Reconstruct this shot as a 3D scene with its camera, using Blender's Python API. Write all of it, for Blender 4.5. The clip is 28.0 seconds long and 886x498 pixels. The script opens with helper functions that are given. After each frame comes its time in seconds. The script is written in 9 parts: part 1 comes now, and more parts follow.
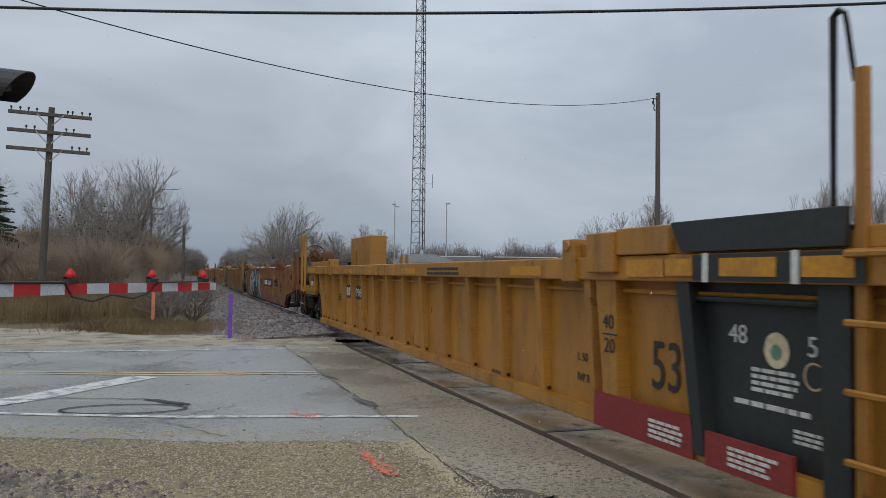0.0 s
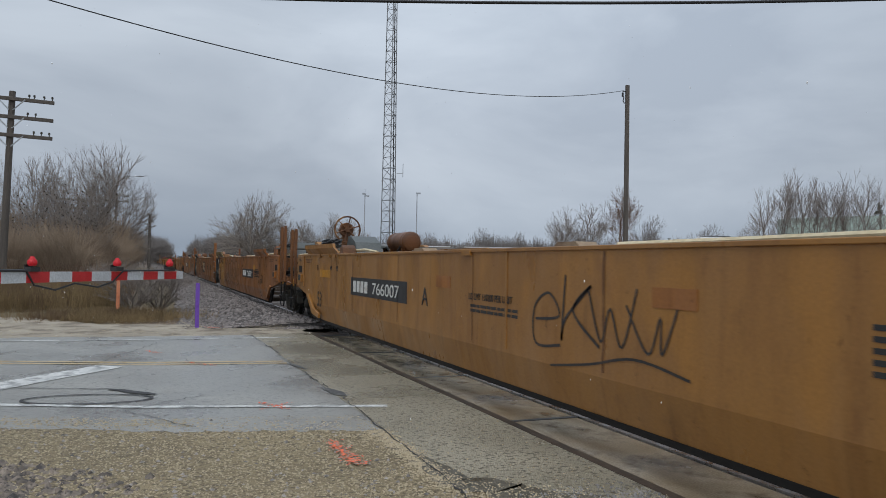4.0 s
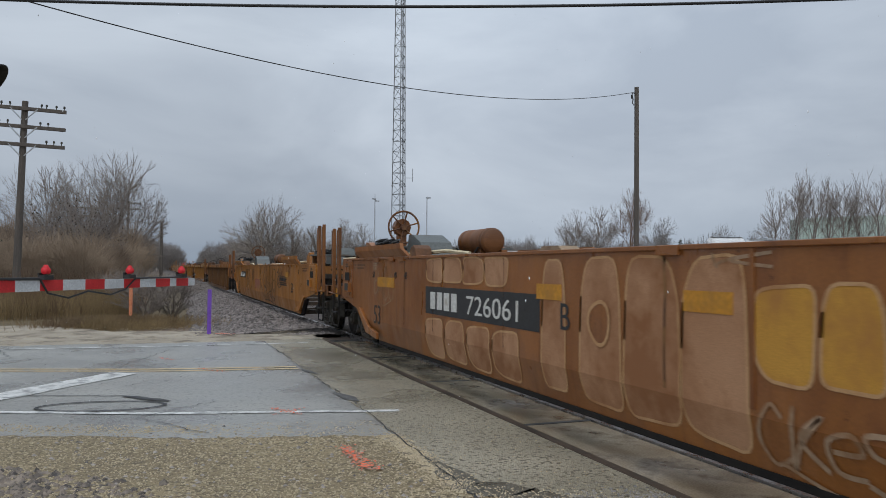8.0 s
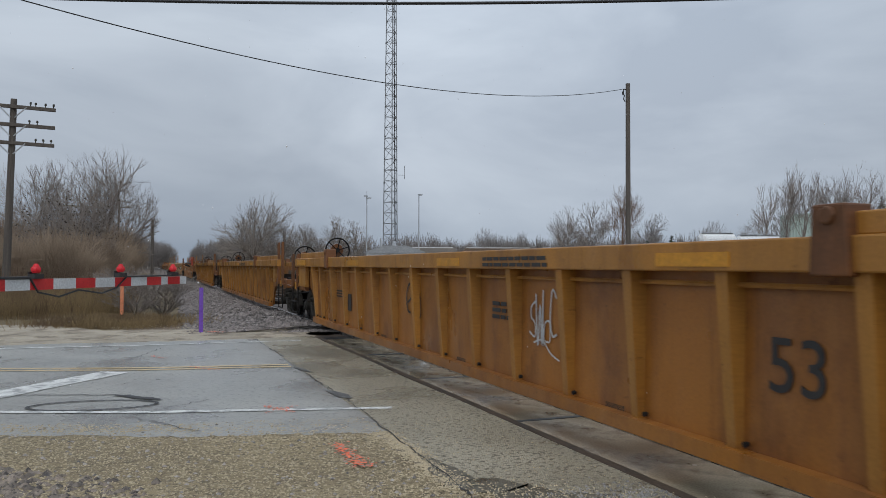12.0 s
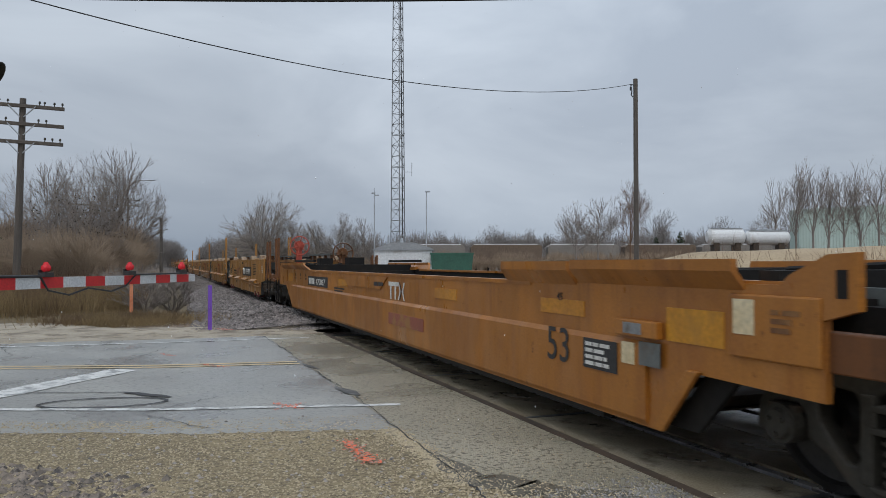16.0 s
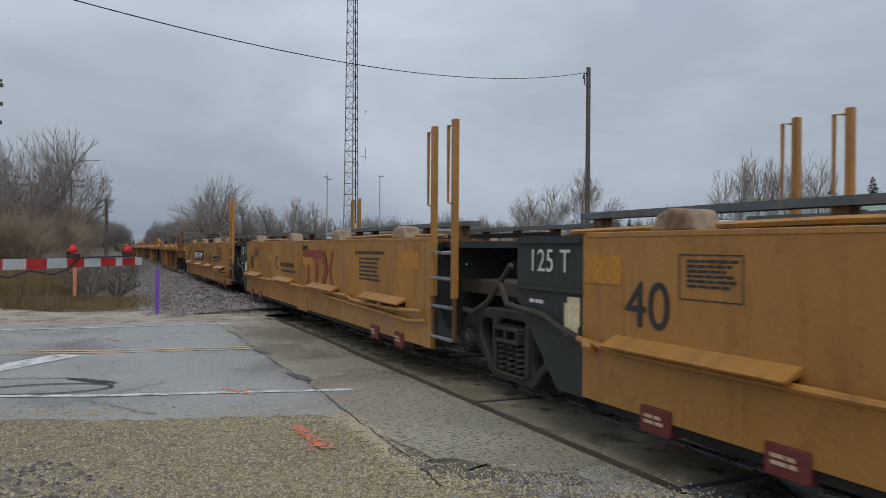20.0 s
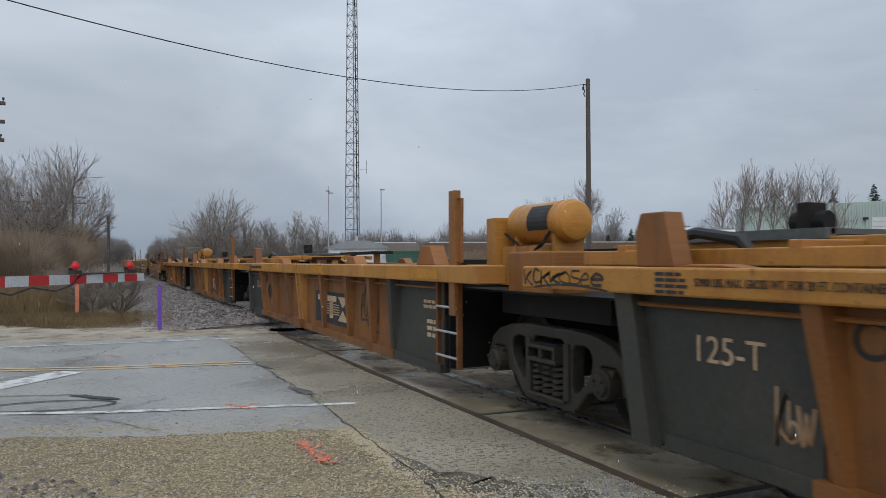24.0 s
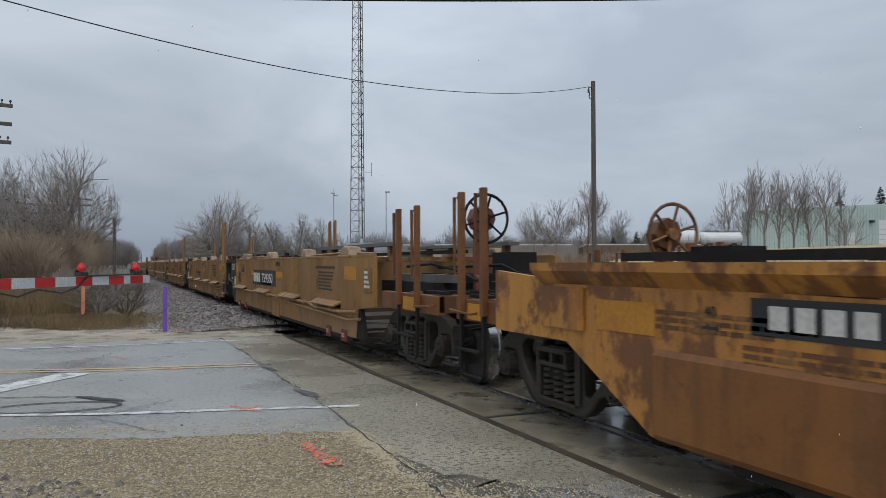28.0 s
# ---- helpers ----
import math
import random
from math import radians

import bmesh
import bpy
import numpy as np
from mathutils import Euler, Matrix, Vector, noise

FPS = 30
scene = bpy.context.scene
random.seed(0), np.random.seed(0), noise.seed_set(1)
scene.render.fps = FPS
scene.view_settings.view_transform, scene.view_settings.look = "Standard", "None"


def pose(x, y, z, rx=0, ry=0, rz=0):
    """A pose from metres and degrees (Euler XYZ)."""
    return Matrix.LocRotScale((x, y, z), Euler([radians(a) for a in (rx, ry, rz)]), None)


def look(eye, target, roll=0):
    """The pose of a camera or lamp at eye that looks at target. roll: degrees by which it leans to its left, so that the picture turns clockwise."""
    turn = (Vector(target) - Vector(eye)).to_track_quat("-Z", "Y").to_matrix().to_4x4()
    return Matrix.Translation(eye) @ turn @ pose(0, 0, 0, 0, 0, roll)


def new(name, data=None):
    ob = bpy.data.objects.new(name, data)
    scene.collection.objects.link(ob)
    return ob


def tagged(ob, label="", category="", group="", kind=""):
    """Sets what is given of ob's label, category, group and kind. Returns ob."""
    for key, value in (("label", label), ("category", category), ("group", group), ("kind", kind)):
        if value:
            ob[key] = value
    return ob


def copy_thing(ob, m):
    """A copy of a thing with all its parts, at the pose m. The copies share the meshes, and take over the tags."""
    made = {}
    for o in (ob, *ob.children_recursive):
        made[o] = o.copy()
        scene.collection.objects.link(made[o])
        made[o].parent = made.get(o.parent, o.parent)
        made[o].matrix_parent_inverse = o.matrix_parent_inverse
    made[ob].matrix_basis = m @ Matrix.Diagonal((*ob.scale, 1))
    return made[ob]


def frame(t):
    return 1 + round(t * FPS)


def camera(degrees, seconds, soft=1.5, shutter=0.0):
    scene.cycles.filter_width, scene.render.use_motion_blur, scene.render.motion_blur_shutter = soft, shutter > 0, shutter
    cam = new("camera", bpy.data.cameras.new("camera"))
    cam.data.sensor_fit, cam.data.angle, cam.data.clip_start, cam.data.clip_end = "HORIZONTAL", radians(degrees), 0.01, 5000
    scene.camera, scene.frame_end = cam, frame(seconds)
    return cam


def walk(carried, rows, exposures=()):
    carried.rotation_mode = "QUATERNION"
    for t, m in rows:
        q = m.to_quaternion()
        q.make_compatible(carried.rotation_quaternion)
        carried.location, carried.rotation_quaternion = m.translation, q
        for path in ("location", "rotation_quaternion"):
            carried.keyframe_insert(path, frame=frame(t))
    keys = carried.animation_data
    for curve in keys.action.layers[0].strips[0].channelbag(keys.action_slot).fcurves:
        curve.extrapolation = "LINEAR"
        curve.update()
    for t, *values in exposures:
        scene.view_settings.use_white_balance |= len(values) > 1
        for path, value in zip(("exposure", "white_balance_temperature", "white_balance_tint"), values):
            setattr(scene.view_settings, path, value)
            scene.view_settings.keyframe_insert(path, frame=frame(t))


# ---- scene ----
# the camera: hand-held beside the crossing, 1.47 m above the rails; the track runs along +y
EYE = Vector((0.0, 0.0, 1.47))


def view(turn, tilt, lean):
    """Heading to the right of the track's direction, tilt upwards and lean, in degrees."""
    a, b = radians(turn), radians(tilt)
    way = Vector((math.sin(a) * math.cos(b), math.cos(a) * math.cos(b), math.sin(b)))
    return look(EYE, EYE + way, lean)


cam = camera(61.41, 28.0, soft=0.7, shutter=0.06)
walk(cam, [
    (0.0, view(19.25, 1.95, 0.72)),
    (0.5, view(20.40, 1.43, 0.86)),
    (1.0, view(21.49, 1.19, 1.06)),
    (1.5, view(22.10, 1.00, 1.02)),
    (2.0, view(22.21, 0.97, 0.99)),
    (2.5, view(22.24, 0.94, 1.01)),
    (3.0, view(22.19, 1.00, 1.29)),
    (3.5, view(21.79, 1.12, 1.24)),
    (5.5, view(21.26, 1.36, 0.72)),
    (6.0, view(21.03, 1.42, 0.61)),
    (6.5, view(20.78, 1.44, 0.56)),
    (7.0, view(20.69, 1.46, 0.47)),
    (7.5, view(20.70, 1.49, 0.39)),
    (8.0, view(20.76, 1.52, 0.44)),
    (8.5, view(20.83, 1.47, 0.38)),
    (9.0, view(20.89, 1.38, 0.23)),
    (9.5, view(20.99, 1.33, 0.26)),
    (10.0, view(21.13, 1.27, 0.20)),
    (10.5, view(21.21, 1.27, 0.16)),
    (11.0, view(21.26, 1.24, 0.04)),
    (11.5, view(21.33, 1.27, 0.01)),
    (12.0, view(21.36, 1.29, 0.17)),
    (12.5, view(21.30, 1.30, 0.16)),
    (14.5, view(20.95, 1.41, 0.05)),
    (15.0, view(20.87, 1.34, 0.07)),
    (15.5, view(20.79, 1.19, -0.04)),
    (16.0, view(20.77, 1.04, -0.07)),
    (16.5, view(20.72, 0.84, -0.10)),
    (17.0, view(20.66, 0.73, 0.02)),
    (17.5, view(20.63, 0.74, 0.20)),
    (18.0, view(21.12, 0.57, 0.50)),
    (18.5, view(22.39, 0.12, 0.70)),
    (19.0, view(23.68, -0.36, 0.71)),
    (19.5, view(24.27, -0.35, 0.60)),
    (20.0, view(24.37, -0.07, 0.41)),
    (20.5, view(24.31, -0.03, 0.28)),
    (21.0, view(24.40, 0.02, 0.20)),
    (21.5, view(24.41, 0.10, 0.10)),
    (23.5, view(24.24, 0.80, -0.19)),
    (24.0, view(24.23, 0.88, -0.24)),
    (24.5, view(24.19, 1.02, -0.36)),
    (25.0, view(24.24, 1.08, -0.37)),
    (25.5, view(24.24, 1.11, -0.46)),
    (26.0, view(24.30, 1.11, -0.46)),
    (26.5, view(24.30, 1.11, -0.47)),
    (27.0, view(24.20, 1.12, -0.41)),
    (27.5, view(24.06, 1.10, -0.19)),
    (28.0, view(23.85, 1.07, -0.16)),
], [(0.0, -0.05), (2.0, 0.0), (3.0, 0.03), (17.0, 0.04), (18.5, -0.04), (19.0, -0.05), (21.5, -0.05), (23.5, 0.07), (28.0, 0.07)])

# ---- overcast daylight ----
world = bpy.data.worlds.new("overcast_sky")
scene.world = world
world.use_nodes = True


def sky_nodes():
    nt = world.node_tree
    nt.nodes.clear()
    out = nt.nodes.new("ShaderNodeOutputWorld")
    bg = nt.nodes.new("ShaderNodeBackground")
    sky = nt.nodes.new("ShaderNodeTexSky")
    sky.sky_type, sky.sun_disc = "NISHITA", False
    sky.sun_elevation, sky.sun_rotation = radians(48), radians(200)
    sky.air_density, sky.dust_density, sky.ozone_density = 1.0, 3.0, 1.0
    hsv = nt.nodes.new("ShaderNodeHueSaturation")
    hsv.inputs["Saturation"].default_value = 0.0
    # the layer of cloud: soft grey-blue banks
    co = nt.nodes.new("ShaderNodeTexCoord")
    mp = nt.nodes.new("ShaderNodeMapping")
    mp.inputs["Scale"].default_value = (1.0, 1.0, 2.6)
    n1 = nt.nodes.new("ShaderNodeTexNoise")
    n1.inputs["Scale"].default_value, n1.inputs["Detail"].default_value = 2.3, 6.0
    n1.inputs["Roughness"].default_value, n1.inputs["Distortion"].default_value = 0.52, 0.5
    ramp = nt.nodes.new("ShaderNodeValToRGB")
    ramp.color_ramp.elements[0].position, ramp.color_ramp.elements[1].position = 0.33, 0.67
    ramp.color_ramp.elements[0].color = (0.214, 0.268, 0.346, 1)
    ramp.color_ramp.elements[1].color = (0.372, 0.434, 0.513, 1)
    mix = nt.nodes.new("ShaderNodeMix")
    mix.data_type, mix.blend_type = "RGBA", "MIX"
    mix.inputs[0].default_value = 0.97
    L = nt.links.new
    L(sky.outputs[0], hsv.inputs["Color"])
    L(co.outputs["Generated"], mp.inputs[0])
    L(mp.outputs[0], n1.inputs["Vector"])
    L(n1.outputs["Fac"], ramp.inputs[0])
    L(hsv.outputs[0], mix.inputs[6])
    L(ramp.outputs[0], mix.inputs[7])
    L(mix.outputs[2], bg.inputs[0])
    # an overcast sky grows brighter towards the zenith
    sep = nt.nodes.new("ShaderNodeSeparateXYZ")
    up = nt.nodes.new("ShaderNodeMapRange")
    up.inputs["From Min"].default_value, up.inputs["From Max"].default_value = 0.12, 1.0
    up.inputs["To Min"].default_value, up.inputs["To Max"].default_value = 0.95, 1.75
    L(co.outputs["Generated"], sep.inputs[0])
    L(sep.outputs["Z"], up.inputs["Value"])
    # the cloud is thinner low over the track's far side
    thin, lobe, both = nt.nodes.new("ShaderNodeVectorMath"), nt.nodes.new("ShaderNodeMapRange"), nt.nodes.new("ShaderNodeMath")
    thin.operation, both.operation, lobe.interpolation_type = "DOT_PRODUCT", "MULTIPLY", "SMOOTHSTEP"
    thin.inputs[1].default_value = Vector((0.49, 0.84, 0.23)).normalized()
    lobe.inputs["From Min"].default_value, lobe.inputs["From Max"].default_value = 0.90, 1.0
    lobe.inputs["To Min"].default_value, lobe.inputs["To Max"].default_value = 1.0, 1.14
    L(co.outputs["Generated"], thin.inputs[0])
    L(thin.outputs["Value"], lobe.inputs["Value"])
    L(up.outputs[0], both.inputs[0])
    L(lobe.outputs[0], both.inputs[1])
    L(both.outputs[0], bg.inputs[1])
    L(bg.outputs[0], out.inputs[0])


sky_nodes()
sun = new("sun", bpy.data.lights.new("sun", "SUN"))
sun.data.energy, sun.data.angle, sun.data.color = 0.6, radians(25), (1.0, 0.97, 0.93)
sun.matrix_world = look((0, 0, 50), (12, 28, 0))

# ---- materials ----
def mat(name, a, b, big=1.2, fine=18.0, rough=0.7, metal=0.0, bump=0.15, depth=0.01, dirt=None, dirt_at=(0.56, 0.72), dirt_scale=0.7, stretch=(1, 1, 1), vary=0.0, wet=0.0, spec=0.5):
    """A weathered surface: two tones at two scales, a patchy third tone (dirt, rust), relief and uneven gloss. Sizes are cycles per metre."""
    m = bpy.data.materials.new(name)
    m.use_nodes = True
    nt = m.node_tree
    N, L = nt.nodes.new, nt.links.new
    p = nt.nodes["Principled BSDF"]
    co = N("ShaderNodeTexCoord")
    mp = N("ShaderNodeMapping")
    mp.inputs["Scale"].default_value = stretch
    L(co.outputs["Object"], mp.inputs[0])
    def tex(scale, detail=4.0):
        t = N("ShaderNodeTexNoise")
        t.inputs["Scale"].default_value, t.inputs["Detail"].default_value = scale, detail
        L(mp.outputs[0], t.inputs["Vector"])
        return t
    def blend(fac, c1, c2, kind="MIX"):
        x = N("ShaderNodeMix")
        x.data_type, x.blend_type = "RGBA", kind
        for sock, v in ((0, fac), (6, c1), (7, c2)):
            if isinstance(v, (int, float)):
                x.inputs[sock].default_value = v
            elif isinstance(v, tuple):
                x.inputs[sock].default_value = (*v, 1)
            else:
                L(v, x.inputs[sock])
        return x.outputs[2]
    def step(src, lo, hi):
        r = N("ShaderNodeMapRange")
        r.inputs["From Min"].default_value, r.inputs["From Max"].default_value = lo, hi
        L(src, r.inputs["Value"])
        return r.outputs[0]
    t1, t2 = tex(big), tex(fine, 6.0)
    col = blend(step(t1.outputs["Fac"], 0.35, 0.65), a, b)
    grain = step(t2.outputs["Fac"], 0.3, 0.7)
    g = N("ShaderNodeHueSaturation")
    r = N("ShaderNodeMapRange")
    r.inputs["To Min"].default_value, r.inputs["To Max"].default_value = 0.82, 1.16
    L(grain, r.inputs["Value"])
    L(r.outputs[0], g.inputs["Value"])
    L(col, g.inputs["Color"])
    col = g.outputs[0]
    if dirt:
        t3 = tex(dirt_scale, 8.0)
        t3.inputs["Roughness"].default_value = 0.62
        col = blend(step(t3.outputs["Fac"], *dirt_at), col, dirt)
    if vary:
        oi = N("ShaderNodeObjectInfo")
        h = N("ShaderNodeHueSaturation")
        r2 = N("ShaderNodeMapRange")
        r2.inputs["To Min"].default_value, r2.inputs["To Max"].default_value = 1 - vary, 1 + vary
        L(oi.outputs["Random"], r2.inputs["Value"])
        L(r2.outputs[0], h.inputs["Value"])
        L(col, h.inputs["Color"])
        col = h.outputs[0]
    L(col, p.inputs["Base Color"])
    p.inputs["Metallic"].default_value = metal
    p.inputs["Specular IOR Level"].default_value = spec
    rr = N("ShaderNodeMapRange")
    rr.inputs["To Min"].default_value, rr.inputs["To Max"].default_value = max(0.03, rough - 0.12 - wet), min(1.0, rough + 0.12)
    L(step(t1.outputs["Fac"], 0.3, 0.7), rr.inputs["Value"])
    L(rr.outputs[0], p.inputs["Roughness"])
    if bump:
        bp = N("ShaderNodeBump")
        bp.inputs["Strength"].default_value, bp.inputs["Distance"].default_value = bump, depth
        L(t2.outputs["Fac"], bp.inputs["Height"])
        L(bp.outputs[0], p.inputs["Normal"])
    return m


def glow(name, colour, power):
    m = bpy.data.materials.new(name)
    m.use_nodes = True
    p = m.node_tree.nodes["Principled BSDF"]
    p.inputs["Base Color"].default_value = (*colour, 1)
    p.inputs["Emission Color"].default_value = (*colour, 1)
    p.inputs["Emission Strength"].default_value = power
    return m


M = {}
def add(key, *args, **kw):
    M[key] = mat(key, *args, **kw)


add("asphalt", (0.246, 0.242, 0.221), (0.35, 0.341, 0.31), 0.7, 110, 0.42, bump=0.5, depth=0.006, dirt=(0.155, 0.152, 0.142), dirt_at=(0.52, 0.66), dirt_scale=20, wet=0.16)
add("apron", (0.285, 0.255, 0.184), (0.415, 0.373, 0.278), 0.6, 80, 0.42, bump=1.0, depth=0.014, dirt=(0.12, 0.102, 0.07), dirt_at=(0.52, 0.60), dirt_scale=26, wet=0.2)
add("gravel_fine", (0.25, 0.195, 0.11), (0.35, 0.28, 0.165), 0.9, 90, 0.85, bump=1.0, depth=0.016, dirt=(0.135, 0.107, 0.068), dirt_at=(0.48, 0.62), dirt_scale=30)
add("ballast", (0.11, 0.095, 0.085), (0.19, 0.165, 0.15), 3.0, 30, 0.85, bump=0.7, depth=0.04, dirt=(0.09, 0.08, 0.072), dirt_at=(0.5, 0.66), dirt_scale=6)
add("grass_dry", (0.11, 0.082, 0.042), (0.17, 0.125, 0.065), 0.5, 30, 0.95, bump=0.6, depth=0.03, dirt=(0.06, 0.05, 0.03), dirt_scale=0.4)
add("white_line", (0.58, 0.58, 0.55), (0.70, 0.70, 0.67), 2, 40, 0.7, dirt=(0.27, 0.27, 0.265), dirt_at=(0.48, 0.62), dirt_scale=6)
add("yellow_line", (0.55, 0.40, 0.20), (0.62, 0.49, 0.30), 2, 40, 0.7, dirt=(0.3, 0.28, 0.25), dirt_at=(0.52, 0.66), dirt_scale=5)
add("orange_spray", (0.92, 0.14, 0.05), (0.88, 0.20, 0.10), 6, 60, 0.8, dirt=(0.33, 0.28, 0.22), dirt_at=(0.50, 0.54), dirt_scale=26)
add("steel_rail", (0.28, 0.27, 0.27), (0.4, 0.39, 0.39), 4, 40, 0.3, metal=0.8, bump=0.05)
add("rust_dark", (0.040, 0.029, 0.020), (0.075, 0.050, 0.032), 3, 30, 0.75, bump=0.3)
add("concrete_panel", (0.285, 0.238, 0.165), (0.43, 0.372, 0.28), 1.4, 60, 0.20, bump=0.04, depth=0.003, dirt=(0.105, 0.08, 0.05), dirt_at=(0.50, 0.64), dirt_scale=1.6, wet=0.16, vary=0.14)
add("galvanised", (0.42, 0.44, 0.46), (0.52, 0.54, 0.56), 2, 20, 0.45, metal=0.6, bump=0.05)
add("wood_pole", (0.085, 0.072, 0.062), (0.13, 0.112, 0.095), 2, 25, 0.9, bump=0.5, stretch=(4, 4, 0.3))
add("bark", (0.10, 0.088, 0.078), (0.15, 0.13, 0.115), 3, 30, 0.95, bump=0.4)
add("black_iron", (0.02, 0.02, 0.02), (0.035, 0.034, 0.033), 3, 30, 0.5, bump=0.1)
add("red_band", (0.48, 0.018, 0.022), (0.56, 0.03, 0.03), 3, 40, 0.5, bump=0.03)
add("white_band", (0.50, 0.52, 0.53), (0.60, 0.62, 0.63), 3, 40, 0.5, bump=0.03, dirt=(0.36, 0.36, 0.35), dirt_scale=3)
add("purple_post", (0.16, 0.06, 0.42), (0.20, 0.09, 0.50), 3, 30, 0.6, bump=0.05, dirt=(0.3, 0.25, 0.42), dirt_scale=4)
add("orange_post", (0.62, 0.20, 0.09), (0.70, 0.27, 0.14), 3, 30, 0.6, bump=0.05, dirt=(0.5, 0.3, 0.22), dirt_scale=4)
add("twig", (0.215, 0.183, 0.160), (0.285, 0.245, 0.215), 1.0, 20, 0.95, bump=0)
add("twig_brown", (0.14, 0.085, 0.055), (0.20, 0.125, 0.08), 1.0, 20, 0.95, bump=0)
add("twig_far", (0.20, 0.18, 0.165), (0.26, 0.235, 0.22), 0.3, 20, 0.95, bump=0)
add("straw", (0.21, 0.145, 0.068), (0.29, 0.205, 0.10), 0.8, 20, 0.95, bump=0, dirt=(0.12, 0.075, 0.042), dirt_at=(0.46, 0.62), dirt_scale=0.6)
add("dead_leaf", (0.030, 0.024, 0.018), (0.075, 0.055, 0.036), 2.0, 20, 0.9, bump=0)
add("twig_tan", (0.22, 0.188, 0.16), (0.29, 0.25, 0.212), 1.0, 20, 0.95, bump=0)
add("brush_brown", (0.27, 0.20, 0.14), (0.35, 0.265, 0.188), 0.4, 20, 0.95, bump=0, dirt=(0.15, 0.112, 0.085), dirt_scale=0.3)
add("ballast_stone", (0.15, 0.130, 0.120), (0.33, 0.29, 0.27), 5.0, 40, 0.85, bump=0.3, dirt=(0.085, 0.075, 0.07), dirt_at=(0.48, 0.60), dirt_scale=7)
add("needles", (0.030, 0.045, 0.026), (0.06, 0.075, 0.04), 1.0, 20, 0.9, bump=0, dirt=(0.10, 0.075, 0.04), dirt_scale=0.8)
add("leaf_dark", (0.03, 0.028, 0.022), (0.055, 0.05, 0.036), 1.0, 20, 0.9, bump=0)
add("tan_bank", (0.36, 0.27, 0.17), (0.44, 0.34, 0.22), 0.25, 8, 0.95, bump=0.5, depth=0.05, dirt=(0.27, 0.20, 0.12), dirt_scale=0.3)
add("field_brown", (0.14, 0.10, 0.075), (0.19, 0.14, 0.10), 0.1, 4, 0.95, bump=0.3, depth=0.1, dirt=(0.09, 0.075, 0.055), dirt_scale=0.05)
add("yard_grey", (0.20, 0.18, 0.16), (0.26, 0.235, 0.21), 0.2, 10, 0.95, bump=0.3, depth=0.05)
add("driveway", (0.30, 0.255, 0.195), (0.42, 0.365, 0.285), 0.9, 30, 0.95, bump=0.7, depth=0.015, dirt=(0.19, 0.155, 0.115), dirt_at=(0.50, 0.60), dirt_scale=1.6)
add("sheet_green", (0.40, 0.50, 0.45), (0.46, 0.56, 0.51), 0.15, 6, 0.6, bump=0.05)
add("sheet_white", (0.66, 0.67, 0.67), (0.74, 0.75, 0.75), 0.4, 8, 0.55, bump=0.05, dirt=(0.5, 0.48, 0.45), dirt_scale=0.8)
add("roof_grey", (0.28, 0.29, 0.30), (0.36, 0.37, 0.38), 0.5, 8, 0.7)
add("bin_green", (0.03, 0.10, 0.07), (0.04, 0.13, 0.09), 0.8, 8, 0.6)
add("stone", (0.28, 0.255, 0.23), (0.46, 0.415, 0.37), 5.0, 40, 0.85, bump=0.3, dirt=(0.12, 0.11, 0.105), dirt_at=(0.5, 0.62), dirt_scale=7)
add("stone_dark", (0.13, 0.125, 0.12), (0.30, 0.285, 0.27), 4.0, 40, 0.75, bump=0.3, dirt=(0.30, 0.27, 0.24), dirt_at=(0.58, 0.66), dirt_scale=7, wet=0.15)
add("pebble", (0.375, 0.305, 0.195), (0.61, 0.515, 0.355), 12.0, 60, 0.85, bump=0.2, dirt=(0.20, 0.17, 0.125), dirt_at=(0.50, 0.64), dirt_scale=12)
add("stone_wet", (0.095, 0.075, 0.058), (0.31, 0.255, 0.205), 6.0, 40, 0.7, bump=0.4, dirt=(0.05, 0.042, 0.038), dirt_at=(0.50, 0.60), dirt_scale=14, wet=0.15)
add("tar", (0.022, 0.022, 0.023), (0.045, 0.044, 0.042), 3, 40, 0.6, bump=0.3)
add("cable_black", (0.012, 0.012, 0.013), (0.02, 0.02, 0.02), 3, 30, 0.5, bump=0)
add("damp_edge", (0.085, 0.078, 0.058), (0.155, 0.14, 0.105), 3.0, 60, 0.5, bump=0.6, depth=0.01, dirt=(0.06, 0.058, 0.04), dirt_at=(0.48, 0.62), dirt_scale=9, wet=0.2)
add("tie_wood", (0.07, 0.055, 0.045), (0.12, 0.095, 0.08), 2, 25, 0.9, bump=0.4, stretch=(0.5, 4, 4), vary=0.2)
M["red_lamp"] = glow("red_lamp", (0.55, 0.012, 0.02), 0.12)
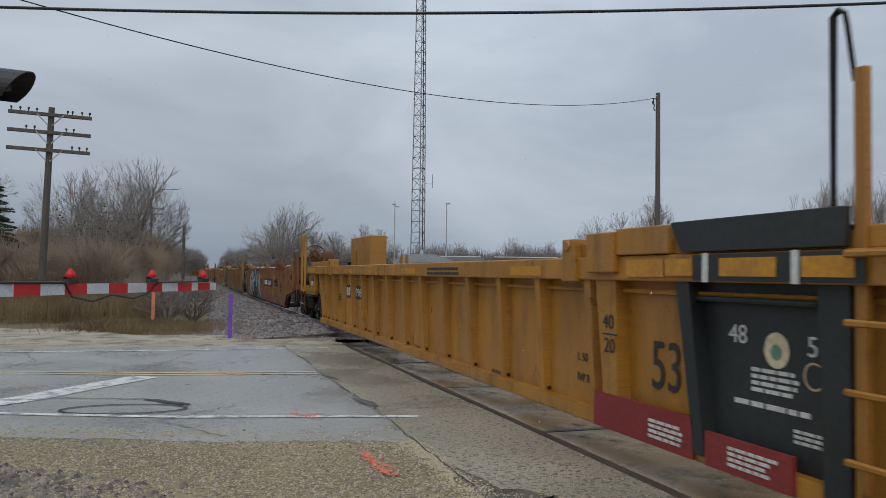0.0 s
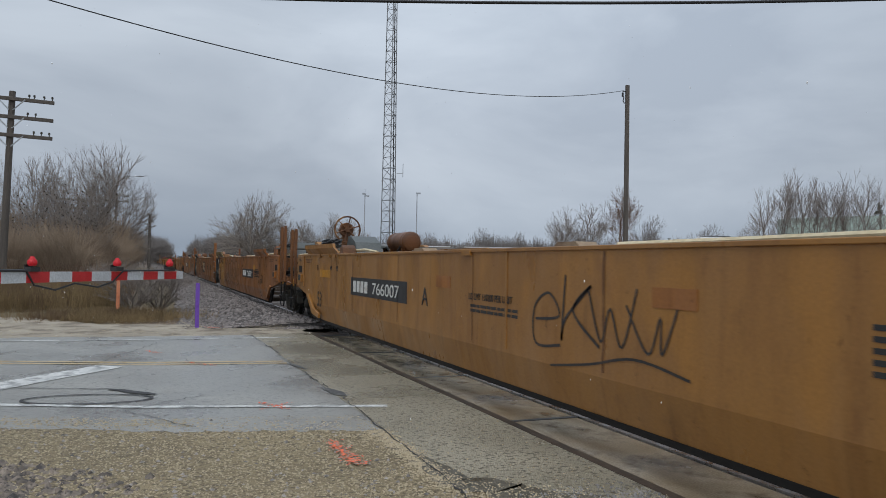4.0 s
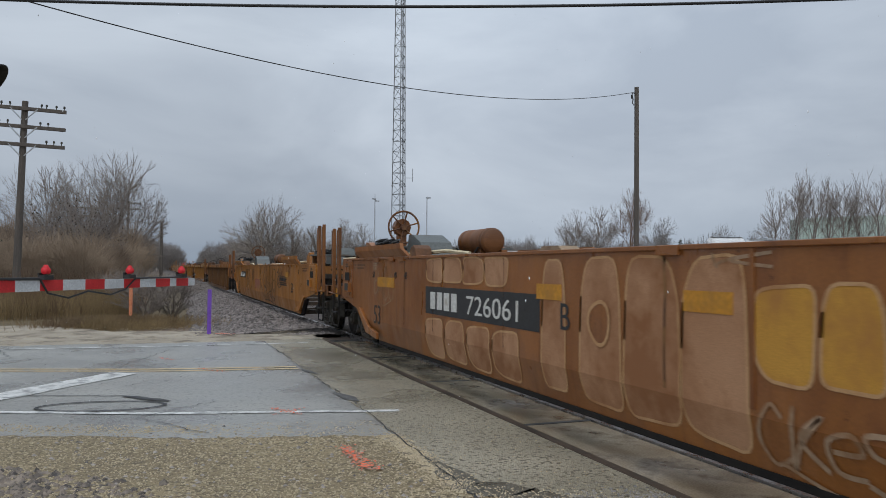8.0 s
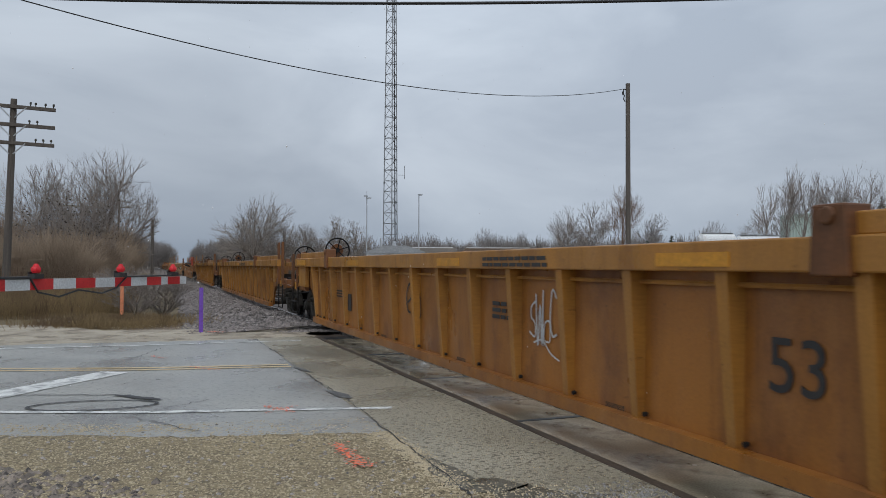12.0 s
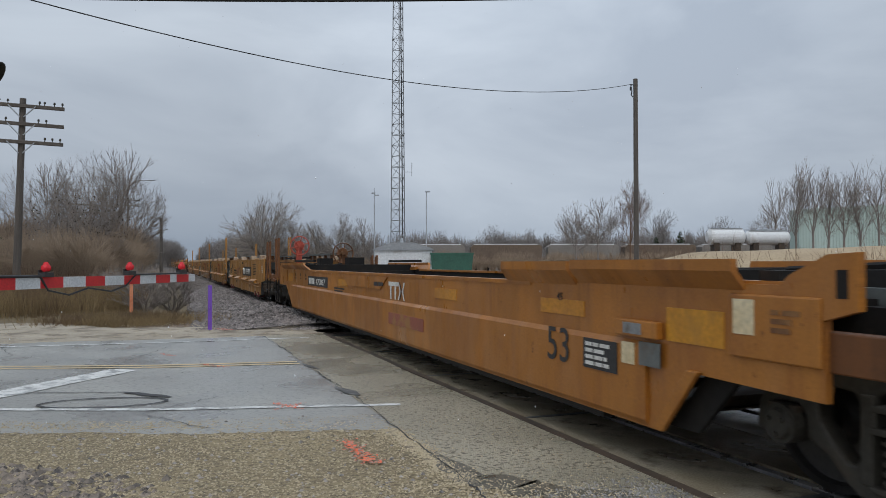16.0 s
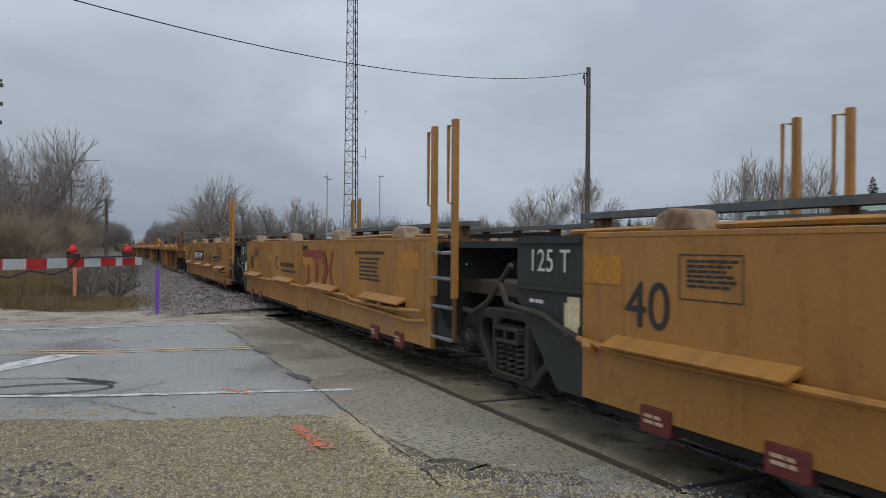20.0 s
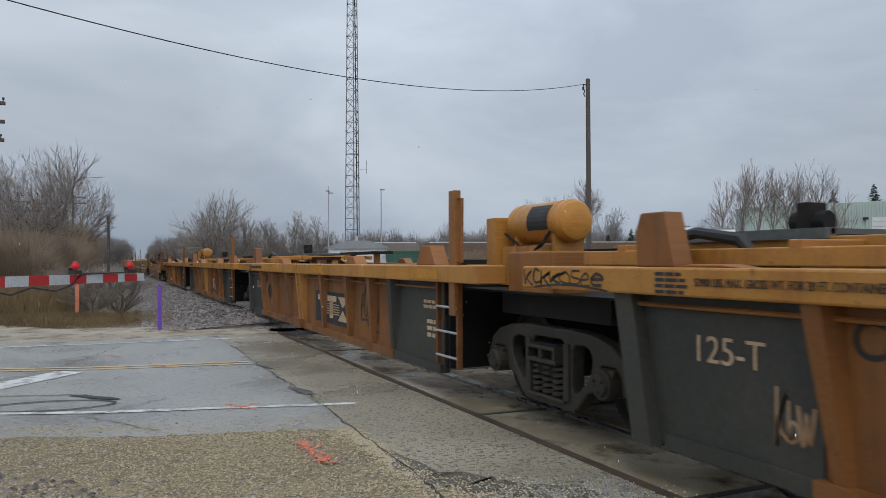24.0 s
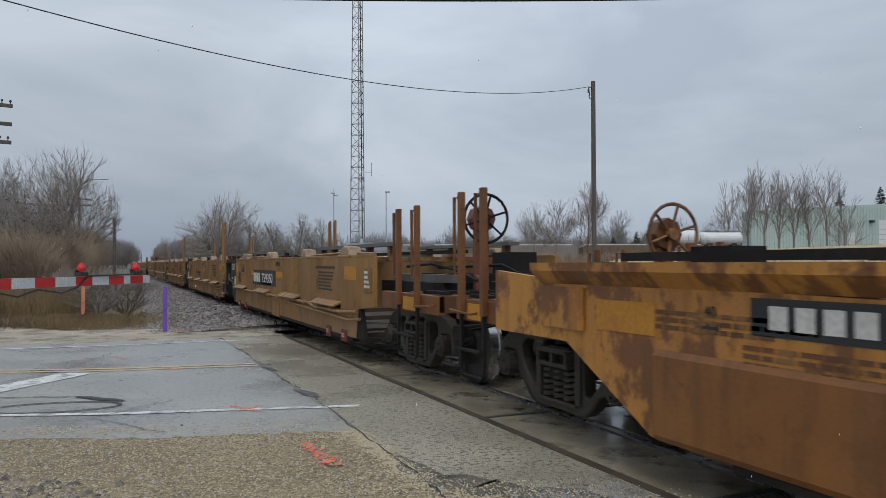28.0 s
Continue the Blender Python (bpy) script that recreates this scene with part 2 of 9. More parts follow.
def paint(key, a, b, rust, at=(0.56, 0.70), scale=0.9, rough=0.5, streak=0.16):
    """Railcar paint: faded in broad patches, streaked downwards, chipped and rusted, with a film of grime."""
    m = bpy.data.materials.new(key)
    m.use_nodes = True
    nt = m.node_tree
    N, L = nt.nodes.new, nt.links.new
    p = nt.nodes["Principled BSDF"]
    co, oi, shift = N("ShaderNodeTexCoord"), N("ShaderNodeObjectInfo"), N("ShaderNodeVectorMath")
    shift.operation = "MULTIPLY_ADD"
    shift.inputs[1].default_value = (0, 1, 1)
    L(co.outputs["Object"], shift.inputs[0])
    mul = N("ShaderNodeVectorMath")
    mul.operation = "SCALE"
    mul.inputs[0].default_value = (0, 31, 17)
    L(oi.outputs["Random"], mul.inputs["Scale"])
    L(mul.outputs[0], shift.inputs[2])
    def tex(size, detail, flat=1.0, roughness=0.6):
        mp, t = N("ShaderNodeMapping"), N("ShaderNodeTexNoise")
        mp.inputs["Scale"].default_value = (1, 1, flat)
        t.inputs["Scale"].default_value, t.inputs["Detail"].default_value, t.inputs["Roughness"].default_value = size, detail, roughness
        L(shift.outputs[0], mp.inputs[0])
        L(mp.outputs[0], t.inputs["Vector"])
        return t.outputs["Fac"]
    def step(src, lo, hi, top=1.0):
        r = N("ShaderNodeMapRange")
        r.inputs["From Min"].default_value, r.inputs["From Max"].default_value, r.inputs["To Max"].default_value = lo, hi, top
        L(src, r.inputs["Value"])
        return r.outputs[0]
    def blend(fac, c1, c2, kind="MIX"):
        x = N("ShaderNodeMix")
        x.data_type, x.blend_type = "RGBA", kind
        L(fac, x.inputs[0])
        for sock, v in ((6, c1), (7, c2)):
            if isinstance(v, tuple):
                x.inputs[sock].default_value = (*v, 1)
            else:
                L(v, x.inputs[sock])
        return x.outputs[2]
    grain = tex(45, 5)
    col = blend(step(tex(0.45, 5, 0.8), 0.36, 0.64), a, b)
    pale = tuple(min(1, 0.82 * v + 0.04) for v in b)
    col = blend(step(tex(2.2, 6, streak), 0.50, 0.72, 0.45), col, pale)
    grime = (0.50 * rust[0], 0.46 * rust[1], 0.40 * rust[2])
    col = blend(step(tex(4.2, 7, streak * 0.6), 0.52, 0.70, 0.55), col, rust)
    col = blend(step(tex(scale, 9, 0.7, 0.68), at[0], at[1], 0.85), col, rust)
    col = blend(step(tex(1.4, 8, 0.5, 0.7), 0.58, 0.74, 0.5), col, grime)
    col = blend(step(tex(2.6, 8, 0.7, 0.72), 0.53, 0.61, 0.38), col, rust)
    col = blend(step(tex(8.0, 8, 0.8, 0.75), 0.61, 0.67, 0.85), col, grime)
    col = blend(step(tex(0.8, 3, 0.5), 0.54, 0.60, 0.5), col, tuple(v * k for v, k in zip(b, (1.22, 1.16, 0.8))))
    col = blend(step(tex(7.0, 6, 0.09, 0.7), 0.57, 0.70, 0.42), col, grime)
    hv, r = N("ShaderNodeHueSaturation"), N("ShaderNodeMapRange")
    r.inputs["From Min"].default_value, r.inputs["From Max"].default_value = 0.3, 0.7
    r.inputs["To Min"].default_value, r.inputs["To Max"].default_value = 0.86, 1.12
    L(grain, r.inputs["Value"])
    L(r.outputs[0], hv.inputs["Value"])
    L(col, hv.inputs["Color"])
    L(hv.outputs[0], p.inputs["Base Color"])
    rr = N("ShaderNodeMapRange")
    rr.inputs["From Min"].default_value, rr.inputs["From Max"].default_value = 0.35, 0.65
    rr.inputs["To Min"].default_value, rr.inputs["To Max"].default_value = rough - 0.24, rough + 0.12
    L(tex(1.3, 4, 0.5), rr.inputs["Value"])
    L(rr.outputs[0], p.inputs["Roughness"])
    bp = N("ShaderNodeBump")
    bp.inputs["Strength"].default_value, bp.inputs["Distance"].default_value = 0.25, 0.012
    L(tex(1.1, 3, 0.6), bp.inputs["Height"])
    b2 = N("ShaderNodeBump")
    b2.inputs["Strength"].default_value, b2.inputs["Distance"].default_value = 0.10, 0.004
    L(grain, b2.inputs["Height"])
    L(bp.outputs[0], b2.inputs["Normal"])
    L(b2.outputs[0], p.inputs["Normal"])
    M[key] = m


paint("paint_yellow", (0.361, 0.159, 0.021), (0.424, 0.195, 0.030), (0.198, 0.080, 0.018), (0.58, 0.76))
paint("paint_brown", (0.238, 0.084, 0.018), (0.293, 0.109, 0.026), (0.165, 0.053, 0.015), (0.50, 0.70))
paint("paint_tan", (0.367, 0.167, 0.035), (0.420, 0.198, 0.045), (0.212, 0.091, 0.023), (0.56, 0.76))
paint("paint_dull", (0.237, 0.121, 0.038), (0.292, 0.152, 0.050), (0.165, 0.076, 0.025), (0.52, 0.72))
paint("paint_amber", (0.323, 0.121, 0.017), (0.385, 0.151, 0.024), (0.242, 0.082, 0.017), (0.54, 0.74))
paint("paint_rusty", (0.550, 0.256, 0.045), (0.425, 0.173, 0.037), (0.150, 0.058, 0.022), (0.49, 0.53), 1.3, 0.6)
paint("paint_umber", (0.292, 0.134, 0.034), (0.345, 0.162, 0.042), (0.21, 0.088, 0.024), (0.54, 0.76))
paint("paint_ribbed", (0.131, 0.059, 0.019), (0.179, 0.081, 0.023), (0.079, 0.034, 0.012), (0.5, 0.70), 0.8, 0.62)
paint("paint_ochre", (0.318, 0.142, 0.024), (0.392, 0.178, 0.033), (0.205, 0.083, 0.020), (0.54, 0.72))
paint("paint_ochre_side", (0.265, 0.101, 0.018), (0.325, 0.130, 0.024), (0.150, 0.052, 0.014), (0.50, 0.68))
paint("paint_chord", (0.440, 0.199, 0.032), (0.512, 0.238, 0.046), (0.308, 0.107, 0.031), (0.55, 0.66))
paint("paint_chord_brown", (0.281, 0.099, 0.021), (0.337, 0.132, 0.029), (0.168, 0.062, 0.016), (0.55, 0.72))
paint("paint_deck", (0.201, 0.076, 0.021), (0.266, 0.108, 0.027), (0.112, 0.046, 0.015), (0.52, 0.70), 0.8, 0.62)
add("paint_green_black", (0.017, 0.020, 0.020), (0.030, 0.034, 0.032), 1.2, 25, 0.6, bump=0.06, dirt=(0.051, 0.045, 0.036), dirt_at=(0.55, 0.75), dirt_scale=1.5)
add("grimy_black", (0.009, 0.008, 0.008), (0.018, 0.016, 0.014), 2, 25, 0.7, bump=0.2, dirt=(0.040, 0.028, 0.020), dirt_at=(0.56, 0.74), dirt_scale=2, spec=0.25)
add("truck_grey", (0.036, 0.033, 0.027), (0.058, 0.052, 0.042), 2, 25, 0.62, bump=0.2, dirt=(0.075, 0.055, 0.038), dirt_at=(0.54, 0.72), dirt_scale=2.5, spec=0.3)
add("wheel_steel", (0.032, 0.029, 0.028), (0.049, 0.045, 0.041), 3, 30, 0.45, metal=0.4, bump=0.1)
add("tread_steel", (0.42, 0.43, 0.44), (0.52, 0.53, 0.54), 3, 30, 0.22, metal=0.9, bump=0.02)
add("letter_black", (0.022, 0.022, 0.024), (0.035, 0.033, 0.032), 4, 30, 0.6, bump=0)
add("letter_white", (0.60, 0.59, 0.55), (0.68, 0.67, 0.63), 4, 30, 0.6, bump=0, dirt=(0.45, 0.4, 0.33), dirt_scale=4)
add("letter_tan", (0.52, 0.36, 0.22), (0.60, 0.43, 0.28), 4, 30, 0.7, bump=0)
add("tower_steel", (0.20, 0.205, 0.21), (0.27, 0.275, 0.28), 2, 20, 0.5, metal=0.4, bump=0.05)
add("reflector", (0.50, 0.215, 0.015), (0.58, 0.265, 0.02), 4, 30, 0.4, bump=0, dirt=(0.36, 0.17, 0.03), dirt_at=(0.5, 0.7), dirt_scale=3)
add("placard_red", (0.125, 0.018, 0.018), (0.16, 0.028, 0.026), 3, 30, 0.6, bump=0.05, dirt=(0.08, 0.03, 0.025), dirt_scale=3)
add("logo_red", (0.25, 0.028, 0.020), (0.30, 0.045, 0.028), 2, 30, 0.6, bump=0, dirt=(0.25, 0.09, 0.035), dirt_at=(0.5, 0.68), dirt_scale=2)
add("logo_blue", (0.05, 0.06, 0.28), (0.07, 0.08, 0.34), 2, 30, 0.6, bump=0)
add("brake_red", (0.45, 0.075, 0.045), (0.52, 0.10, 0.06), 2, 30, 0.55, bump=0.05)
add("brake_dull", (0.13, 0.035, 0.025), (0.19, 0.055, 0.038), 2, 30, 0.6, bump=0.1, dirt=(0.06, 0.035, 0.025), dirt_scale=3)
add("card_cream", (0.62, 0.50, 0.30), (0.70, 0.60, 0.40), 6, 30, 0.6, bump=0)
add("chalk", (0.36, 0.24, 0.15), (0.46, 0.33, 0.22), 3, 30, 0.8, bump=0, dirt=(0.27, 0.14, 0.065), dirt_at=(0.42, 0.6), dirt_scale=3)
add("spray_peach", (0.39, 0.195, 0.095), (0.46, 0.25, 0.135), 2, 120, 0.8, bump=0, dirt=(0.27, 0.112, 0.042), dirt_at=(0.46, 0.64), dirt_scale=1.5)
add("spray_pale", (0.48, 0.27, 0.12), (0.55, 0.33, 0.165), 2, 120, 0.8, bump=0, dirt=(0.38, 0.18, 0.07), dirt_at=(0.5, 0.68), dirt_scale=3)
add("spray_gold", (0.52, 0.255, 0.035), (0.58, 0.30, 0.05), 2, 120, 0.8, bump=0, dirt=(0.42, 0.19, 0.04), dirt_at=(0.45, 0.65), dirt_scale=3)
add("spray_black", (0.025, 0.022, 0.022), (0.045, 0.038, 0.034), 3, 30, 0.6, bump=0, dirt=(0.10, 0.06, 0.035), dirt_at=(0.52, 0.72), dirt_scale=4)
add("spray_white", (0.47, 0.48, 0.48), (0.60, 0.61, 0.61), 1.6, 60, 0.6, bump=0, dirt=(0.36, 0.35, 0.33), dirt_at=(0.52, 0.72), dirt_scale=1.5)
add("spray_blue", (0.22, 0.38, 0.42), (0.28, 0.44, 0.47), 3, 30, 0.6, bump=0)
add("spray_green", (0.11, 0.23, 0.145), (0.15, 0.28, 0.185), 3, 30, 0.7, bump=0, dirt=(0.13, 0.12, 0.06), dirt_at=(0.48, 0.66), dirt_scale=5)
add("spray_pink", (0.42, 0.115, 0.135), (0.47, 0.15, 0.16), 2, 30, 0.8, bump=0, dirt=(0.36, 0.135, 0.06), dirt_at=(0.40, 0.62), dirt_scale=6)
add("snow_flake", (0.85, 0.87, 0.9), (0.9, 0.92, 0.95), 3, 30, 0.8, bump=0)

paint("paint_olive", (0.127, 0.097, 0.031), (0.176, 0.126, 0.040), (0.242, 0.116, 0.031), (0.52, 0.7))
add("spray_faint", (0.105, 0.075, 0.055), (0.14, 0.09, 0.06), 2, 30, 0.8, bump=0, dirt=(0.21, 0.105, 0.045), dirt_at=(0.5, 0.66), dirt_scale=1.5)
add("logo_faint", (0.26, 0.075, 0.045), (0.31, 0.10, 0.06), 2, 30, 0.7, bump=0, dirt=(0.33, 0.16, 0.05), dirt_at=(0.5, 0.6), dirt_scale=3)
add("rust_seam", (0.10, 0.042, 0.018), (0.16, 0.07, 0.028), 4, 30, 0.7, bump=0.2, dirt=(0.25, 0.12, 0.04), dirt_at=(0.5, 0.6), dirt_scale=3)
add("patch_tar", (0.055, 0.054, 0.052), (0.10, 0.098, 0.094), 8, 50, 0.7, bump=0.5, dirt=(0.17, 0.165, 0.155), dirt_at=(0.5, 0.6), dirt_scale=12)
paint("paint_end", (0.149, 0.052, 0.013), (0.198, 0.074, 0.018), (0.075, 0.031, 0.011), (0.48, 0.66), 1.2, 0.6)
add("cover_grey", (0.095, 0.105, 0.10), (0.14, 0.15, 0.145), 1.2, 25, 0.5, bump=0.06, dirt=(0.12, 0.08, 0.05), dirt_at=(0.55, 0.7), dirt_scale=2)
add("reflector_dull", (0.47, 0.19, 0.018), (0.52, 0.225, 0.022), 4, 30, 0.5, bump=0, dirt=(0.36, 0.15, 0.03), dirt_at=(0.52, 0.70), dirt_scale=3)
add("plate_steel", (0.24, 0.25, 0.26), (0.34, 0.35, 0.36), 3, 40, 0.35, metal=0.5, bump=0.1, dirt=(0.12, 0.09, 0.06), dirt_at=(0.52, 0.66), dirt_scale=3)
add("panel_grey", (0.036, 0.037, 0.031), (0.058, 0.057, 0.047), 1.2, 25, 0.6, bump=0.06, dirt=(0.085, 0.072, 0.05), dirt_at=(0.54, 0.72), dirt_scale=1.2)
add("stop_tan", (0.30, 0.21, 0.13), (0.40, 0.30, 0.20), 4, 30, 0.8, bump=0.2, dirt=(0.17, 0.10, 0.06), dirt_at=(0.48, 0.62), dirt_scale=4)
add("spray_deep", (0.016, 0.016, 0.018), (0.026, 0.025, 0.026), 2, 30, 0.55, bump=0)
add("placard_bright", (0.22, 0.022, 0.022), (0.27, 0.034, 0.03), 3, 30, 0.6, bump=0.05, dirt=(0.14, 0.035, 0.025), dirt_scale=3)

# ---- building helpers ----
def box(bm, x0, x1, y0, y1, z0, z1, m=None):
    vs = [bm.verts.new((x, y, z)) for x in (x0, x1) for y in (y0, y1) for z in (z0, z1)]
    if m is not None:
        for v in vs:
            v.co = m @ v.co
    for f in ((0, 1, 3, 2), (4, 6, 7, 5), (0, 4, 5, 1), (2, 3, 7, 6), (0, 2, 6, 4), (1, 5, 7, 3)):
        bm.faces.new([vs[i] for i in f])
    return vs


def rod(bm, a, b, r, n=8, r2=None, caps=True):
    """A round bar from a to b."""
    a, b = Vector(a), Vector(b)
    q = (b - a).to_track_quat("Z", "Y").to_matrix()
    r2 = r if r2 is None else r2
    ra, rb = [], []
    for i in range(n):
        c, s = math.cos(2 * math.pi * i / n), math.sin(2 * math.pi * i / n)
        ra.append(bm.verts.new(a + q @ Vector((c * r, s * r, 0))))
        rb.append(bm.verts.new(b + q @ Vector((c * r2, s * r2, 0))))
    for i in range(n):
        j = (i + 1) % n
        bm.faces.new((ra[i], ra[j], rb[j], rb[i]))
    if caps:
        bm.faces.new(ra[::-1])
        bm.faces.new(rb)


def pipe(bm, pts, r, n=8):
    """A bent round bar through points, in one piece."""
    pts = [Vector(p) for p in pts]
    rings, side = [], None
    for i, p in enumerate(pts):
        d = (pts[min(i + 1, len(pts) - 1)] - pts[max(i - 1, 0)]).normalized()
        side = d.orthogonal().normalized() if side is None else (side - d * side.dot(d)).normalized()
        up = d.cross(side)
        k = 1.0
        if 0 < i < len(pts) - 1:
            c = (pts[i] - pts[i - 1]).normalized().dot(d)
            k = min(1.5, 1 / max(c, 0.5))
        rings.append([bm.verts.new(p + (side * math.cos(2 * math.pi * j / n) + up * math.sin(2 * math.pi * j / n)) * r * k) for j in range(n)])
    for A, B in zip(rings, rings[1:]):
        for j in range(n):
            bm.faces.new((A[j], A[(j + 1) % n], B[(j + 1) % n], B[j]))
    bm.faces.new(rings[0][::-1])
    bm.faces.new(rings[-1])


def prism(bm, outline, x0, x1, axis="x"):
    """A flat outline of (u, v) drawn out from x0 to x1 along an axis; for x the outline is (y, z), for y (x, z), for z (x, y)."""
    def at(u, v, d):
        return {"x": (d, u, v), "y": (u, d, v), "z": (u, v, d)}[axis]
    a = [bm.verts.new(at(u, v, x0)) for u, v in outline]
    b = [bm.verts.new(at(u, v, x1)) for u, v in outline]
    n = len(outline)
    for i in range(n):
        j = (i + 1) % n
        bm.faces.new((a[i], a[j], b[j], b[i]))
    bm.faces.new(a[::-1])
    bm.faces.new(b)


def part(name, bm, material, parent=None, label="", bevel=0.0, smooth=False):
    """Links a bmesh as one mesh object, under a thing or a part where one is given."""
    bmesh.ops.recalc_face_normals(bm, faces=bm.faces)
    if smooth:
        for e in bm.edges:
            e.smooth = not (len(e.link_faces) == 2 and e.calc_face_angle(0) > 0.7)
    me = bpy.data.meshes.new(name)
    bm.to_mesh(me)
    bm.free()
    for mt in material if isinstance(material, (list, tuple)) else [material]:
        me.materials.append(mt)
    if smooth:
        me.polygons.foreach_set("use_smooth", [True] * len(me.polygons))
    ob = new(name, me)
    if parent:
        ob.parent = parent
    if label:
        tagged(ob, label)
    if bevel:
        md = ob.modifiers.new("edge", "BEVEL")
        md.width, md.segments, md.limit_method = bevel, 2, "ANGLE"
    return ob


def thing(name, label, category, at=(0, 0, 0), group="", kind=""):
    ob = new(name)
    ob.location = at
    ob.empty_display_size = 0.2
    return tagged(ob, label, category, group, kind)


def sheet(name, corners, z, material, kind="structure", label="", category=""):
    bm = bmesh.new()
    a = [bm.verts.new((x, y, z)) for x, y in corners]
    bm.faces.new(a)
    return tagged(part(name, bm, material), label, category, kind=kind)

# ---- the ground and the crossing ----
XT = 4.78   # the track's middle
V = 15.8    # the train's speed, metres a second


def rows_mesh(name, verts, faces, material, label="", category="", kind="", parent=None):
    me = bpy.data.meshes.new(name)
    me.from_pydata(verts, [], faces)
    me.materials.append(material)
    ob = new(name, me)
    if parent:
        ob.parent = parent
    return tagged(ob, label, category, kind=kind)


def strip(name, pts, w, z, material, parent=None, label=""):
    """A flat band of width w along points on the ground."""
    vs, fs = [], []
    for i, p in enumerate(pts):
        a, b = Vector(pts[max(i - 1, 0)][:2]), Vector(pts[min(i + 1, len(pts) - 1)][:2])
        d = (b - a).normalized()
        n = Vector((-d.y, d.x)) * (p[2] if len(p) > 2 else w) / 2
        vs += [(p[0] + n.x, p[1] + n.y, z), (p[0] - n.x, p[1] - n.y, z)]
    for i in range(len(pts) - 1):
        fs.append((2 * i, 2 * i + 1, 2 * i + 3, 2 * i + 2))
    return rows_mesh(name, vs, fs, material, label, kind="" if parent else "structure", parent=parent)


def wobble(pts, amount, seed, n=6):
    rng = random.Random(seed)
    out = []
    for a, b in zip(pts, pts[1:]):
        for i in range(n):
            f = i / n
            out.append((a[0] + (b[0] - a[0]) * f + rng.uniform(-amount, amount), a[1] + (b[1] - a[1]) * f + rng.uniform(-amount, amount)))
    return out + [pts[-1]]


def make_ground():
    tagged(sheet("ground", [(-900, -300), (1200, -300), (1200, 2500), (-900, 2500)], -0.10, M["field_brown"]), kind="structure")
    # strips of other ground lie a hand's breadth above the sheet, with ragged edges
    def ragged(name, corners, z, m, seed, amount=0.25):
        loop = wobble(corners + [corners[0]], amount, seed, 14)[:-1]
        sheet(name, loop, z, m)
    ragged("gravel_shoulder", [(-14, -8), (3.2, -8), (3.2, 7.0), (-3, 8.9), (-14, 11.8)], -0.0125, M["gravel_fine"], 1, 0.1)
    ragged("grass_verge", [(-70, 20), (-2.0, 19.6), (1.2, 21.5), (1.6, 150), (-70, 190)], -0.05, M["grass_dry"], 2)
    ragged("gravel_drive", [(-30, 22.6), (-9, 16.2), (3.2, 14.6), (3.2, 17.6), (-1.0, 18.6), (-2.6, 20.8), (-10, 23.0), (-30, 30)], -0.0125, M["driveway"], 3, 0.12)
    ragged("ballast_bed", [(0.4, 16.8), (8.6, 16.6), (9.2, 60), (10.0, 420), (0.6, 420), (1.2, 60), (0.9, 22)], -0.03, M["ballast"], 4, 0.12)
    ragged("yard", [(6.2, -20), (30, -20), (34, 90), (12, 95), (7.6, 40)], -0.045, M["yard_grey"], 5)


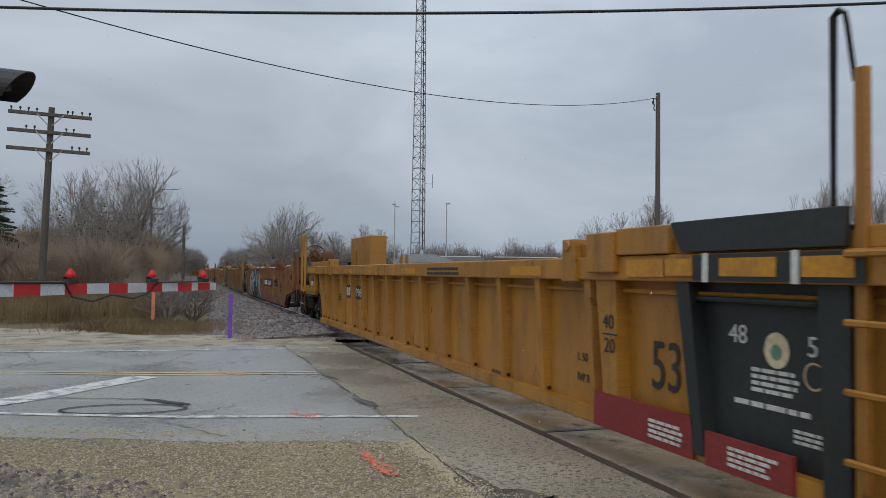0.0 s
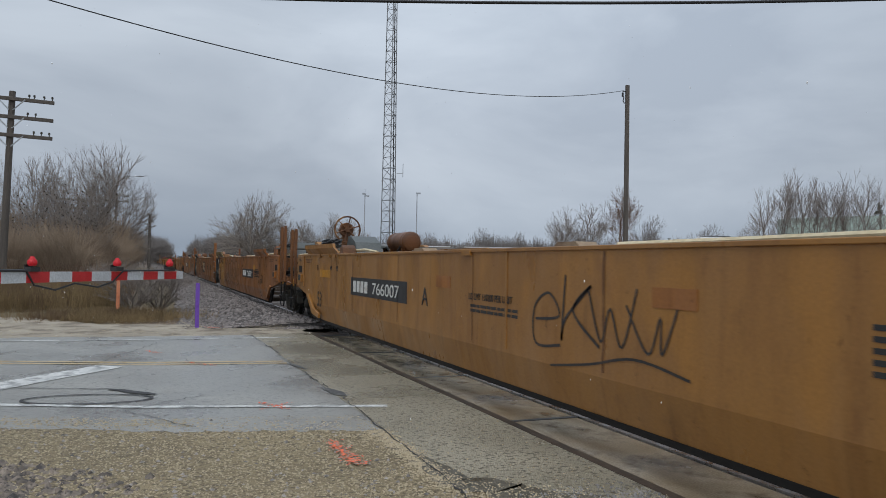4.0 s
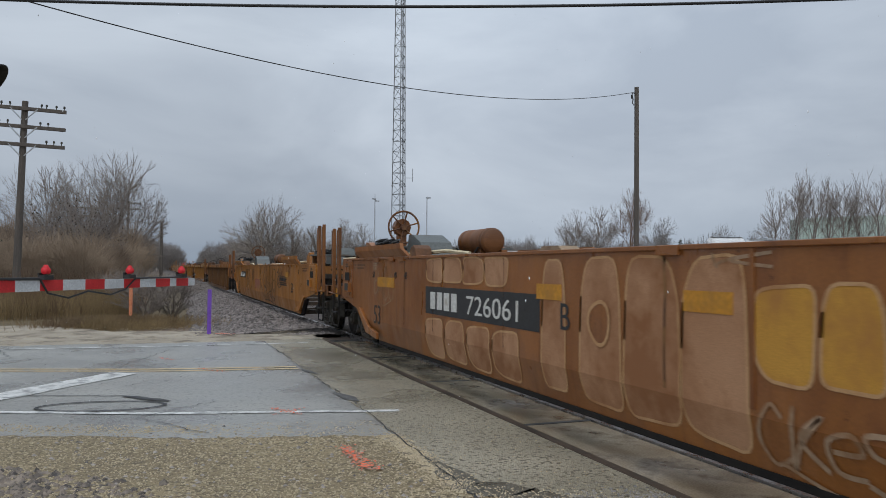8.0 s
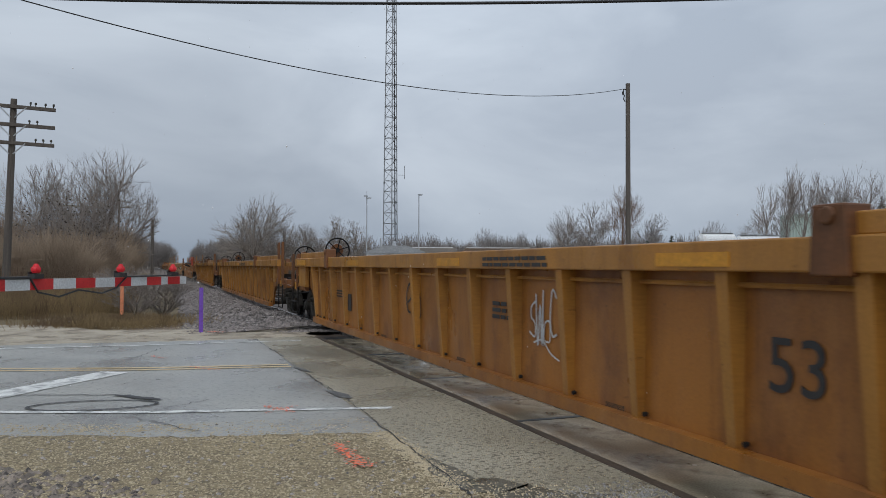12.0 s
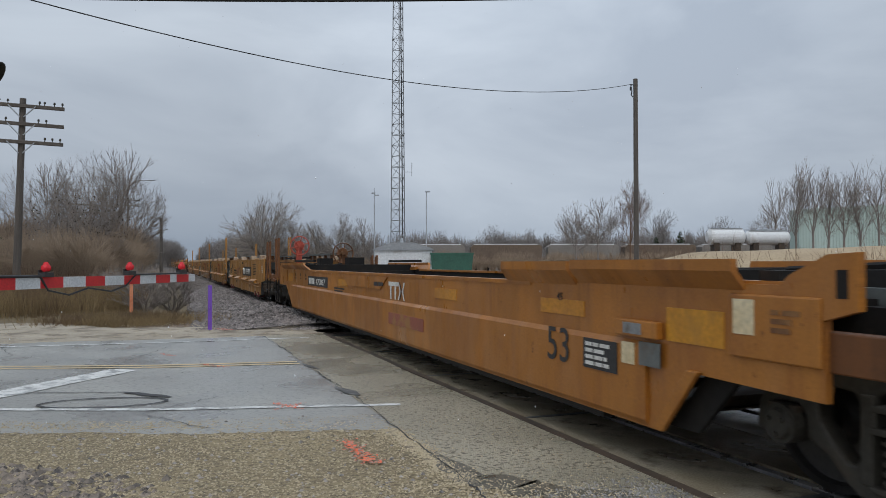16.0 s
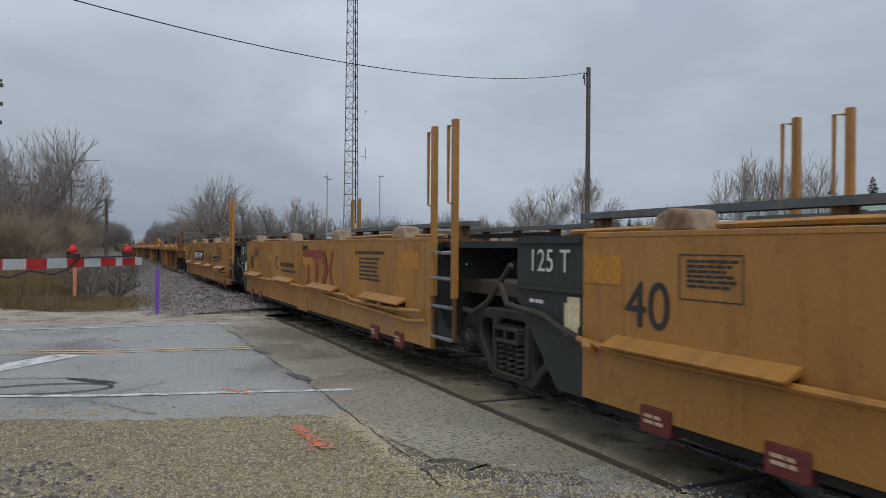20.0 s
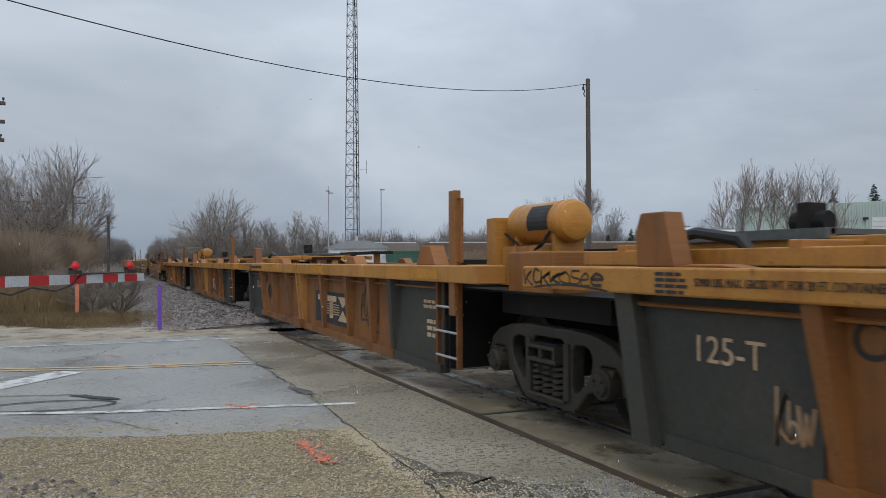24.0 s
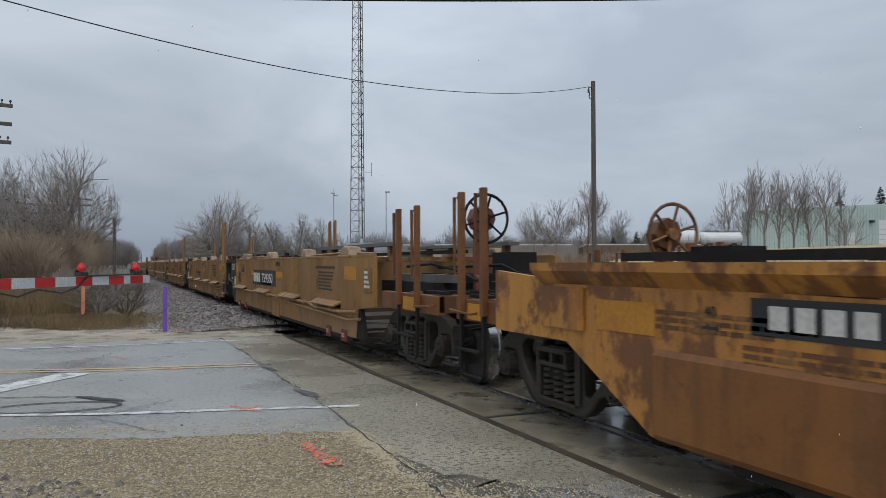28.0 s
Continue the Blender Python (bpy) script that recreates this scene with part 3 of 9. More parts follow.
def make_road():
    near_edge = wobble([(-12.0, 10.7), (-6.0, 8.95), (-1.5, 7.55), (0.4, 6.8), (1.4, 6.55), (2.0, 6.35)], 0.045, 6, 16)
    far_edge = wobble([(2.02, 15.35), (-3.2, 15.75), (-12, 17.8)], 0.07, 5, 24)
    road = tagged(sheet("road", [(-70, 29.4)] + near_edge + far_edge + [(-70, 37)], -0.010, M["asphalt"]), kind="structure")
    apron = sheet("pavement", wobble([(2.0, 15.4), (2.0, 4.6), (2.6, 3.9), (3.17, 3.4), (3.17, 15.6), (2.0, 15.4)], 0.02, 7, 10)[:-1], -0.008, M["apron"])
    strip("edge_line", wobble([(-12, 11.6), (-1.72, 8.73), (-0.09, 8.09), (2.35, 7.45)], 0.008, 8), 0.11, -0.004, M["white_line"], road)
    strip("edge_line", wobble([(-12, 17.4), (-3.01, 15.12), (-0.19, 14.81), (2.76, 14.73)], 0.01, 9), 0.12, -0.004, M["white_line"], road)
    for d in (-0.11, 0.11):
        strip("centre_line", wobble([(-12, 14.6 + d), (-2.45, 12.2 + d), (-0.14, 11.45 + d), (1.92, 11.1 + d)], 0.008, 10), 0.10, -0.004, M["yellow_line"], road)
    strip("stop_line", wobble([(-3.2, 8.55), (-1.82, 9.45), (-0.45, 11.25)], 0.03, 11), 0.42, -0.0035, M["white_line"], road, "worn white stop line")
    def spray(a, b, w, count, seed, z):
        """A sprayed mark: a cloud of small flat specks along a line."""
        rng = random.Random(seed)
        vs, fs = [], []
        d = Vector((b[0] - a[0], b[1] - a[1])).normalized()
        for _ in range(count):
            f, o = rng.random(), rng.gauss(0, w * 0.42)
            x, y, r = a[0] + (b[0] - a[0]) * f - d.y * o + rng.gauss(0, 0.01), a[1] + (b[1] - a[1]) * f + d.x * o + rng.gauss(0, 0.02), rng.uniform(0.005, 0.016)
            k = len(vs)
            vs += [(x + r * math.cos(q + f) * rng.uniform(0.6, 1.3), y + r * math.sin(q + f) * rng.uniform(0.6, 1.3), z + 0.0008 * rng.random()) for q in (0, 1.05, 2.1, 3.15, 4.2, 5.25)]
            fs.append(tuple(range(k, k + 6)))
        ob = rows_mesh("spray_mark", vs, fs, M["orange_spray"], "orange survey paint on the ground", parent=road)
    spray((1.43, 6.05), (1.47, 5.3), 0.085, 300, 12, 0.006)
    spray((1.12, 7.98), (1.36, 7.55), 0.05, 70, 13, -0.002)
    spray((1.08, 7.62), (1.42, 7.86), 0.03, 34, 14, -0.002)
    spray((0.55, 11.45), (0.9, 10.95), 0.05, 60, 15, -0.002)
    spray((0.02, 13.0), (0.2, 12.6), 0.05, 50, 16, -0.002)
    spray((1.2, 17.1), (1.5, 16.8), 0.12, 160, 18, 0.02)
    joint = [(1.94, 15.3), (2.0, 12.6), (1.99, 9.84), (2.04, 8.27), (2.0, 7.27), (1.95, 4.74), (1.9, 4.2)]
    rng = random.Random(17)
    strip("joint", [(*p, rng.choice((0.004, 0.008, 0.014, 0.024))) for p in wobble(joint, 0.022, 17, 12)], 0.02, -0.002, M["tar"], road, "cracked dark joint")
    strip("crack_fill", [(*p, w) for p, w in zip(wobble([(1.97, 8.75), (2.08, 8.1)], 0.03, 18, 5), (0.03, 0.10, 0.12, 0.16, 0.12, 0.03))], 0.2, -0.001, M["patch_tar"], road)
    strip("crack_fill", [(*p, w) for p, w in zip(wobble([(1.95, 10.9), (2.08, 10.3)], 0.02, 19, 5), (0.03, 0.07, 0.08, 0.07, 0.05, 0.03))], 0.2, -0.001, M["patch_tar"], road)
    rng = random.Random(33)
    edge = wobble([(1.96, 5.6), (2.0, 4.75), (2.35, 4.3), (2.75, 4.0), (3.05, 3.75)], 0.035, 33, 8)
    strip("damp_edge", [(*p, w * rng.uniform(0.6, 1.3)) for p, w in zip(edge, [0.02 + 0.30 * math.sin(math.pi * min(1.0, i / 30)) for i in range(len(edge))])], 0.2, -0.0065, M["damp_edge"], road, "dark damp edge of the paved apron")
    for k, pts in enumerate(([(-2.6, 14.9), (-2.2, 13.6), (-2.5, 12.6), (-3.0, 11.6)], [(0.2, 14.2), (-0.2, 13.0), (-0.6, 11.8)], [(0.4, 7.0), (-0.2, 7.9), (0.6, 8.6)], [(2.0, 11.0), (2.6, 11.3), (3.2, 11.2)], [(2.0, 9.6), (2.7, 9.9), (3.2, 9.8)])):
        strip("crack", wobble(pts, 0.035, 20 + k, 10), 0.011, -0.003 + 0.0003 * k, M["tar"], road)
    loop = [(-0.55 + 0.62 * math.cos(a) + 0.12 * math.sin(a), 8.66 + 0.26 * math.sin(a) - 0.14 * math.cos(a)) for a in [i * 0.35 for i in range(19)]]
    strip("loop_sealant", loop, 0.042, -0.001, M["tar"], road, "black sealed loop cut in the road")
    strip("loop_sealant", [(*p, w) for p, w in zip(wobble([(-0.35, 9.25), (0.12, 8.75)], 0.02, 31, 4), (0.05, 0.1, 0.12, 0.12, 0.05))], 0.1, 0.0, M["tar"], road)
    strip("loop_sealant", wobble([(-1.35, 9.6), (-0.6, 9.35), (-0.2, 9.2)], 0.02, 32), 0.025, -0.0015, M["tar"], road)


def make_crossing():
    """Concrete crossing panels on both sides of and between the rails, their joints open; rails, ties and flangeways."""
    base = tagged(sheet("crossing", [(3.12, 3.58), (6.4, 3.58), (6.4, 15.8), (3.12, 15.8)], -0.07, M["tar"]), kind="structure")
    me = {}
    def slab(w):
        bm = bmesh.new()
        box(bm, -w / 2, w / 2, -1.372, 1.372, -0.2, 0)
        bmesh.ops.bevel(bm, geom=bm.edges[:], offset=0.012, segments=1, affect="EDGES")
        m = bpy.data.meshes.new("panel")
        bm.to_mesh(m)
        bm.free()
        m.materials.append(M["concrete_panel"])
        return m
    rng = random.Random(5)
    for x0, x1 in ((3.25, 3.975), (4.14, 4.775), (4.785, 5.42), (5.585, 6.3)):
        m = slab(x1 - x0)
        for k in range(1, 5):
            o = new("panel", m)
            o.parent = base
            o.matrix_basis = pose((x0 + x1) / 2, 2.19 + 2.805 * k, -0.012 + rng.uniform(-0.004, 0.004), rng.uniform(-0.1, 0.1), rng.uniform(-0.3, 0.3), 0)
    bm = bmesh.new()
    box(bm, 3.175, 3.262, 3.58, 15.3, -0.06, -0.004)
    part("edge_timber", bm, M["rust_dark"], base, "dark rusty edge strip")
    for k in range(5):
        bm = bmesh.new()
        y = 3.592 + 2.805 * k
        box(bm, 3.262, 6.3, y - 0.032, y + 0.032, -0.06, -0.007)
        part("joint_strip", bm, M["tar"], base)
    for x0, x1 in ((3.27, 3.96), (4.15, 4.77), (4.79, 5.41), (5.6, 6.29)):
        bm = bmesh.new()
        vs = [bm.verts.new(v) for v in ((x0, 3.58, -0.008), (x1, 3.58, -0.008), (x1 - 0.06, 3.0, -0.16), (x0 + 0.06, 3.0, -0.16), (x0, 3.58, -0.06), (x1, 3.58, -0.06), (x1 - 0.06, 3.0, -0.2), (x0 + 0.06, 3.0, -0.2))]
        for f in ((0, 1, 2, 3), (7, 6, 5, 4), (0, 4, 5, 1), (1, 5, 6, 2), (2, 6, 7, 3), (3, 7, 4, 0)):
            bm.faces.new([vs[i] for i in f])
        plate = part("deflector_plate", bm, M["plate_steel"], base, "sloped steel end plate with bolts")
        for x in (x0 + 0.15, (x0 + x1) / 2, x1 - 0.15):
            bm = bmesh.new()
            rod(bm, (x, 3.42, -0.06), (x, 3.42, -0.035), 0.022, 8)
            part("bolt", bm, M["black_iron"], plate)
    for k, x in enumerate((XT - 0.7525, XT + 0.7525)):
        bm = bmesh.new()
        prism(bm, [(x - 0.037, 0), (x + 0.037, 0), (x + 0.037, -0.03), (x + 0.009, -0.045), (x + 0.009, -0.14), (x + 0.07, -0.16), (x - 0.07, -0.16), (x - 0.009, -0.14), (x - 0.009, -0.045), (x - 0.037, -0.03)], -60, 420, "y")
        tagged(part("rail", bm, M["steel_rail"]), kind="structure")
    bm = bmesh.new()
    box(bm, -1.3, 1.3, -0.11, 0.11, -0.2, -0.12)
    m = bpy.data.meshes.new("tie")
    bm.to_mesh(m)
    bm.free()
    m.materials.append(M["tie_wood"])
    ties = thing("cross_ties", "dark weathered wooden ties under the rails", "railway tie", kind="structure")
    for k in range(120):
        o = new("tie", m)
        o.parent = ties
        o.location = (XT + rng.uniform(-0.04, 0.04), 16.3 + 0.54 * k, rng.uniform(0.0, 0.03))


def stones(name, count, area, size, material, seed, z=0.0, label="", keep=None):
    """Loose stones as one mesh of low lumps."""
    rng = random.Random(seed)
    base = [(0, 0, 1), (0.9, 0, 0.25), (0.28, 0.86, 0.3), (-0.73, 0.53, 0.2), (-0.73, -0.53, 0.3), (0.28, -0.86, 0.2), (0, 0, -0.3)]
    tri = [(0, 1, 2), (0, 2, 3), (0, 3, 4), (0, 4, 5), (0, 5, 1), (6, 2, 1), (6, 3, 2), (6, 4, 3), (6, 5, 4), (6, 1, 5)]
    vs, fs = [], []
    made = 0
    while made < count:
        x, y = area(rng)
        if keep and not keep(x, y):
            continue
        made += 1
        s = size * rng.uniform(0.5, 1.25)
        a = rng.uniform(0, 6.3)
        c, n = math.cos(a), math.sin(a)
        sx, sy, sz = s * rng.uniform(0.7, 1.3), s * rng.uniform(0.6, 1.0), s * rng.uniform(0.5, 0.95)
        k = len(vs)
        zz = z(x, y) if callable(z) else z
        for u, v, w in base:
            u, v = u * sx * rng.uniform(0.75, 1.2), v * sy * rng.uniform(0.75, 1.2)
            vs.append((x + c * u - n * v, y + n * u + c * v, zz + w * sz * rng.uniform(0.8, 1.15)))
        fs += [(k + i, k + j, k + l) for i, j, l in tri]
    return rows_mesh(name, vs, fs, material, label, "stones", "stuff")


def make_stones():
    # fine gravel in the foreground, denser near the camera
    def near(rng):
        y = 2.6 + 6.0 * rng.random() ** 1.5
        return rng.uniform(-0.35 * y - 0.4, 0.40 * y + 0.6), y
    def off_road(x, y):
        return y < 7.55 - 0.36 * x * (1 if x < 0.4 else 0.6) - 0.05 and x < 2.0 + 0.06 * math.sin(7 * y) + max(0, (4.4 - y) * 1.2)
    stones("gravel", 40000, near, 0.0105, M["pebble"], 41, -0.013, "loose tan gravel beside the road", off_road)
    stones("gravel", 1300, near, 0.02, M["stone"], 42, -0.013, "loose larger grey gravel beside the road", off_road)
    stones("gravel", 5000, lambda rng: (rng.uniform(-11, 2.9), rng.uniform(-7, 8.6)), 0.014, M["pebble"], 53, -0.013, "scattered gravel on the shoulder", off_road)
    def spill(rng):
        x = rng.uniform(-6.0, 2.0)
        return x, (7.5 - 0.36 * x if x < 0.4 else 7.05 - 0.30 * x) - 0.36 + abs(rng.gauss(0, 0.16))
    stones("gravel", 1900, spill, 0.0125, M["pebble"], 48, -0.010, "loose gravel spilled onto the road's edge")
    stones("gravel", 260, lambda rng: (rng.uniform(-3, 2.9), rng.uniform(7.0, 14.5)), 0.010, M["stone_dark"], 49, -0.009, "stray stones on the road")
    def corner(rng):
        y = 3.2 + 3.6 * rng.random()
        return rng.uniform(-0.35 * y - 0.3, -0.35 * y - 0.3 + 2.3 * rng.random()), y
    stones("crushed_stone", 7500, corner, 0.040, M["stone_wet"], 43, -0.018, "dark wet crushed stone beside the road", lambda x, y: x < 0.75 - 0.72 * (y - 4.3) + 0.2 * math.sin(5 * y) and y < 6.3 + 0.3 * math.sin(3 * x))
    def bed(rng):
        y = 16.6 + 45 * rng.random() ** 1.6
        return rng.uniform(0.55 + 0.012 * y, 3.7), y
    def heap(x, y):
        return -0.05 + 0.13 * max(0.0, min(1.0, (x - 1.0) / 2.2)) - (0.1 if y < 17.0 else 0.0)
    stones("track_ballast", 9000, bed, 0.062, M["ballast_stone"], 44, heap, "grey crushed stone ballast beside the rails")
    def edge(rng):
        y = rng.uniform(15.3, 19.8)
        return rng.uniform(-6.5, 3.0), y
    stones("gravel", 2500, edge, 0.016, M["pebble"], 45, -0.016, "scattered gravel along the road's far edge")
    def mid(rng):
        return rng.uniform(3.9, 5.7), 16.6 + 40 * rng.random() ** 1.5
    stones("track_ballast", 2500, mid, 0.055, M["stone_dark"], 46, -0.12, "dark ballast between the rails")
    stones("track_ballast", 2600, lambda rng: (rng.uniform(3.0, 6.6), rng.uniform(-1.5, 3.5)), 0.05, M["stone_dark"], 50, -0.13, "dark ballast at the crossing's end")
    def apron_edge(rng):
        f = rng.random() * 3.2
        if f < 1.7:
            return 1.97 + rng.gauss(-0.03, 0.06), 6.4 - f * 1.05
        f = (f - 1.7) / 1.5
        return 2.0 + 1.2 * f + rng.gauss(0, 0.16), 4.55 - 1.15 * f + rng.gauss(0, 0.16)
    stones("gravel", 4200, apron_edge, 0.013, M["pebble"], 51, -0.012, "loose gravel along the apron's edge")
    stones("gravel", 1500, lambda rng: (2.75 + rng.gauss(0, 0.35), 3.85 + rng.gauss(0, 0.25)), 0.014, M["stone_dark"], 52, -0.010, "dark wet gravel at the crossing's corner", lambda x, y: x < 3.17)
    def apron_bits(rng):
        y = 3.3 + 3.5 * rng.random() ** 1.4
        return rng.uniform(1.95, 3.15), y
    stones("gravel", 600, apron_bits, 0.009, M["pebble"], 47, -0.008, "stray gravel on the paved apron")


make_ground()
make_road()
make_crossing()
make_stones()


# ---- posts, poles, wires, the gate ----
def marker_post(at, h, m, label):
    t = thing("marker_post", label, "marker post", at)
    bm = bmesh.new()
    prism(bm, [(-0.04, -0.012), (0.04, -0.012), (0.044, 0.012), (0.025, 0.02), (-0.025, 0.02), (-0.044, 0.012)], -0.1, h, "z")
    part("post", bm, m, t, bevel=0.004)
    bm = bmesh.new()
    box(bm, -0.034, 0.034, -0.017, -0.0125, h - 0.30, h - 0.06)
    part("decal", bm, m, t)


marker_post((1.04, 17.32, 0), 0.97, M["purple_post"], "thin purple plastic utility marker post in the ballast")
marker_post((-0.71, 21.5, 0), 1.25, M["orange_post"], "thin faded orange plastic utility marker post in dry grass")


def crossing_gate():
    g = thing("crossing_gate", "lowered railway gate arm with red and white bands and red lamps", "crossing gate", (0.6, 14.85, 0))
    d = Vector((-2.57, -3.55, 0)).normalized()
    turn = Matrix(((d.x, -d.y, 0), (d.y, d.x, 0), (0, 0, 1)))
    def place(bm):
        for v in bm.verts:
            v.co = turn @ v.co
    cuts = [0.0, 0.2, 0.57, 0.76, 1.16, 1.58, 1.98, 2.43, 2.85, 3.30, 3.73, 4.16, 4.60, 5.03, 5.46, 5.9, 6.35, 6.8, 7.25, 8.3]
    for i, (a, b) in enumerate(zip(cuts, cuts[1:])):
        bm = bmesh.new()
        h0, h1 = 0.068 + 0.003 * a, 0.068 + 0.003 * b
        z = 1.19
        vs = [(a, -0.02, z - h0), (b, -0.02, z - h1), (b, 0.02, z - h1), (a, 0.02, z - h0), (a, -0.02, z + h0), (b, -0.02, z + h1), (b, 0.02, z + h1), (a, 0.02, z + h0)]
        vv = [bm.verts.new(v) for v in vs]
        for f in ((0, 1, 2, 3), (7, 6, 5, 4), (0, 4, 5, 1), (1, 5, 6, 2), (2, 6, 7, 3), (3, 7, 4, 0)):
            bm.faces.new([vv[k] for k in f])
        place(bm)
        part("band", bm, M["white_band"] if i % 2 == 0 else M["red_band"], g)
    for k, s in enumerate((0.39, 1.82, 3.61)):
        lamp = None
        bm = bmesh.new()
        box(bm, s - 0.085, s + 0.085, -0.06, 0.06, 1.27, 1.335)
        box(bm, s - 0.07, s + 0.07, -0.075, -0.055, 1.33, 1.37)
        box(bm, s - 0.02, s + 0.02, -0.02, 0.02, 1.30, 1.34)
        place(bm)
        lamp = part("arm_lamp", bm, M["black_iron"], g, "red warning lamp on a bracket")
        bm = bmesh.new()
        rod(bm, (s - 0.04, 0, 1.40), (s + 0.04, 0, 1.40), 0.052, 14)
        rod(bm, (s + 0.04, 0, 1.40), (s + 0.06, 0, 1.40), 0.047, 14, 0.025)
        rod(bm, (s - 0.04, 0, 1.40), (s - 0.06, 0, 1.40), 0.047, 14, 0.025)
        rod(bm, (s, 0, 1.43), (s, 0, 1.485), 0.05, 12, 0.025)
        place(bm)
        part("lens", bm, M["red_lamp"], lamp, smooth=False)
    bm = bmesh.new()
    pts = [(0.4, 0.03, 1.285), (1.7, 0.03, 1.275), (1.95, 0.03, 1.1), (2.3, 0.03, 1.02), (2.8, 0.03, 1.09), (3.2, 0.03, 1.0), (3.6, 0.03, 1.08), (3.75, 0.03, 1.285), (6.5, 0.03, 1.30), (8.2, 0.03, 1.3)]
    pipe(bm, pts, 0.014, 6)
    place(bm)
    part("lamp_cable", bm, M["cable_black"], g)
    bm = bmesh.new()
    rod(bm, (8.5, 0, -0.1), (8.5, 0, 3.9), 0.06, 12)
    box(bm, 8.25, 8.75, -0.25, 0.25, 0.8, 1.5)
    box(bm, 8.15, 8.85, -0.35, 0.35, -0.1, 0.12)
    place(bm)
    part("mast", bm, M["galvanised"], g)


crossing_gate()


def crossing_signal():
    s = thing("crossing_signal", "black hooded railway crossing signal lamp on a mast", "crossing signal", (-1.75, 5.9, 0))
    bm = bmesh.new()
    rod(bm, (0, 0, -0.1), (0, 0, 3.6), 0.055, 12)
    box(bm, -0.25, 0.25, -0.25, 0.25, -0.1, 0.1)
    part("mast", bm, M["galvanised"], s)
    bm = bmesh.new()
    rod(bm, (0, 0, 2.7), (0.62, -0.2, 2.7), 0.03, 8)
    part("cross_arm", bm, M["black_iron"], s)
    ax = Vector((0.96, -0.28, -0.10)).normalized()
    side = Vector((0.28, 0.96, 0)).normalized()
    up = ax.cross(side) * -1
    up = up if up.z > 0 else -up
    bm = bmesh.new()
    a = Vector((0.40, -0.13, 2.72))
    rod(bm, a - ax * 0.1, a, 0.09, 20, 0.13)
    lamp = part("lamp_housing", bm, M["black_iron"], s)
    bm = bmesh.new()
    vs = []
    n = 18
    for r in (0.125, 0.118):
        for k, ln in ((0, 0), (1, 1)):
            for i in range(n + 1):
                th = radians(-40 + 260 * i / n)
                length = (0.37 - 0.16 * (1 - math.sin(th)) / 2) * ln
                vs.append(bm.verts.new(a + ax * length + side * math.cos(th) * r + up * math.sin(th) * r))
    m = n + 1
    for i in range(n):
        bm.faces.new((vs[i], vs[i + 1], vs[m + i + 1], vs[m + i]))
        bm.faces.new((vs[2 * m + i], vs[3 * m + i], vs[3 * m + i + 1], vs[2 * m + i + 1]))
        bm.faces.new((vs[m + i], vs[m + i + 1], vs[3 * m + i + 1], vs[3 * m + i]))
    part("hood", bm, M["black_iron"], lamp, "black curved visor", smooth=False)
    bm = bmesh.new()
    rod(bm, a + ax * 0.002, a + ax * 0.012, 0.11, 20)
    part("lens", bm, M["red_band"], lamp)


crossing_signal()


def telegraph_pole(x, y, h, arms, label, half=1.52, turn=8.0, lean=1.2):
    t = thing("telegraph_pole", label, "telegraph pole", (x, y, 0))
    t.rotation_euler = (0, radians(lean), radians(turn))
    bm = bmesh.new()
    rod(bm, (0, 0, -0.4), (0, 0, h), 0.135, 10, 0.10)
    part("pole", bm, M["wood_pole"], t)
    for k in range(arms):
        z = h - 0.28 - 0.62 * k
        bm = bmesh.new()
        box(bm, -half, half, -0.19, -0.09, z - 0.06, z + 0.06)
        arm = part("cross_arm", bm, M["wood_pole"], t, bevel=0.01)
        bm = bmesh.new()
        for s in (-1, 1):
            rod(bm, (0.42 * s, -0.2, z), (0.06 * s, -0.15, z - 0.38), 0.018, 6)
        part("brace", bm, M["galvanised"], arm)
        pegs = ((-1.42, -1.1, -0.8, -0.5, 0.62, 0.8, 1.15, 1.44), (-0.85, -0.55, 0.6, 0.88), (0.85, 1.12, 1.4))[k]
        for p in pegs:
            bm = bmesh.new()
            p = p * half / 1.52
            rod(bm, (p, -0.14, z + 0.05), (p, -0.14, z + 0.13), 0.016, 6)
            rod(bm, (p, -0.14, z + 0.13), (p, -0.14, z + 0.2), 0.04, 8, 0.03)
            part("insulator", bm, M["leaf_dark"], arm)


telegraph_pole(-4.6, 28.96, 7.12, 3, "old wooden telegraph pole with three cross-arms and no wires", half=1.3, turn=0.0, lean=1.4)
telegraph_pole(-5.2, 64.6, 6.3, 2, "old wooden telegraph pole among bare trees", lean=0.5)
telegraph_pole(-3.4, 88.0, 8.6, 2, "old wooden telegraph pole half hidden by a thicket", half=1.2, lean=0.8)


def plain_pole(x, y, h, label, r=0.105, fittings=True):
    t = thing("utility_pole", label, "utility pole", (x, y, 0))
    bm = bmesh.new()
    rod(bm, (0, 0, -0.3), (0, 0, h), r * 1.25, 12, r)
    part("pole", bm, M["wood_pole"], t)
    if fittings:
        bm = bmesh.new()
        pipe(bm, [(-0.1, 0, h - 0.3), (-0.32, -0.1, h - 0.32), (-0.34, -0.1, h - 0.5), (-0.26, -0.08, h - 0.62), (-0.3, -0.08, h - 0.8), (-0.2, -0.05, h - 0.9)], 0.025, 6)
        rod(bm, (-0.34, -0.1, h - 0.44), (-0.34, -0.1, h - 0.6), 0.05, 8)
        part("wire_fitting", bm, M["black_iron"], t)


plain_pole(21.44, 30.27, 10.33, "tall grey wooden utility pole carrying one sagging wire")
plain_pole(0.13, 103.6, 7.35, "distant dark wooden pole beside the track", 0.17, False)


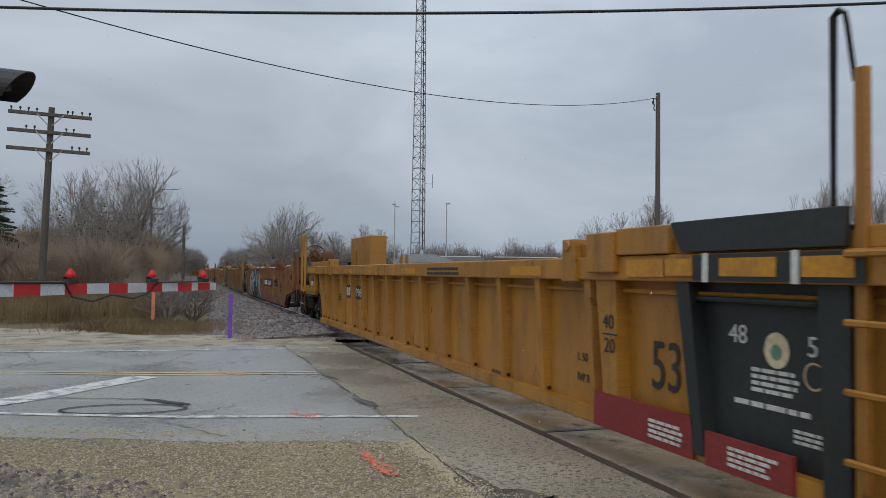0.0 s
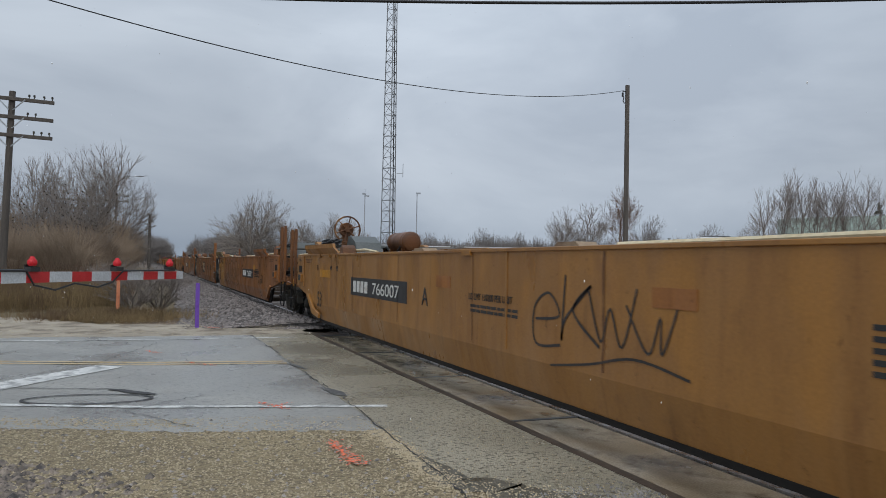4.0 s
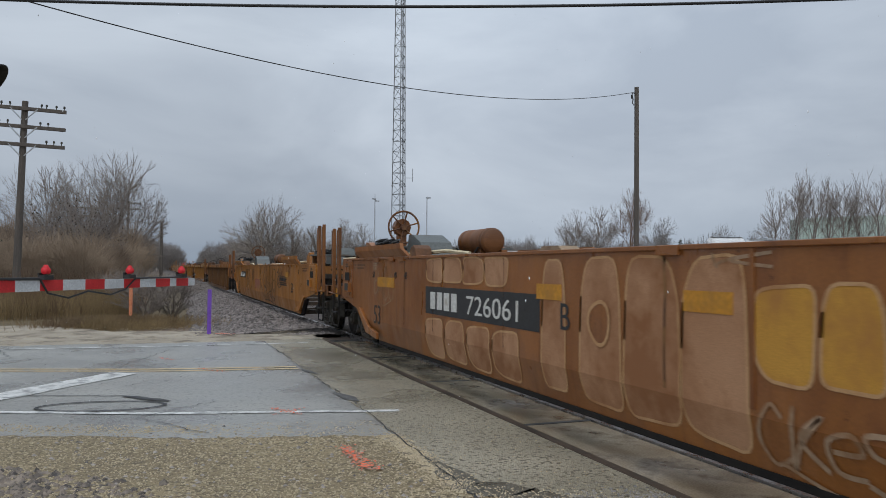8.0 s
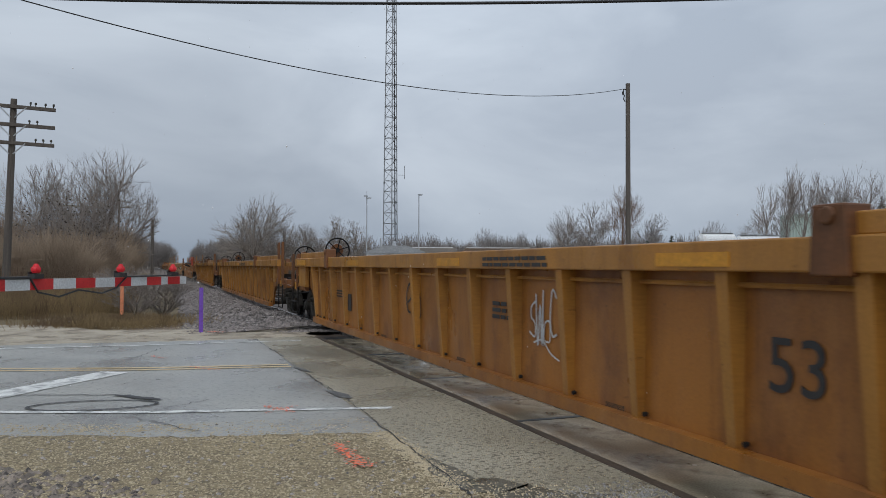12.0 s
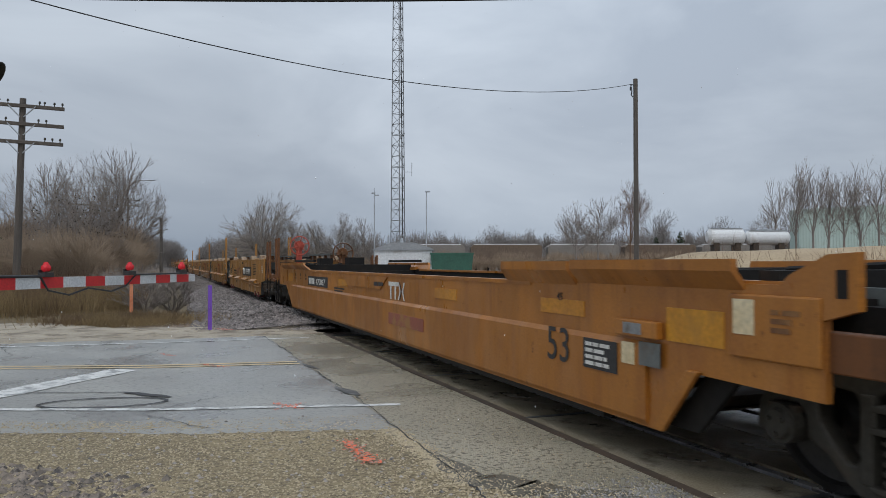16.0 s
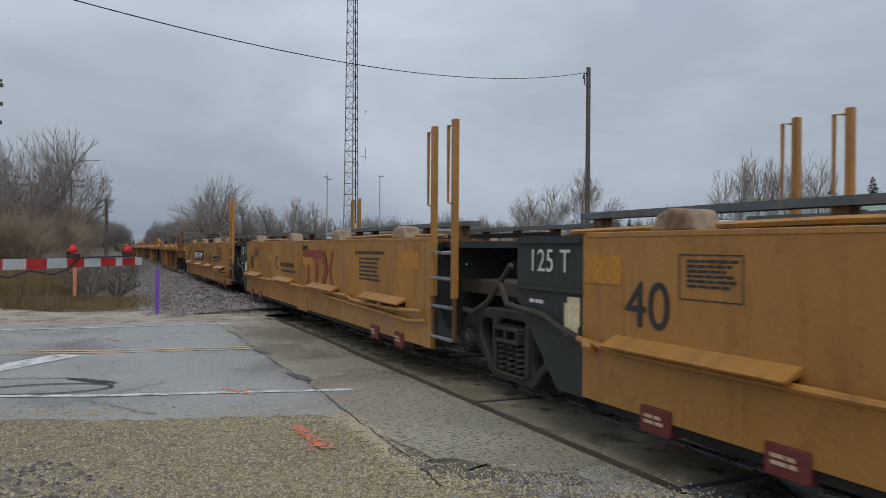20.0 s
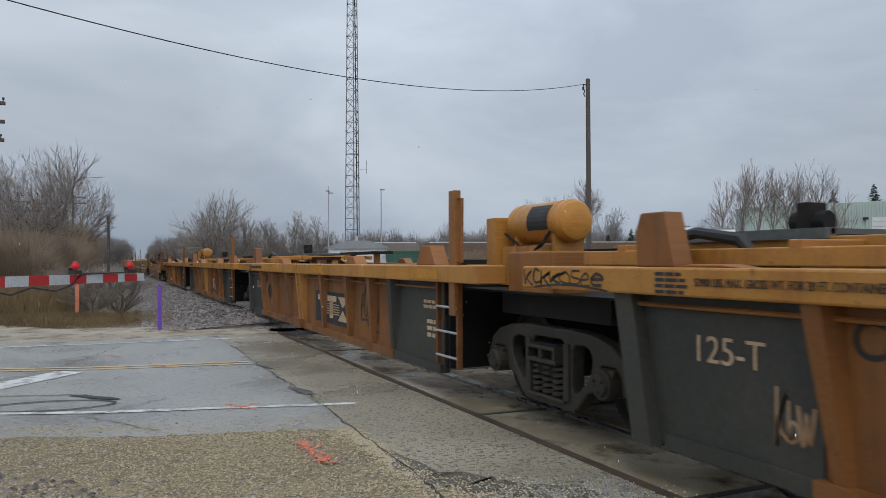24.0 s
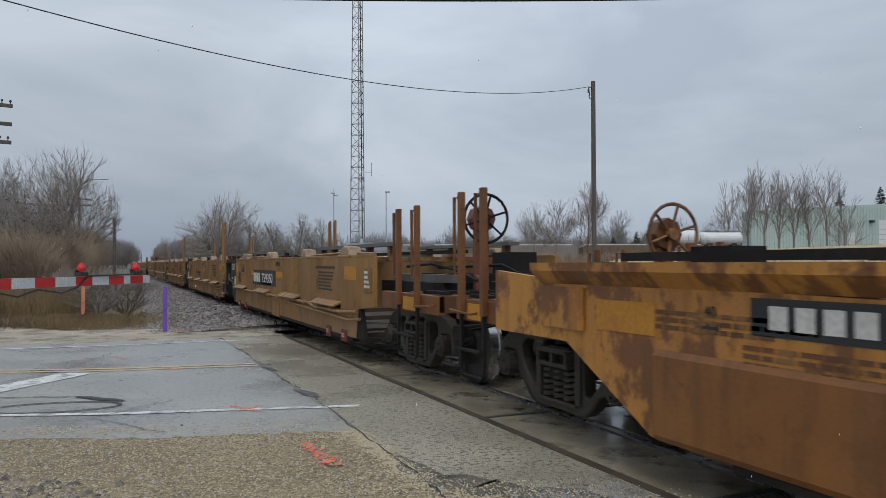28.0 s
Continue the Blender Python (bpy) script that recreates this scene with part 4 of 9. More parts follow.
def sagging(name, a, b, c, r, label):
    """A wire through three points, as a parabola."""
    a, b, c = Vector(a), Vector(b), Vector(c)
    u = (b - a).length / ((b - a).length + (c - b).length)
    cv = bpy.data.curves.new(name, "CURVE")
    cv.dimensions, cv.bevel_depth, cv.bevel_resolution = "3D", r, 2
    sp = cv.splines.new("POLY")
    n = 60
    sp.points.add(n)
    for i in range(n + 1):
        f = i / n
        p = a * ((f - u) * (f - 1) / u) + b * (f * (f - 1) / (u * (u - 1))) + c * (f * (f - u) / (1 - u))
        sp.points[i].co = (*p, 1)
    cv.materials.append(M["cable_black"])
    return tagged(new(name, cv), label, "cable")


sagging("overhead_wire", (21.17, 30.24, 10.04), (4.57, 20.34, 6.80), (-5.0, 14.62, 6.62), 0.013, "thin black overhead wire sagging from a pole")
sagging("overhead_cable", (-6.6, 11.75, 4.80), (2.0, 8.72, 4.605), (14.0, 4.52, 5.30), 0.019, "thick black overhead cable across the crossing")


def radio_tower():
    t = thing("radio_tower", "tall galvanised steel lattice radio tower", "radio tower", (28.3, 90.6, 0))
    H, n = 60.0, 44
    def corner(k, z):
        r = (1.08 - 0.40 * z / 37.0) if z < 37 else 0.68
        a = radians(20 + 120 * k)
        return Vector((r * math.cos(a), r * math.sin(a), z))
    for k in range(3):
        bm = bmesh.new()
        pipe(bm, [corner(k, z) for z in (0, 12, 24, 37, H)], 0.06, 6)
        part("leg", bm, M["tower_steel"], t)
    for k in range(3):
        bm = bmesh.new()
        for i in range(n):
            z0, z1 = H * i / n, H * (i + 1) / n
            a, b = (k, (k + 1) % 3) if i % 2 else ((k + 1) % 3, k)
            rod(bm, corner(a, z0), corner(b, z1), 0.032, 4)
            rod(bm, corner(a, z1), corner(b, z1), 0.032, 4)
        part("lattice_face", bm, M["tower_steel"], t)
    for z in range(6, 60, 6):
        for k in range(3):
            bm = bmesh.new()
            c = corner(k, z)
            rod(bm, c - Vector((0, 0, 0.1)), c + Vector((0, 0, 0.1)), 0.1, 6)
            part("flange", bm, M["tower_steel"], t)
    bm = bmesh.new()
    rod(bm, (0.8, -0.3, 13.0), (1.6, -0.6, 13.0), 0.03, 6)
    rod(bm, (1.6, -0.6, 12.5), (1.6, -0.6, 14.2), 0.035, 6)
    part("antenna", bm, M["tower_steel"], t)
    bm = bmesh.new()
    pipe(bm, [(0.65, 0.1, 0), (0.3, 0.05, 37), (0.3, 0.05, 58)], 0.07, 5)
    part("feed_line", bm, M["black_iron"], t)


radio_tower()


def yard_lamp(x, y, h, head):
    t = thing("yard_lamp", "slim steel lamp post in the yard", "lamp post", (x, y, 0))
    bm = bmesh.new()
    rod(bm, (0, 0, 0), (0, 0, h), 0.10, 8, 0.06)
    part("post", bm, M["galvanised"], t)
    bm = bmesh.new()
    if head:
        box(bm, -0.35, 0.1, -0.15, 0.15, h, h + 0.16)
        box(bm, 0.1, 0.55, -0.12, 0.12, h - 0.25, h - 0.1)
        rod(bm, (0, 0, h - 0.2), (0.3, 0, h - 0.2), 0.03, 5)
        rod(bm, (0, 0, h), (0, 0, h + 0.7), 0.03, 5)
    else:
        box(bm, -0.1, 0.45, -0.14, 0.14, h - 0.05, h + 0.12)
    part("lamp_head", bm, M["galvanised"], t)


yard_lamp(25.66, 92.46, 10.3, True)
yard_lamp(31.76, 89.7, 10.5, False)


# ---- buildings and yard ----
def equipment_shed():
    t = thing("equipment_shed", "small white metal shed with a low grey roof", "shed", (18.97, 59.1, 0))
    t.rotation_euler = (0, 0, radians(-21))
    bm = bmesh.new()
    box(bm, -2.3, 2.3, -1.5, 1.5, 0, 2.45)
    part("wall", bm, M["sheet_white"], t)
    bm = bmesh.new()
    prism(bm, [(-2.5, 2.45), (2.5, 2.45), (2.35, 2.62), (0.9, 3.1), (-0.9, 3.1), (-2.35, 2.62)], -1.65, 1.65, "y")
    part("roof", bm, M["roof_grey"], t)
    for k in range(9):
        bm = bmesh.new()
        box(bm, -2.2 + 0.55 * k, -2.17 + 0.55 * k, -1.53, -1.5, 0.1, 2.4)
        part("seam", bm, M["sheet_white"], t)
    for x, z, r in ((-1.3, 3.75, 0.12), (-0.2, 3.5, 0.18)):
        bm = bmesh.new()
        rod(bm, (x, 0, 3.0), (x, 0, z), r, 8, r * 0.6)
        part("vent", bm, M["galvanised"], t)
    b = thing("waste_container", "dark green steel waste container in the yard", "container", (22.0, 56.0, 0))
    b.rotation_euler = (0, 0, radians(-21))
    bm = bmesh.new()
    prism(bm, [(-1.5, 0.1), (1.5, 0.1), (1.7, 2.1), (-1.7, 2.1)], -0.9, 0.9, "y")
    body = part("body", bm, M["bin_green"], b)
    bm = bmesh.new()
    box(bm, -1.75, 1.75, -0.95, 0.95, 2.1, 2.25)
    part("lid", bm, M["bin_green"], b)
    for k in range(5):
        bm = bmesh.new()
        box(bm, -1.4 + 0.7 * k, -1.32 + 0.7 * k, -0.96, -0.9, 0.2, 2.05)
        part("stiffener", bm, M["bin_green"], body)


equipment_shed()


def warehouse():
    t = thing("warehouse", "long pale green corrugated metal warehouse with white doors", "warehouse", (122.0, 88.4, 0))
    a = math.atan2(87.5 - 102.6, 123.1 - 89.1)
    t.rotation_euler = (0, 0, a)
    bm = bmesh.new()
    prism(bm, [(-22, 0), (60, 0), (60, 13.0), (12, 12.2), (-2, 11.4), (-14, 10.9), (-22, 10.5)], 0, 4, "y")
    part("wall", bm, M["sheet_green"], t)
    vs, fs = [], []
    for k in range(162):
        x = -21.9 + 0.5 * k
        h = 10.45 + (x + 22) * 0.03
        i = len(vs)
        vs += [(x, -0.02, 0.2), (x + 0.1, -0.07, 0.2), (x + 0.2, -0.02, 0.2), (x, -0.02, h), (x + 0.1, -0.07, h), (x + 0.2, -0.02, h)]
        fs += [(i, i + 1, i + 4, i + 3), (i + 1, i + 2, i + 5, i + 4)]
    rows_mesh("corrugation", vs, fs, M["sheet_green"], parent=t)
    for x0, x1, z in ((0.2, 4.8, 4.9), (12, 17, 4.9), (-5.0, -3.9, 2.2), (24, 29, 4.9)):
        bm = bmesh.new()
        box(bm, x0, x1, -0.12, 0.0, 3.9 if z > 3 else 4.4, 8.7 if z > 3 else 6.6)
        d = part("door", bm, M["sheet_white"], t, "white roller door")
        for j in range(5):
            bm = bmesh.new()
            zz = 4.4 + (0.9 if z > 3 else 0.4) * j
            box(bm, x0 + 0.1, x1 - 0.1, -0.15, -0.12, zz, zz + 0.06)
            part("slat", bm, M["roof_grey"], d)
    bm = bmesh.new()
    box(bm, -1.4, -0.8, -0.8, 0, 8.3, 8.7)
    part("wall_lamp", bm, M["black_iron"], t)
    w = thing("white_building", "low white flat-roofed building behind trees", "building", (93.0, 84.0, 0))
    w.rotation_euler = (0, 0, a)
    bm = bmesh.new()
    box(bm, 34, 44, 0, 6, 0, 6.6)
    part("wall", bm, M["sheet_white"], w)


warehouse()


def tank_car(x, y, turn, length, r, z, dome, label):
    t = thing("storage_tank", label, "tank", (x, y, 0), group="white tanks in the yard")
    t.rotation_euler = (0, 0, radians(turn))
    bm = bmesh.new()
    rod(bm, (-length / 2, 0, z), (length / 2, 0, z), r, 20)
    for s in (-1, 1):
        rod(bm, (s * length / 2, 0, z), (s * (length / 2 + 0.35 * r), 0, z), r, 20, r * 0.55)
    part("shell", bm, M["sheet_white"], t)
    bm = bmesh.new()
    if dome:
        rod(bm, (0, 0, z + r * 0.9), (0, 0, z + r * 1.25), 0.5, 10)
    box(bm, -length / 2, length / 2, -0.5, 0.5, z + r * 0.98, z + r * 1.02)
    for k in range(7):
        xx = -length / 2 + length * k / 6
        rod(bm, (xx, 0.5, z + r), (xx, 0.5, z + r * 1.3), 0.03, 4)
    part("walkway", bm, M["galvanised"], t)
    for s in (-1, 1):
        bm = bmesh.new()
        box(bm, s * length * 0.33 - 0.3, s * length * 0.33 + 0.3, -r * 0.7, r * 0.7, 0, z - r * 0.75)
        part("saddle", bm, M["rust_dark"], t)


tank_car(60.2, 68.0, -21, 3.6, 0.95, 4.35, False, "short white cylindrical tank in the yard")
tank_car(64.6, 66.3, -21, 4.4, 0.80, 4.25, True, "white cylindrical tank with a walkway in the yard")


def far_car(x, y, turn, m, label):
    t = thing("freight_car", label, "freight car", (x, y, 0), group="freight cars in the yard")
    t.rotation_euler = (0, 0, radians(turn))
    bm = bmesh.new()
    prism(bm, [(-5.5, 1.1), (5.5, 1.1), (5.6, 3.9), (5.2, 4.25), (-5.2, 4.25), (-5.6, 3.9)], -1.5, 1.5, "y")
    part("body", bm, m, t)
    for k in range(9):
        bm = bmesh.new()
        box(bm, -5.2 + 1.3 * k - 0.08, -5.2 + 1.3 * k + 0.08, -1.6, -1.5, 1.1, 3.9)
        part("rib", bm, m, t)
    bm = bmesh.new()
    box(bm, -5.0, 5.0, -0.5, 0.5, 4.25, 4.4)
    part("hatch", bm, M["sheet_white"], t)
    for s in (-4, 4):
        bm = bmesh.new()
        for q in (-0.9, 0.9):
            rod(bm, (s + q, -1.0, 0.45), (s + q, 1.0, 0.45), 0.45, 12)
        part("truck", bm, M["grimy_black"], t)


for k in range(5):
    far_car(40.0 + 11.4 * k, 111.6 - 4.2 * k, -20.2, M["field_brown"] if k % 2 else M["yard_grey"], "distant grey hopper car with pale hatches")


def bank():
    """The tan grassy bank beyond the track."""
    vs, fs = [], []
    n = 60
    for i in range(n + 1):
        f = i / n
        x, y = 15.6 + 60 * f, 39.0 - 22.7 * f
        h = (1.55 + 0.95 * min(1, f * 2.2)) * max(0.06, min(1.0, (f - 0.12) * 11)) + 0.08 * noise.noise(Vector((f * 30, 0, 0)))
        nx, ny = 0.354, 0.935
        for d, z in ((-7.0, -0.12), (-4.5, 0.35 * h), (-1.8, 0.85 * h), (0, h), (2.5, h * 1.02), (9, h * 0.8), (16, -0.12)):
            vs.append((x + nx * d, y + ny * d, z + (0.05 * noise.noise(Vector((f * 60, d, 3))) if z > 0 else 0)))
    for i in range(n):
        for j in range(6):
            k = 7 * i + j
            fs.append((k, k + 1, k + 8, k + 7))
    ob = rows_mesh("bank", vs, fs, M["tan_bank"], kind="structure")
    ob.data.polygons.foreach_set("use_smooth", [True] * len(ob.data.polygons))


bank()

# ---- trees and brush ----
def tube(vs, fs, a, b, ra, rb, n=3):
    d = b - a
    u = d.orthogonal().normalized()
    w = d.cross(u).normalized()
    k = len(vs)
    for p, r in ((a, ra), (b, rb)):
        for i in range(n):
            t = 2 * math.pi * i / n
            vs.append(p + u * (math.cos(t) * r) + w * (math.sin(t) * r))
    for i in range(n):
        j = (i + 1) % n
        fs.append((k + i, k + j, k + n + j, k + n + i))


def fork_tree(name, x, y, h, w, seed, label, material, trunk=0.3, stems=1, depth=7, angle=26.0, min_r=0.008, r=None, sprays=2, droop=0.0):
    """A bare tree that forks again and again into an even, domed crown w wide and h high."""
    rng = random.Random(seed)
    t = thing(name, label, "bush" if name == "bush" else "tree", (x, y, -0.1), group="bare trees round the crossing")
    solid, fine = ([], []), ([], [])
    r0 = r or h * 0.014
    def limb(p, d, length, rad, level):
        q = p
        for i in range(2):
            d = (d + Vector((rng.gauss(0, 1), rng.gauss(0, 1), rng.gauss(0, 1))) * 0.09 + Vector((0, 0, 0.05 - droop * (depth - level) / depth))).normalized()
            e = q + d * length / 2
            tube(*(solid if level > depth - 3 else fine), q, e, max(rad * (1 - 0.2 * i), min_r), max(rad * (0.8 - 0.15 * i), min_r * 0.8), 5 if level > depth - 3 else 3)
            q = e
            if level < depth - 2:
                for _ in range(sprays):
                    s = (d + Vector((rng.gauss(0, 1), rng.gauss(0, 1), rng.gauss(0.25, 0.8))) * 0.55).normalized()
                    tube(*fine, q, q + s * length * rng.uniform(0.4, 0.9), min_r * 0.8, min_r * 0.4, 3)
        if level == 0:
            return
        if level > 1:
            # side limbs fill the inside of the crown
            for _ in range(2 if level > depth - 2 else 1):
                s = (d * 0.6 + Vector((rng.gauss(0, 1), rng.gauss(0, 1), rng.gauss(0.1, 0.6))) * 0.6).normalized()
                limb(p + (q - p) * rng.uniform(0.25, 0.9), s, length * rng.uniform(0.5, 0.75), rad * 0.4, max(0, level - 3))
        n = 3 if rng.random() < (0.5 if level > depth - 3 else 0.12) else 2
        ph = rng.uniform(0, 6.3)
        side = d.orthogonal().normalized()
        up = d.cross(side)
        for k in range(n):
            a = ph + 2 * math.pi * k / n + rng.uniform(-0.5, 0.5)
            th = radians(angle * rng.uniform(0.55, 1.25))
            dd = d * math.cos(th) + (side * math.cos(a) + up * math.sin(a)) * math.sin(th)
            limb(q, dd, length * rng.uniform(0.62, 1.0), rad * rng.uniform(0.6, 0.72), level - 1)
    for s in range(stems):
        a = 2 * math.pi * (s + 0.5 * rng.random()) / stems
        d = Vector((0.05 * rng.gauss(0, 1), 0.05 * rng.gauss(0, 1), 1)) if stems == 1 else Vector((0.38 * math.cos(a), 0.38 * math.sin(a), 1))
        d.normalize()
        top = d * h * trunk
        tube(*solid, Vector((0, 0, 0)), top, r0 * 1.25, r0 * 0.95, 7)
        limb(top, d, h * (1 - trunk) * 0.26, r0 * 0.85, depth)
        for _ in range(4):
            aa = rng.uniform(0, 6.3)
            limb(top * rng.uniform(0.6, 1.0), Vector((math.cos(aa) * 0.7, math.sin(aa) * 0.7, 0.9)).normalized(), h * (1 - trunk) * 0.22, r0 * 0.45, depth - 3)
    every = solid[0] + fine[0]
    tall = max(v.z for v in every)
    reach = sorted(math.hypot(v.x, v.y) for v in every)[int(0.985 * len(every))]
    for v in every:
        v.z *= h / tall
        k = w / 2 / reach
        v.x *= k
        v.y *= k
    rows_mesh("trunk", *solid, material, parent=t)
    rows_mesh("crown", *fine, material, parent=t)
    return t


def dome_tree(name, x, y, h, w, seed, label, material, clear=0.25, stems=1, limbs=6, levels=5, spread=38.0, min_r=0.008, r=None, leaves=0):
    """A bare tree with straight limbs that fan out from its trunk and fork into fine twigs, filling an even dome w wide and h high."""
    rng = random.Random(seed)
    t = thing(name, label, "tree", (x, y, -0.1), group="bare trees round the crossing")
    solid, fine, leaf = ([], []), ([], []), ([], [])
    r0 = r or h * 0.013
    low = h * clear
    mid, tall = low + 0.42 * (h - low), 0.58 * (h - low)
    def inside(p):
        dz = (p.z - mid) / (tall if p.z > mid else 0.62 * (h - low))
        return (p.x ** 2 + p.y ** 2) / (w / 2) ** 2 + dz * dz < rng.uniform(0.82, 1.12)
    def limb(p, d, length, rad, level):
        q = p
        n = 3 if level > 0 else 1
        for i in range(n):
            out = Vector((q.x, q.y, 0.8 * (q.z - 0.6 * low)))
            out = out.normalized() if out.length > 0.01 else d
            d = (d + Vector((rng.gauss(0, 1), rng.gauss(0, 1), rng.gauss(0, 1))) * 0.085 + out * 0.05).normalized()
            e = q + d * length / n
            if level < levels - 1 and not inside(e):
                break
            ra, rb = max(rad * (1 - 0.16 * i), min_r), max(rad * (0.84 - 0.16 * i), min_r * 0.7)
            tube(*(solid if level > levels - 2 else fine), q, e, ra, rb, 5 if level > levels - 2 else 3)
            q = e
            if level > 0 and not inside(q):
                break
            if leaves and level < 2 and rng.random() < leaves:
                c = q + Vector((rng.gauss(0, 0.1), rng.gauss(0, 0.1), rng.gauss(0, 0.1)))
                k = len(leaf[0])
                leaf[0].extend(c + Vector((rng.uniform(-0.05, 0.05), rng.uniform(-0.05, 0.05), rng.uniform(-0.05, 0.05))) for _ in range(4))
                leaf[1].append((k, k + 1, k + 2, k + 3))
            if level > 1:
                fork(q, d, length * rng.uniform(0.55, 0.8), rad * 0.45, level - 2, rng.uniform(30, 55), 1)
        if level < 2:
            # a spray of the finest twigs
            for _ in range(3 - level):
                v = (d + Vector((rng.gauss(0, 1), rng.gauss(0, 1), rng.gauss(0.2, 0.8))) * 0.5).normalized()
                v = q + v * length * rng.uniform(0.35, 0.75)
                if inside(v):
                    tube(*fine, p.lerp(q, rng.uniform(0.3, 1.0)), v, min_r * 0.6, min_r * 0.3)
        if level > 0:
            fork(q, d, length * rng.uniform(0.68, 0.88), rad * 0.66, level - 1, rng.uniform(13, 26), 2)
    def fork(q, d, length, rad, level, angle, n):
        side = d.orthogonal().normalized()
        up = d.cross(side)
        ph = rng.uniform(0, 6.3)
        for k in range(n):
            a, th = ph + 2 * math.pi * k / max(n, 2) + rng.uniform(-0.4, 0.4), radians(angle * rng.uniform(0.7, 1.3))
            limb(q, d * math.cos(th) + (side * math.cos(a) + up * math.sin(a)) * math.sin(th), length, rad, level)
    for s in range(stems):
        b = 2 * math.pi * (s + 0.4 * rng.random()) / stems
        lean = 0.0 if stems == 1 else 0.22
        d = Vector((lean * math.cos(b) + rng.gauss(0, 0.03), lean * math.sin(b) + rng.gauss(0, 0.03), 1)).normalized()
        top = d * low
        tube(*solid, Vector((0, 0, 0)), top, r0 * 1.25, r0, 7)
        limb(top, d, (h - low) * 0.23, r0 * 0.8, levels)
        for k in range(limbs):
            a = 2 * math.pi * (k + rng.random() * 0.5) / limbs + s
            th = radians(1.15 * spread * math.sqrt(rng.uniform(0.06, 1.0)))
            dd = Vector((math.sin(th) * math.cos(a), math.sin(th) * math.sin(a), math.cos(th)))
            limb(top * rng.uniform(0.72, 1.0), dd, (h - low) * rng.uniform(0.19, 0.25), r0 * rng.uniform(0.35, 0.55), levels - rng.choice((0, 0, 1)))
    every = solid[0] + fine[0] + leaf[0]
    k = h / max(v.z for v in every)
    reach = sorted(math.hypot(v.x, v.y) for v in every)[int(0.993 * len(every))]
    for v in every:
        v.z *= k
        v.x *= w / 2 / reach
        v.y *= w / 2 / reach
    rows_mesh("trunk", *solid, material, parent=t)
    rows_mesh("crown", *fine, material, parent=t)
    if leaf[0]:
        rows_mesh("leaves", *leaf, M["dead_leaf"], "a few dark dead leaves", parent=t)
    return t


def far_wood(name, label, count, area, height, material, seed, twigs=60, r=0.05, wide=0.30, category="wood"):
    """Bare crowns side by side, each a fan of twigs on a short stem, as one mesh."""
    rng = random.Random(seed)
    vs, fs = [], []
    for _ in range(count):
        x, y = area(rng)
        h = height * rng.uniform(0.6, 1.05)
        tube(vs, fs, Vector((x, y, -0.1)), Vector((x, y, h * 0.5)), r * 1.8, r * 1.2)
        for _ in range(twigs):
            a, e = rng.uniform(0, 6.3), rng.random()
            p = Vector((x, y, h * rng.uniform(0.05, 0.55)))
            q = Vector((x + h * wide * math.cos(a) * e ** 0.5, y + h * wide * math.sin(a) * e ** 0.5, h * (0.55 + 0.45 * math.sqrt(max(0.0, 1 - e)) * rng.uniform(0.7, 1.0) - 0.25 * e * rng.random())))
            m = p.lerp(q, 0.55) + Vector((rng.gauss(0, 0.03), rng.gauss(0, 0.03), rng.gauss(0, 0.03))) * h
            tube(vs, fs, p, m, r, r * 0.8)
            tube(vs, fs, m, q, r * 0.8, r * 0.4)
            tube(vs, fs, m, m + (q - m).lerp(Vector((rng.gauss(0, 0.12), rng.gauss(0, 0.12), rng.gauss(0.08, 0.08))) * h, 0.55), r * 0.6, r * 0.4)
    return rows_mesh(name, vs, fs, material, label, category, "stuff")


def evergreen(x, y, h, seed):
    rng = random.Random(seed)
    t = thing("spruce", "dark green spruce tree with brown-tipped boughs", "tree", (x, y, 0))
    bm = bmesh.new()
    rod(bm, (0, 0, 0), (0, 0, h), 0.16, 8, 0.02)
    part("trunk", bm, M["bark"], t)
    vs, fs = [], []
    z = 0.5
    while z < h - 0.1:
        reach = (h - z) * 0.36 + 0.15
        for i in range(9):
            a = rng.uniform(0, 6.3)
            d = Vector((math.cos(a), math.sin(a), rng.uniform(-0.35, 0.0))).normalized()
            L = reach * rng.uniform(0.7, 1.1)
            p = Vector((0, 0, z + rng.uniform(-0.1, 0.1)))
            side = Vector((-d.y, d.x, 0)).normalized()
            for k in range(7):
                c = p + d * (L * (0.2 + 0.8 * k / 6))
                for s in (-1, 1):
                    tipp = c + (side * s * 0.7 + d * 0.8 + Vector((0, 0, rng.uniform(-0.35, 0.1)))).normalized() * (0.30 * L * (1.1 - k / 8) + 0.08)
                    k0 = len(vs)
                    w = Vector((0, 0, 0.035 + 0.02 * L))
                    vs += [c + w, c - w, tipp, c + d * 0.08]
                    fs += [(k0, k0 + 1, k0 + 2), (k0, k0 + 3, k0 + 2)]
        z += 0.23
    rows_mesh("crown", vs, fs, M["needles"], parent=t)


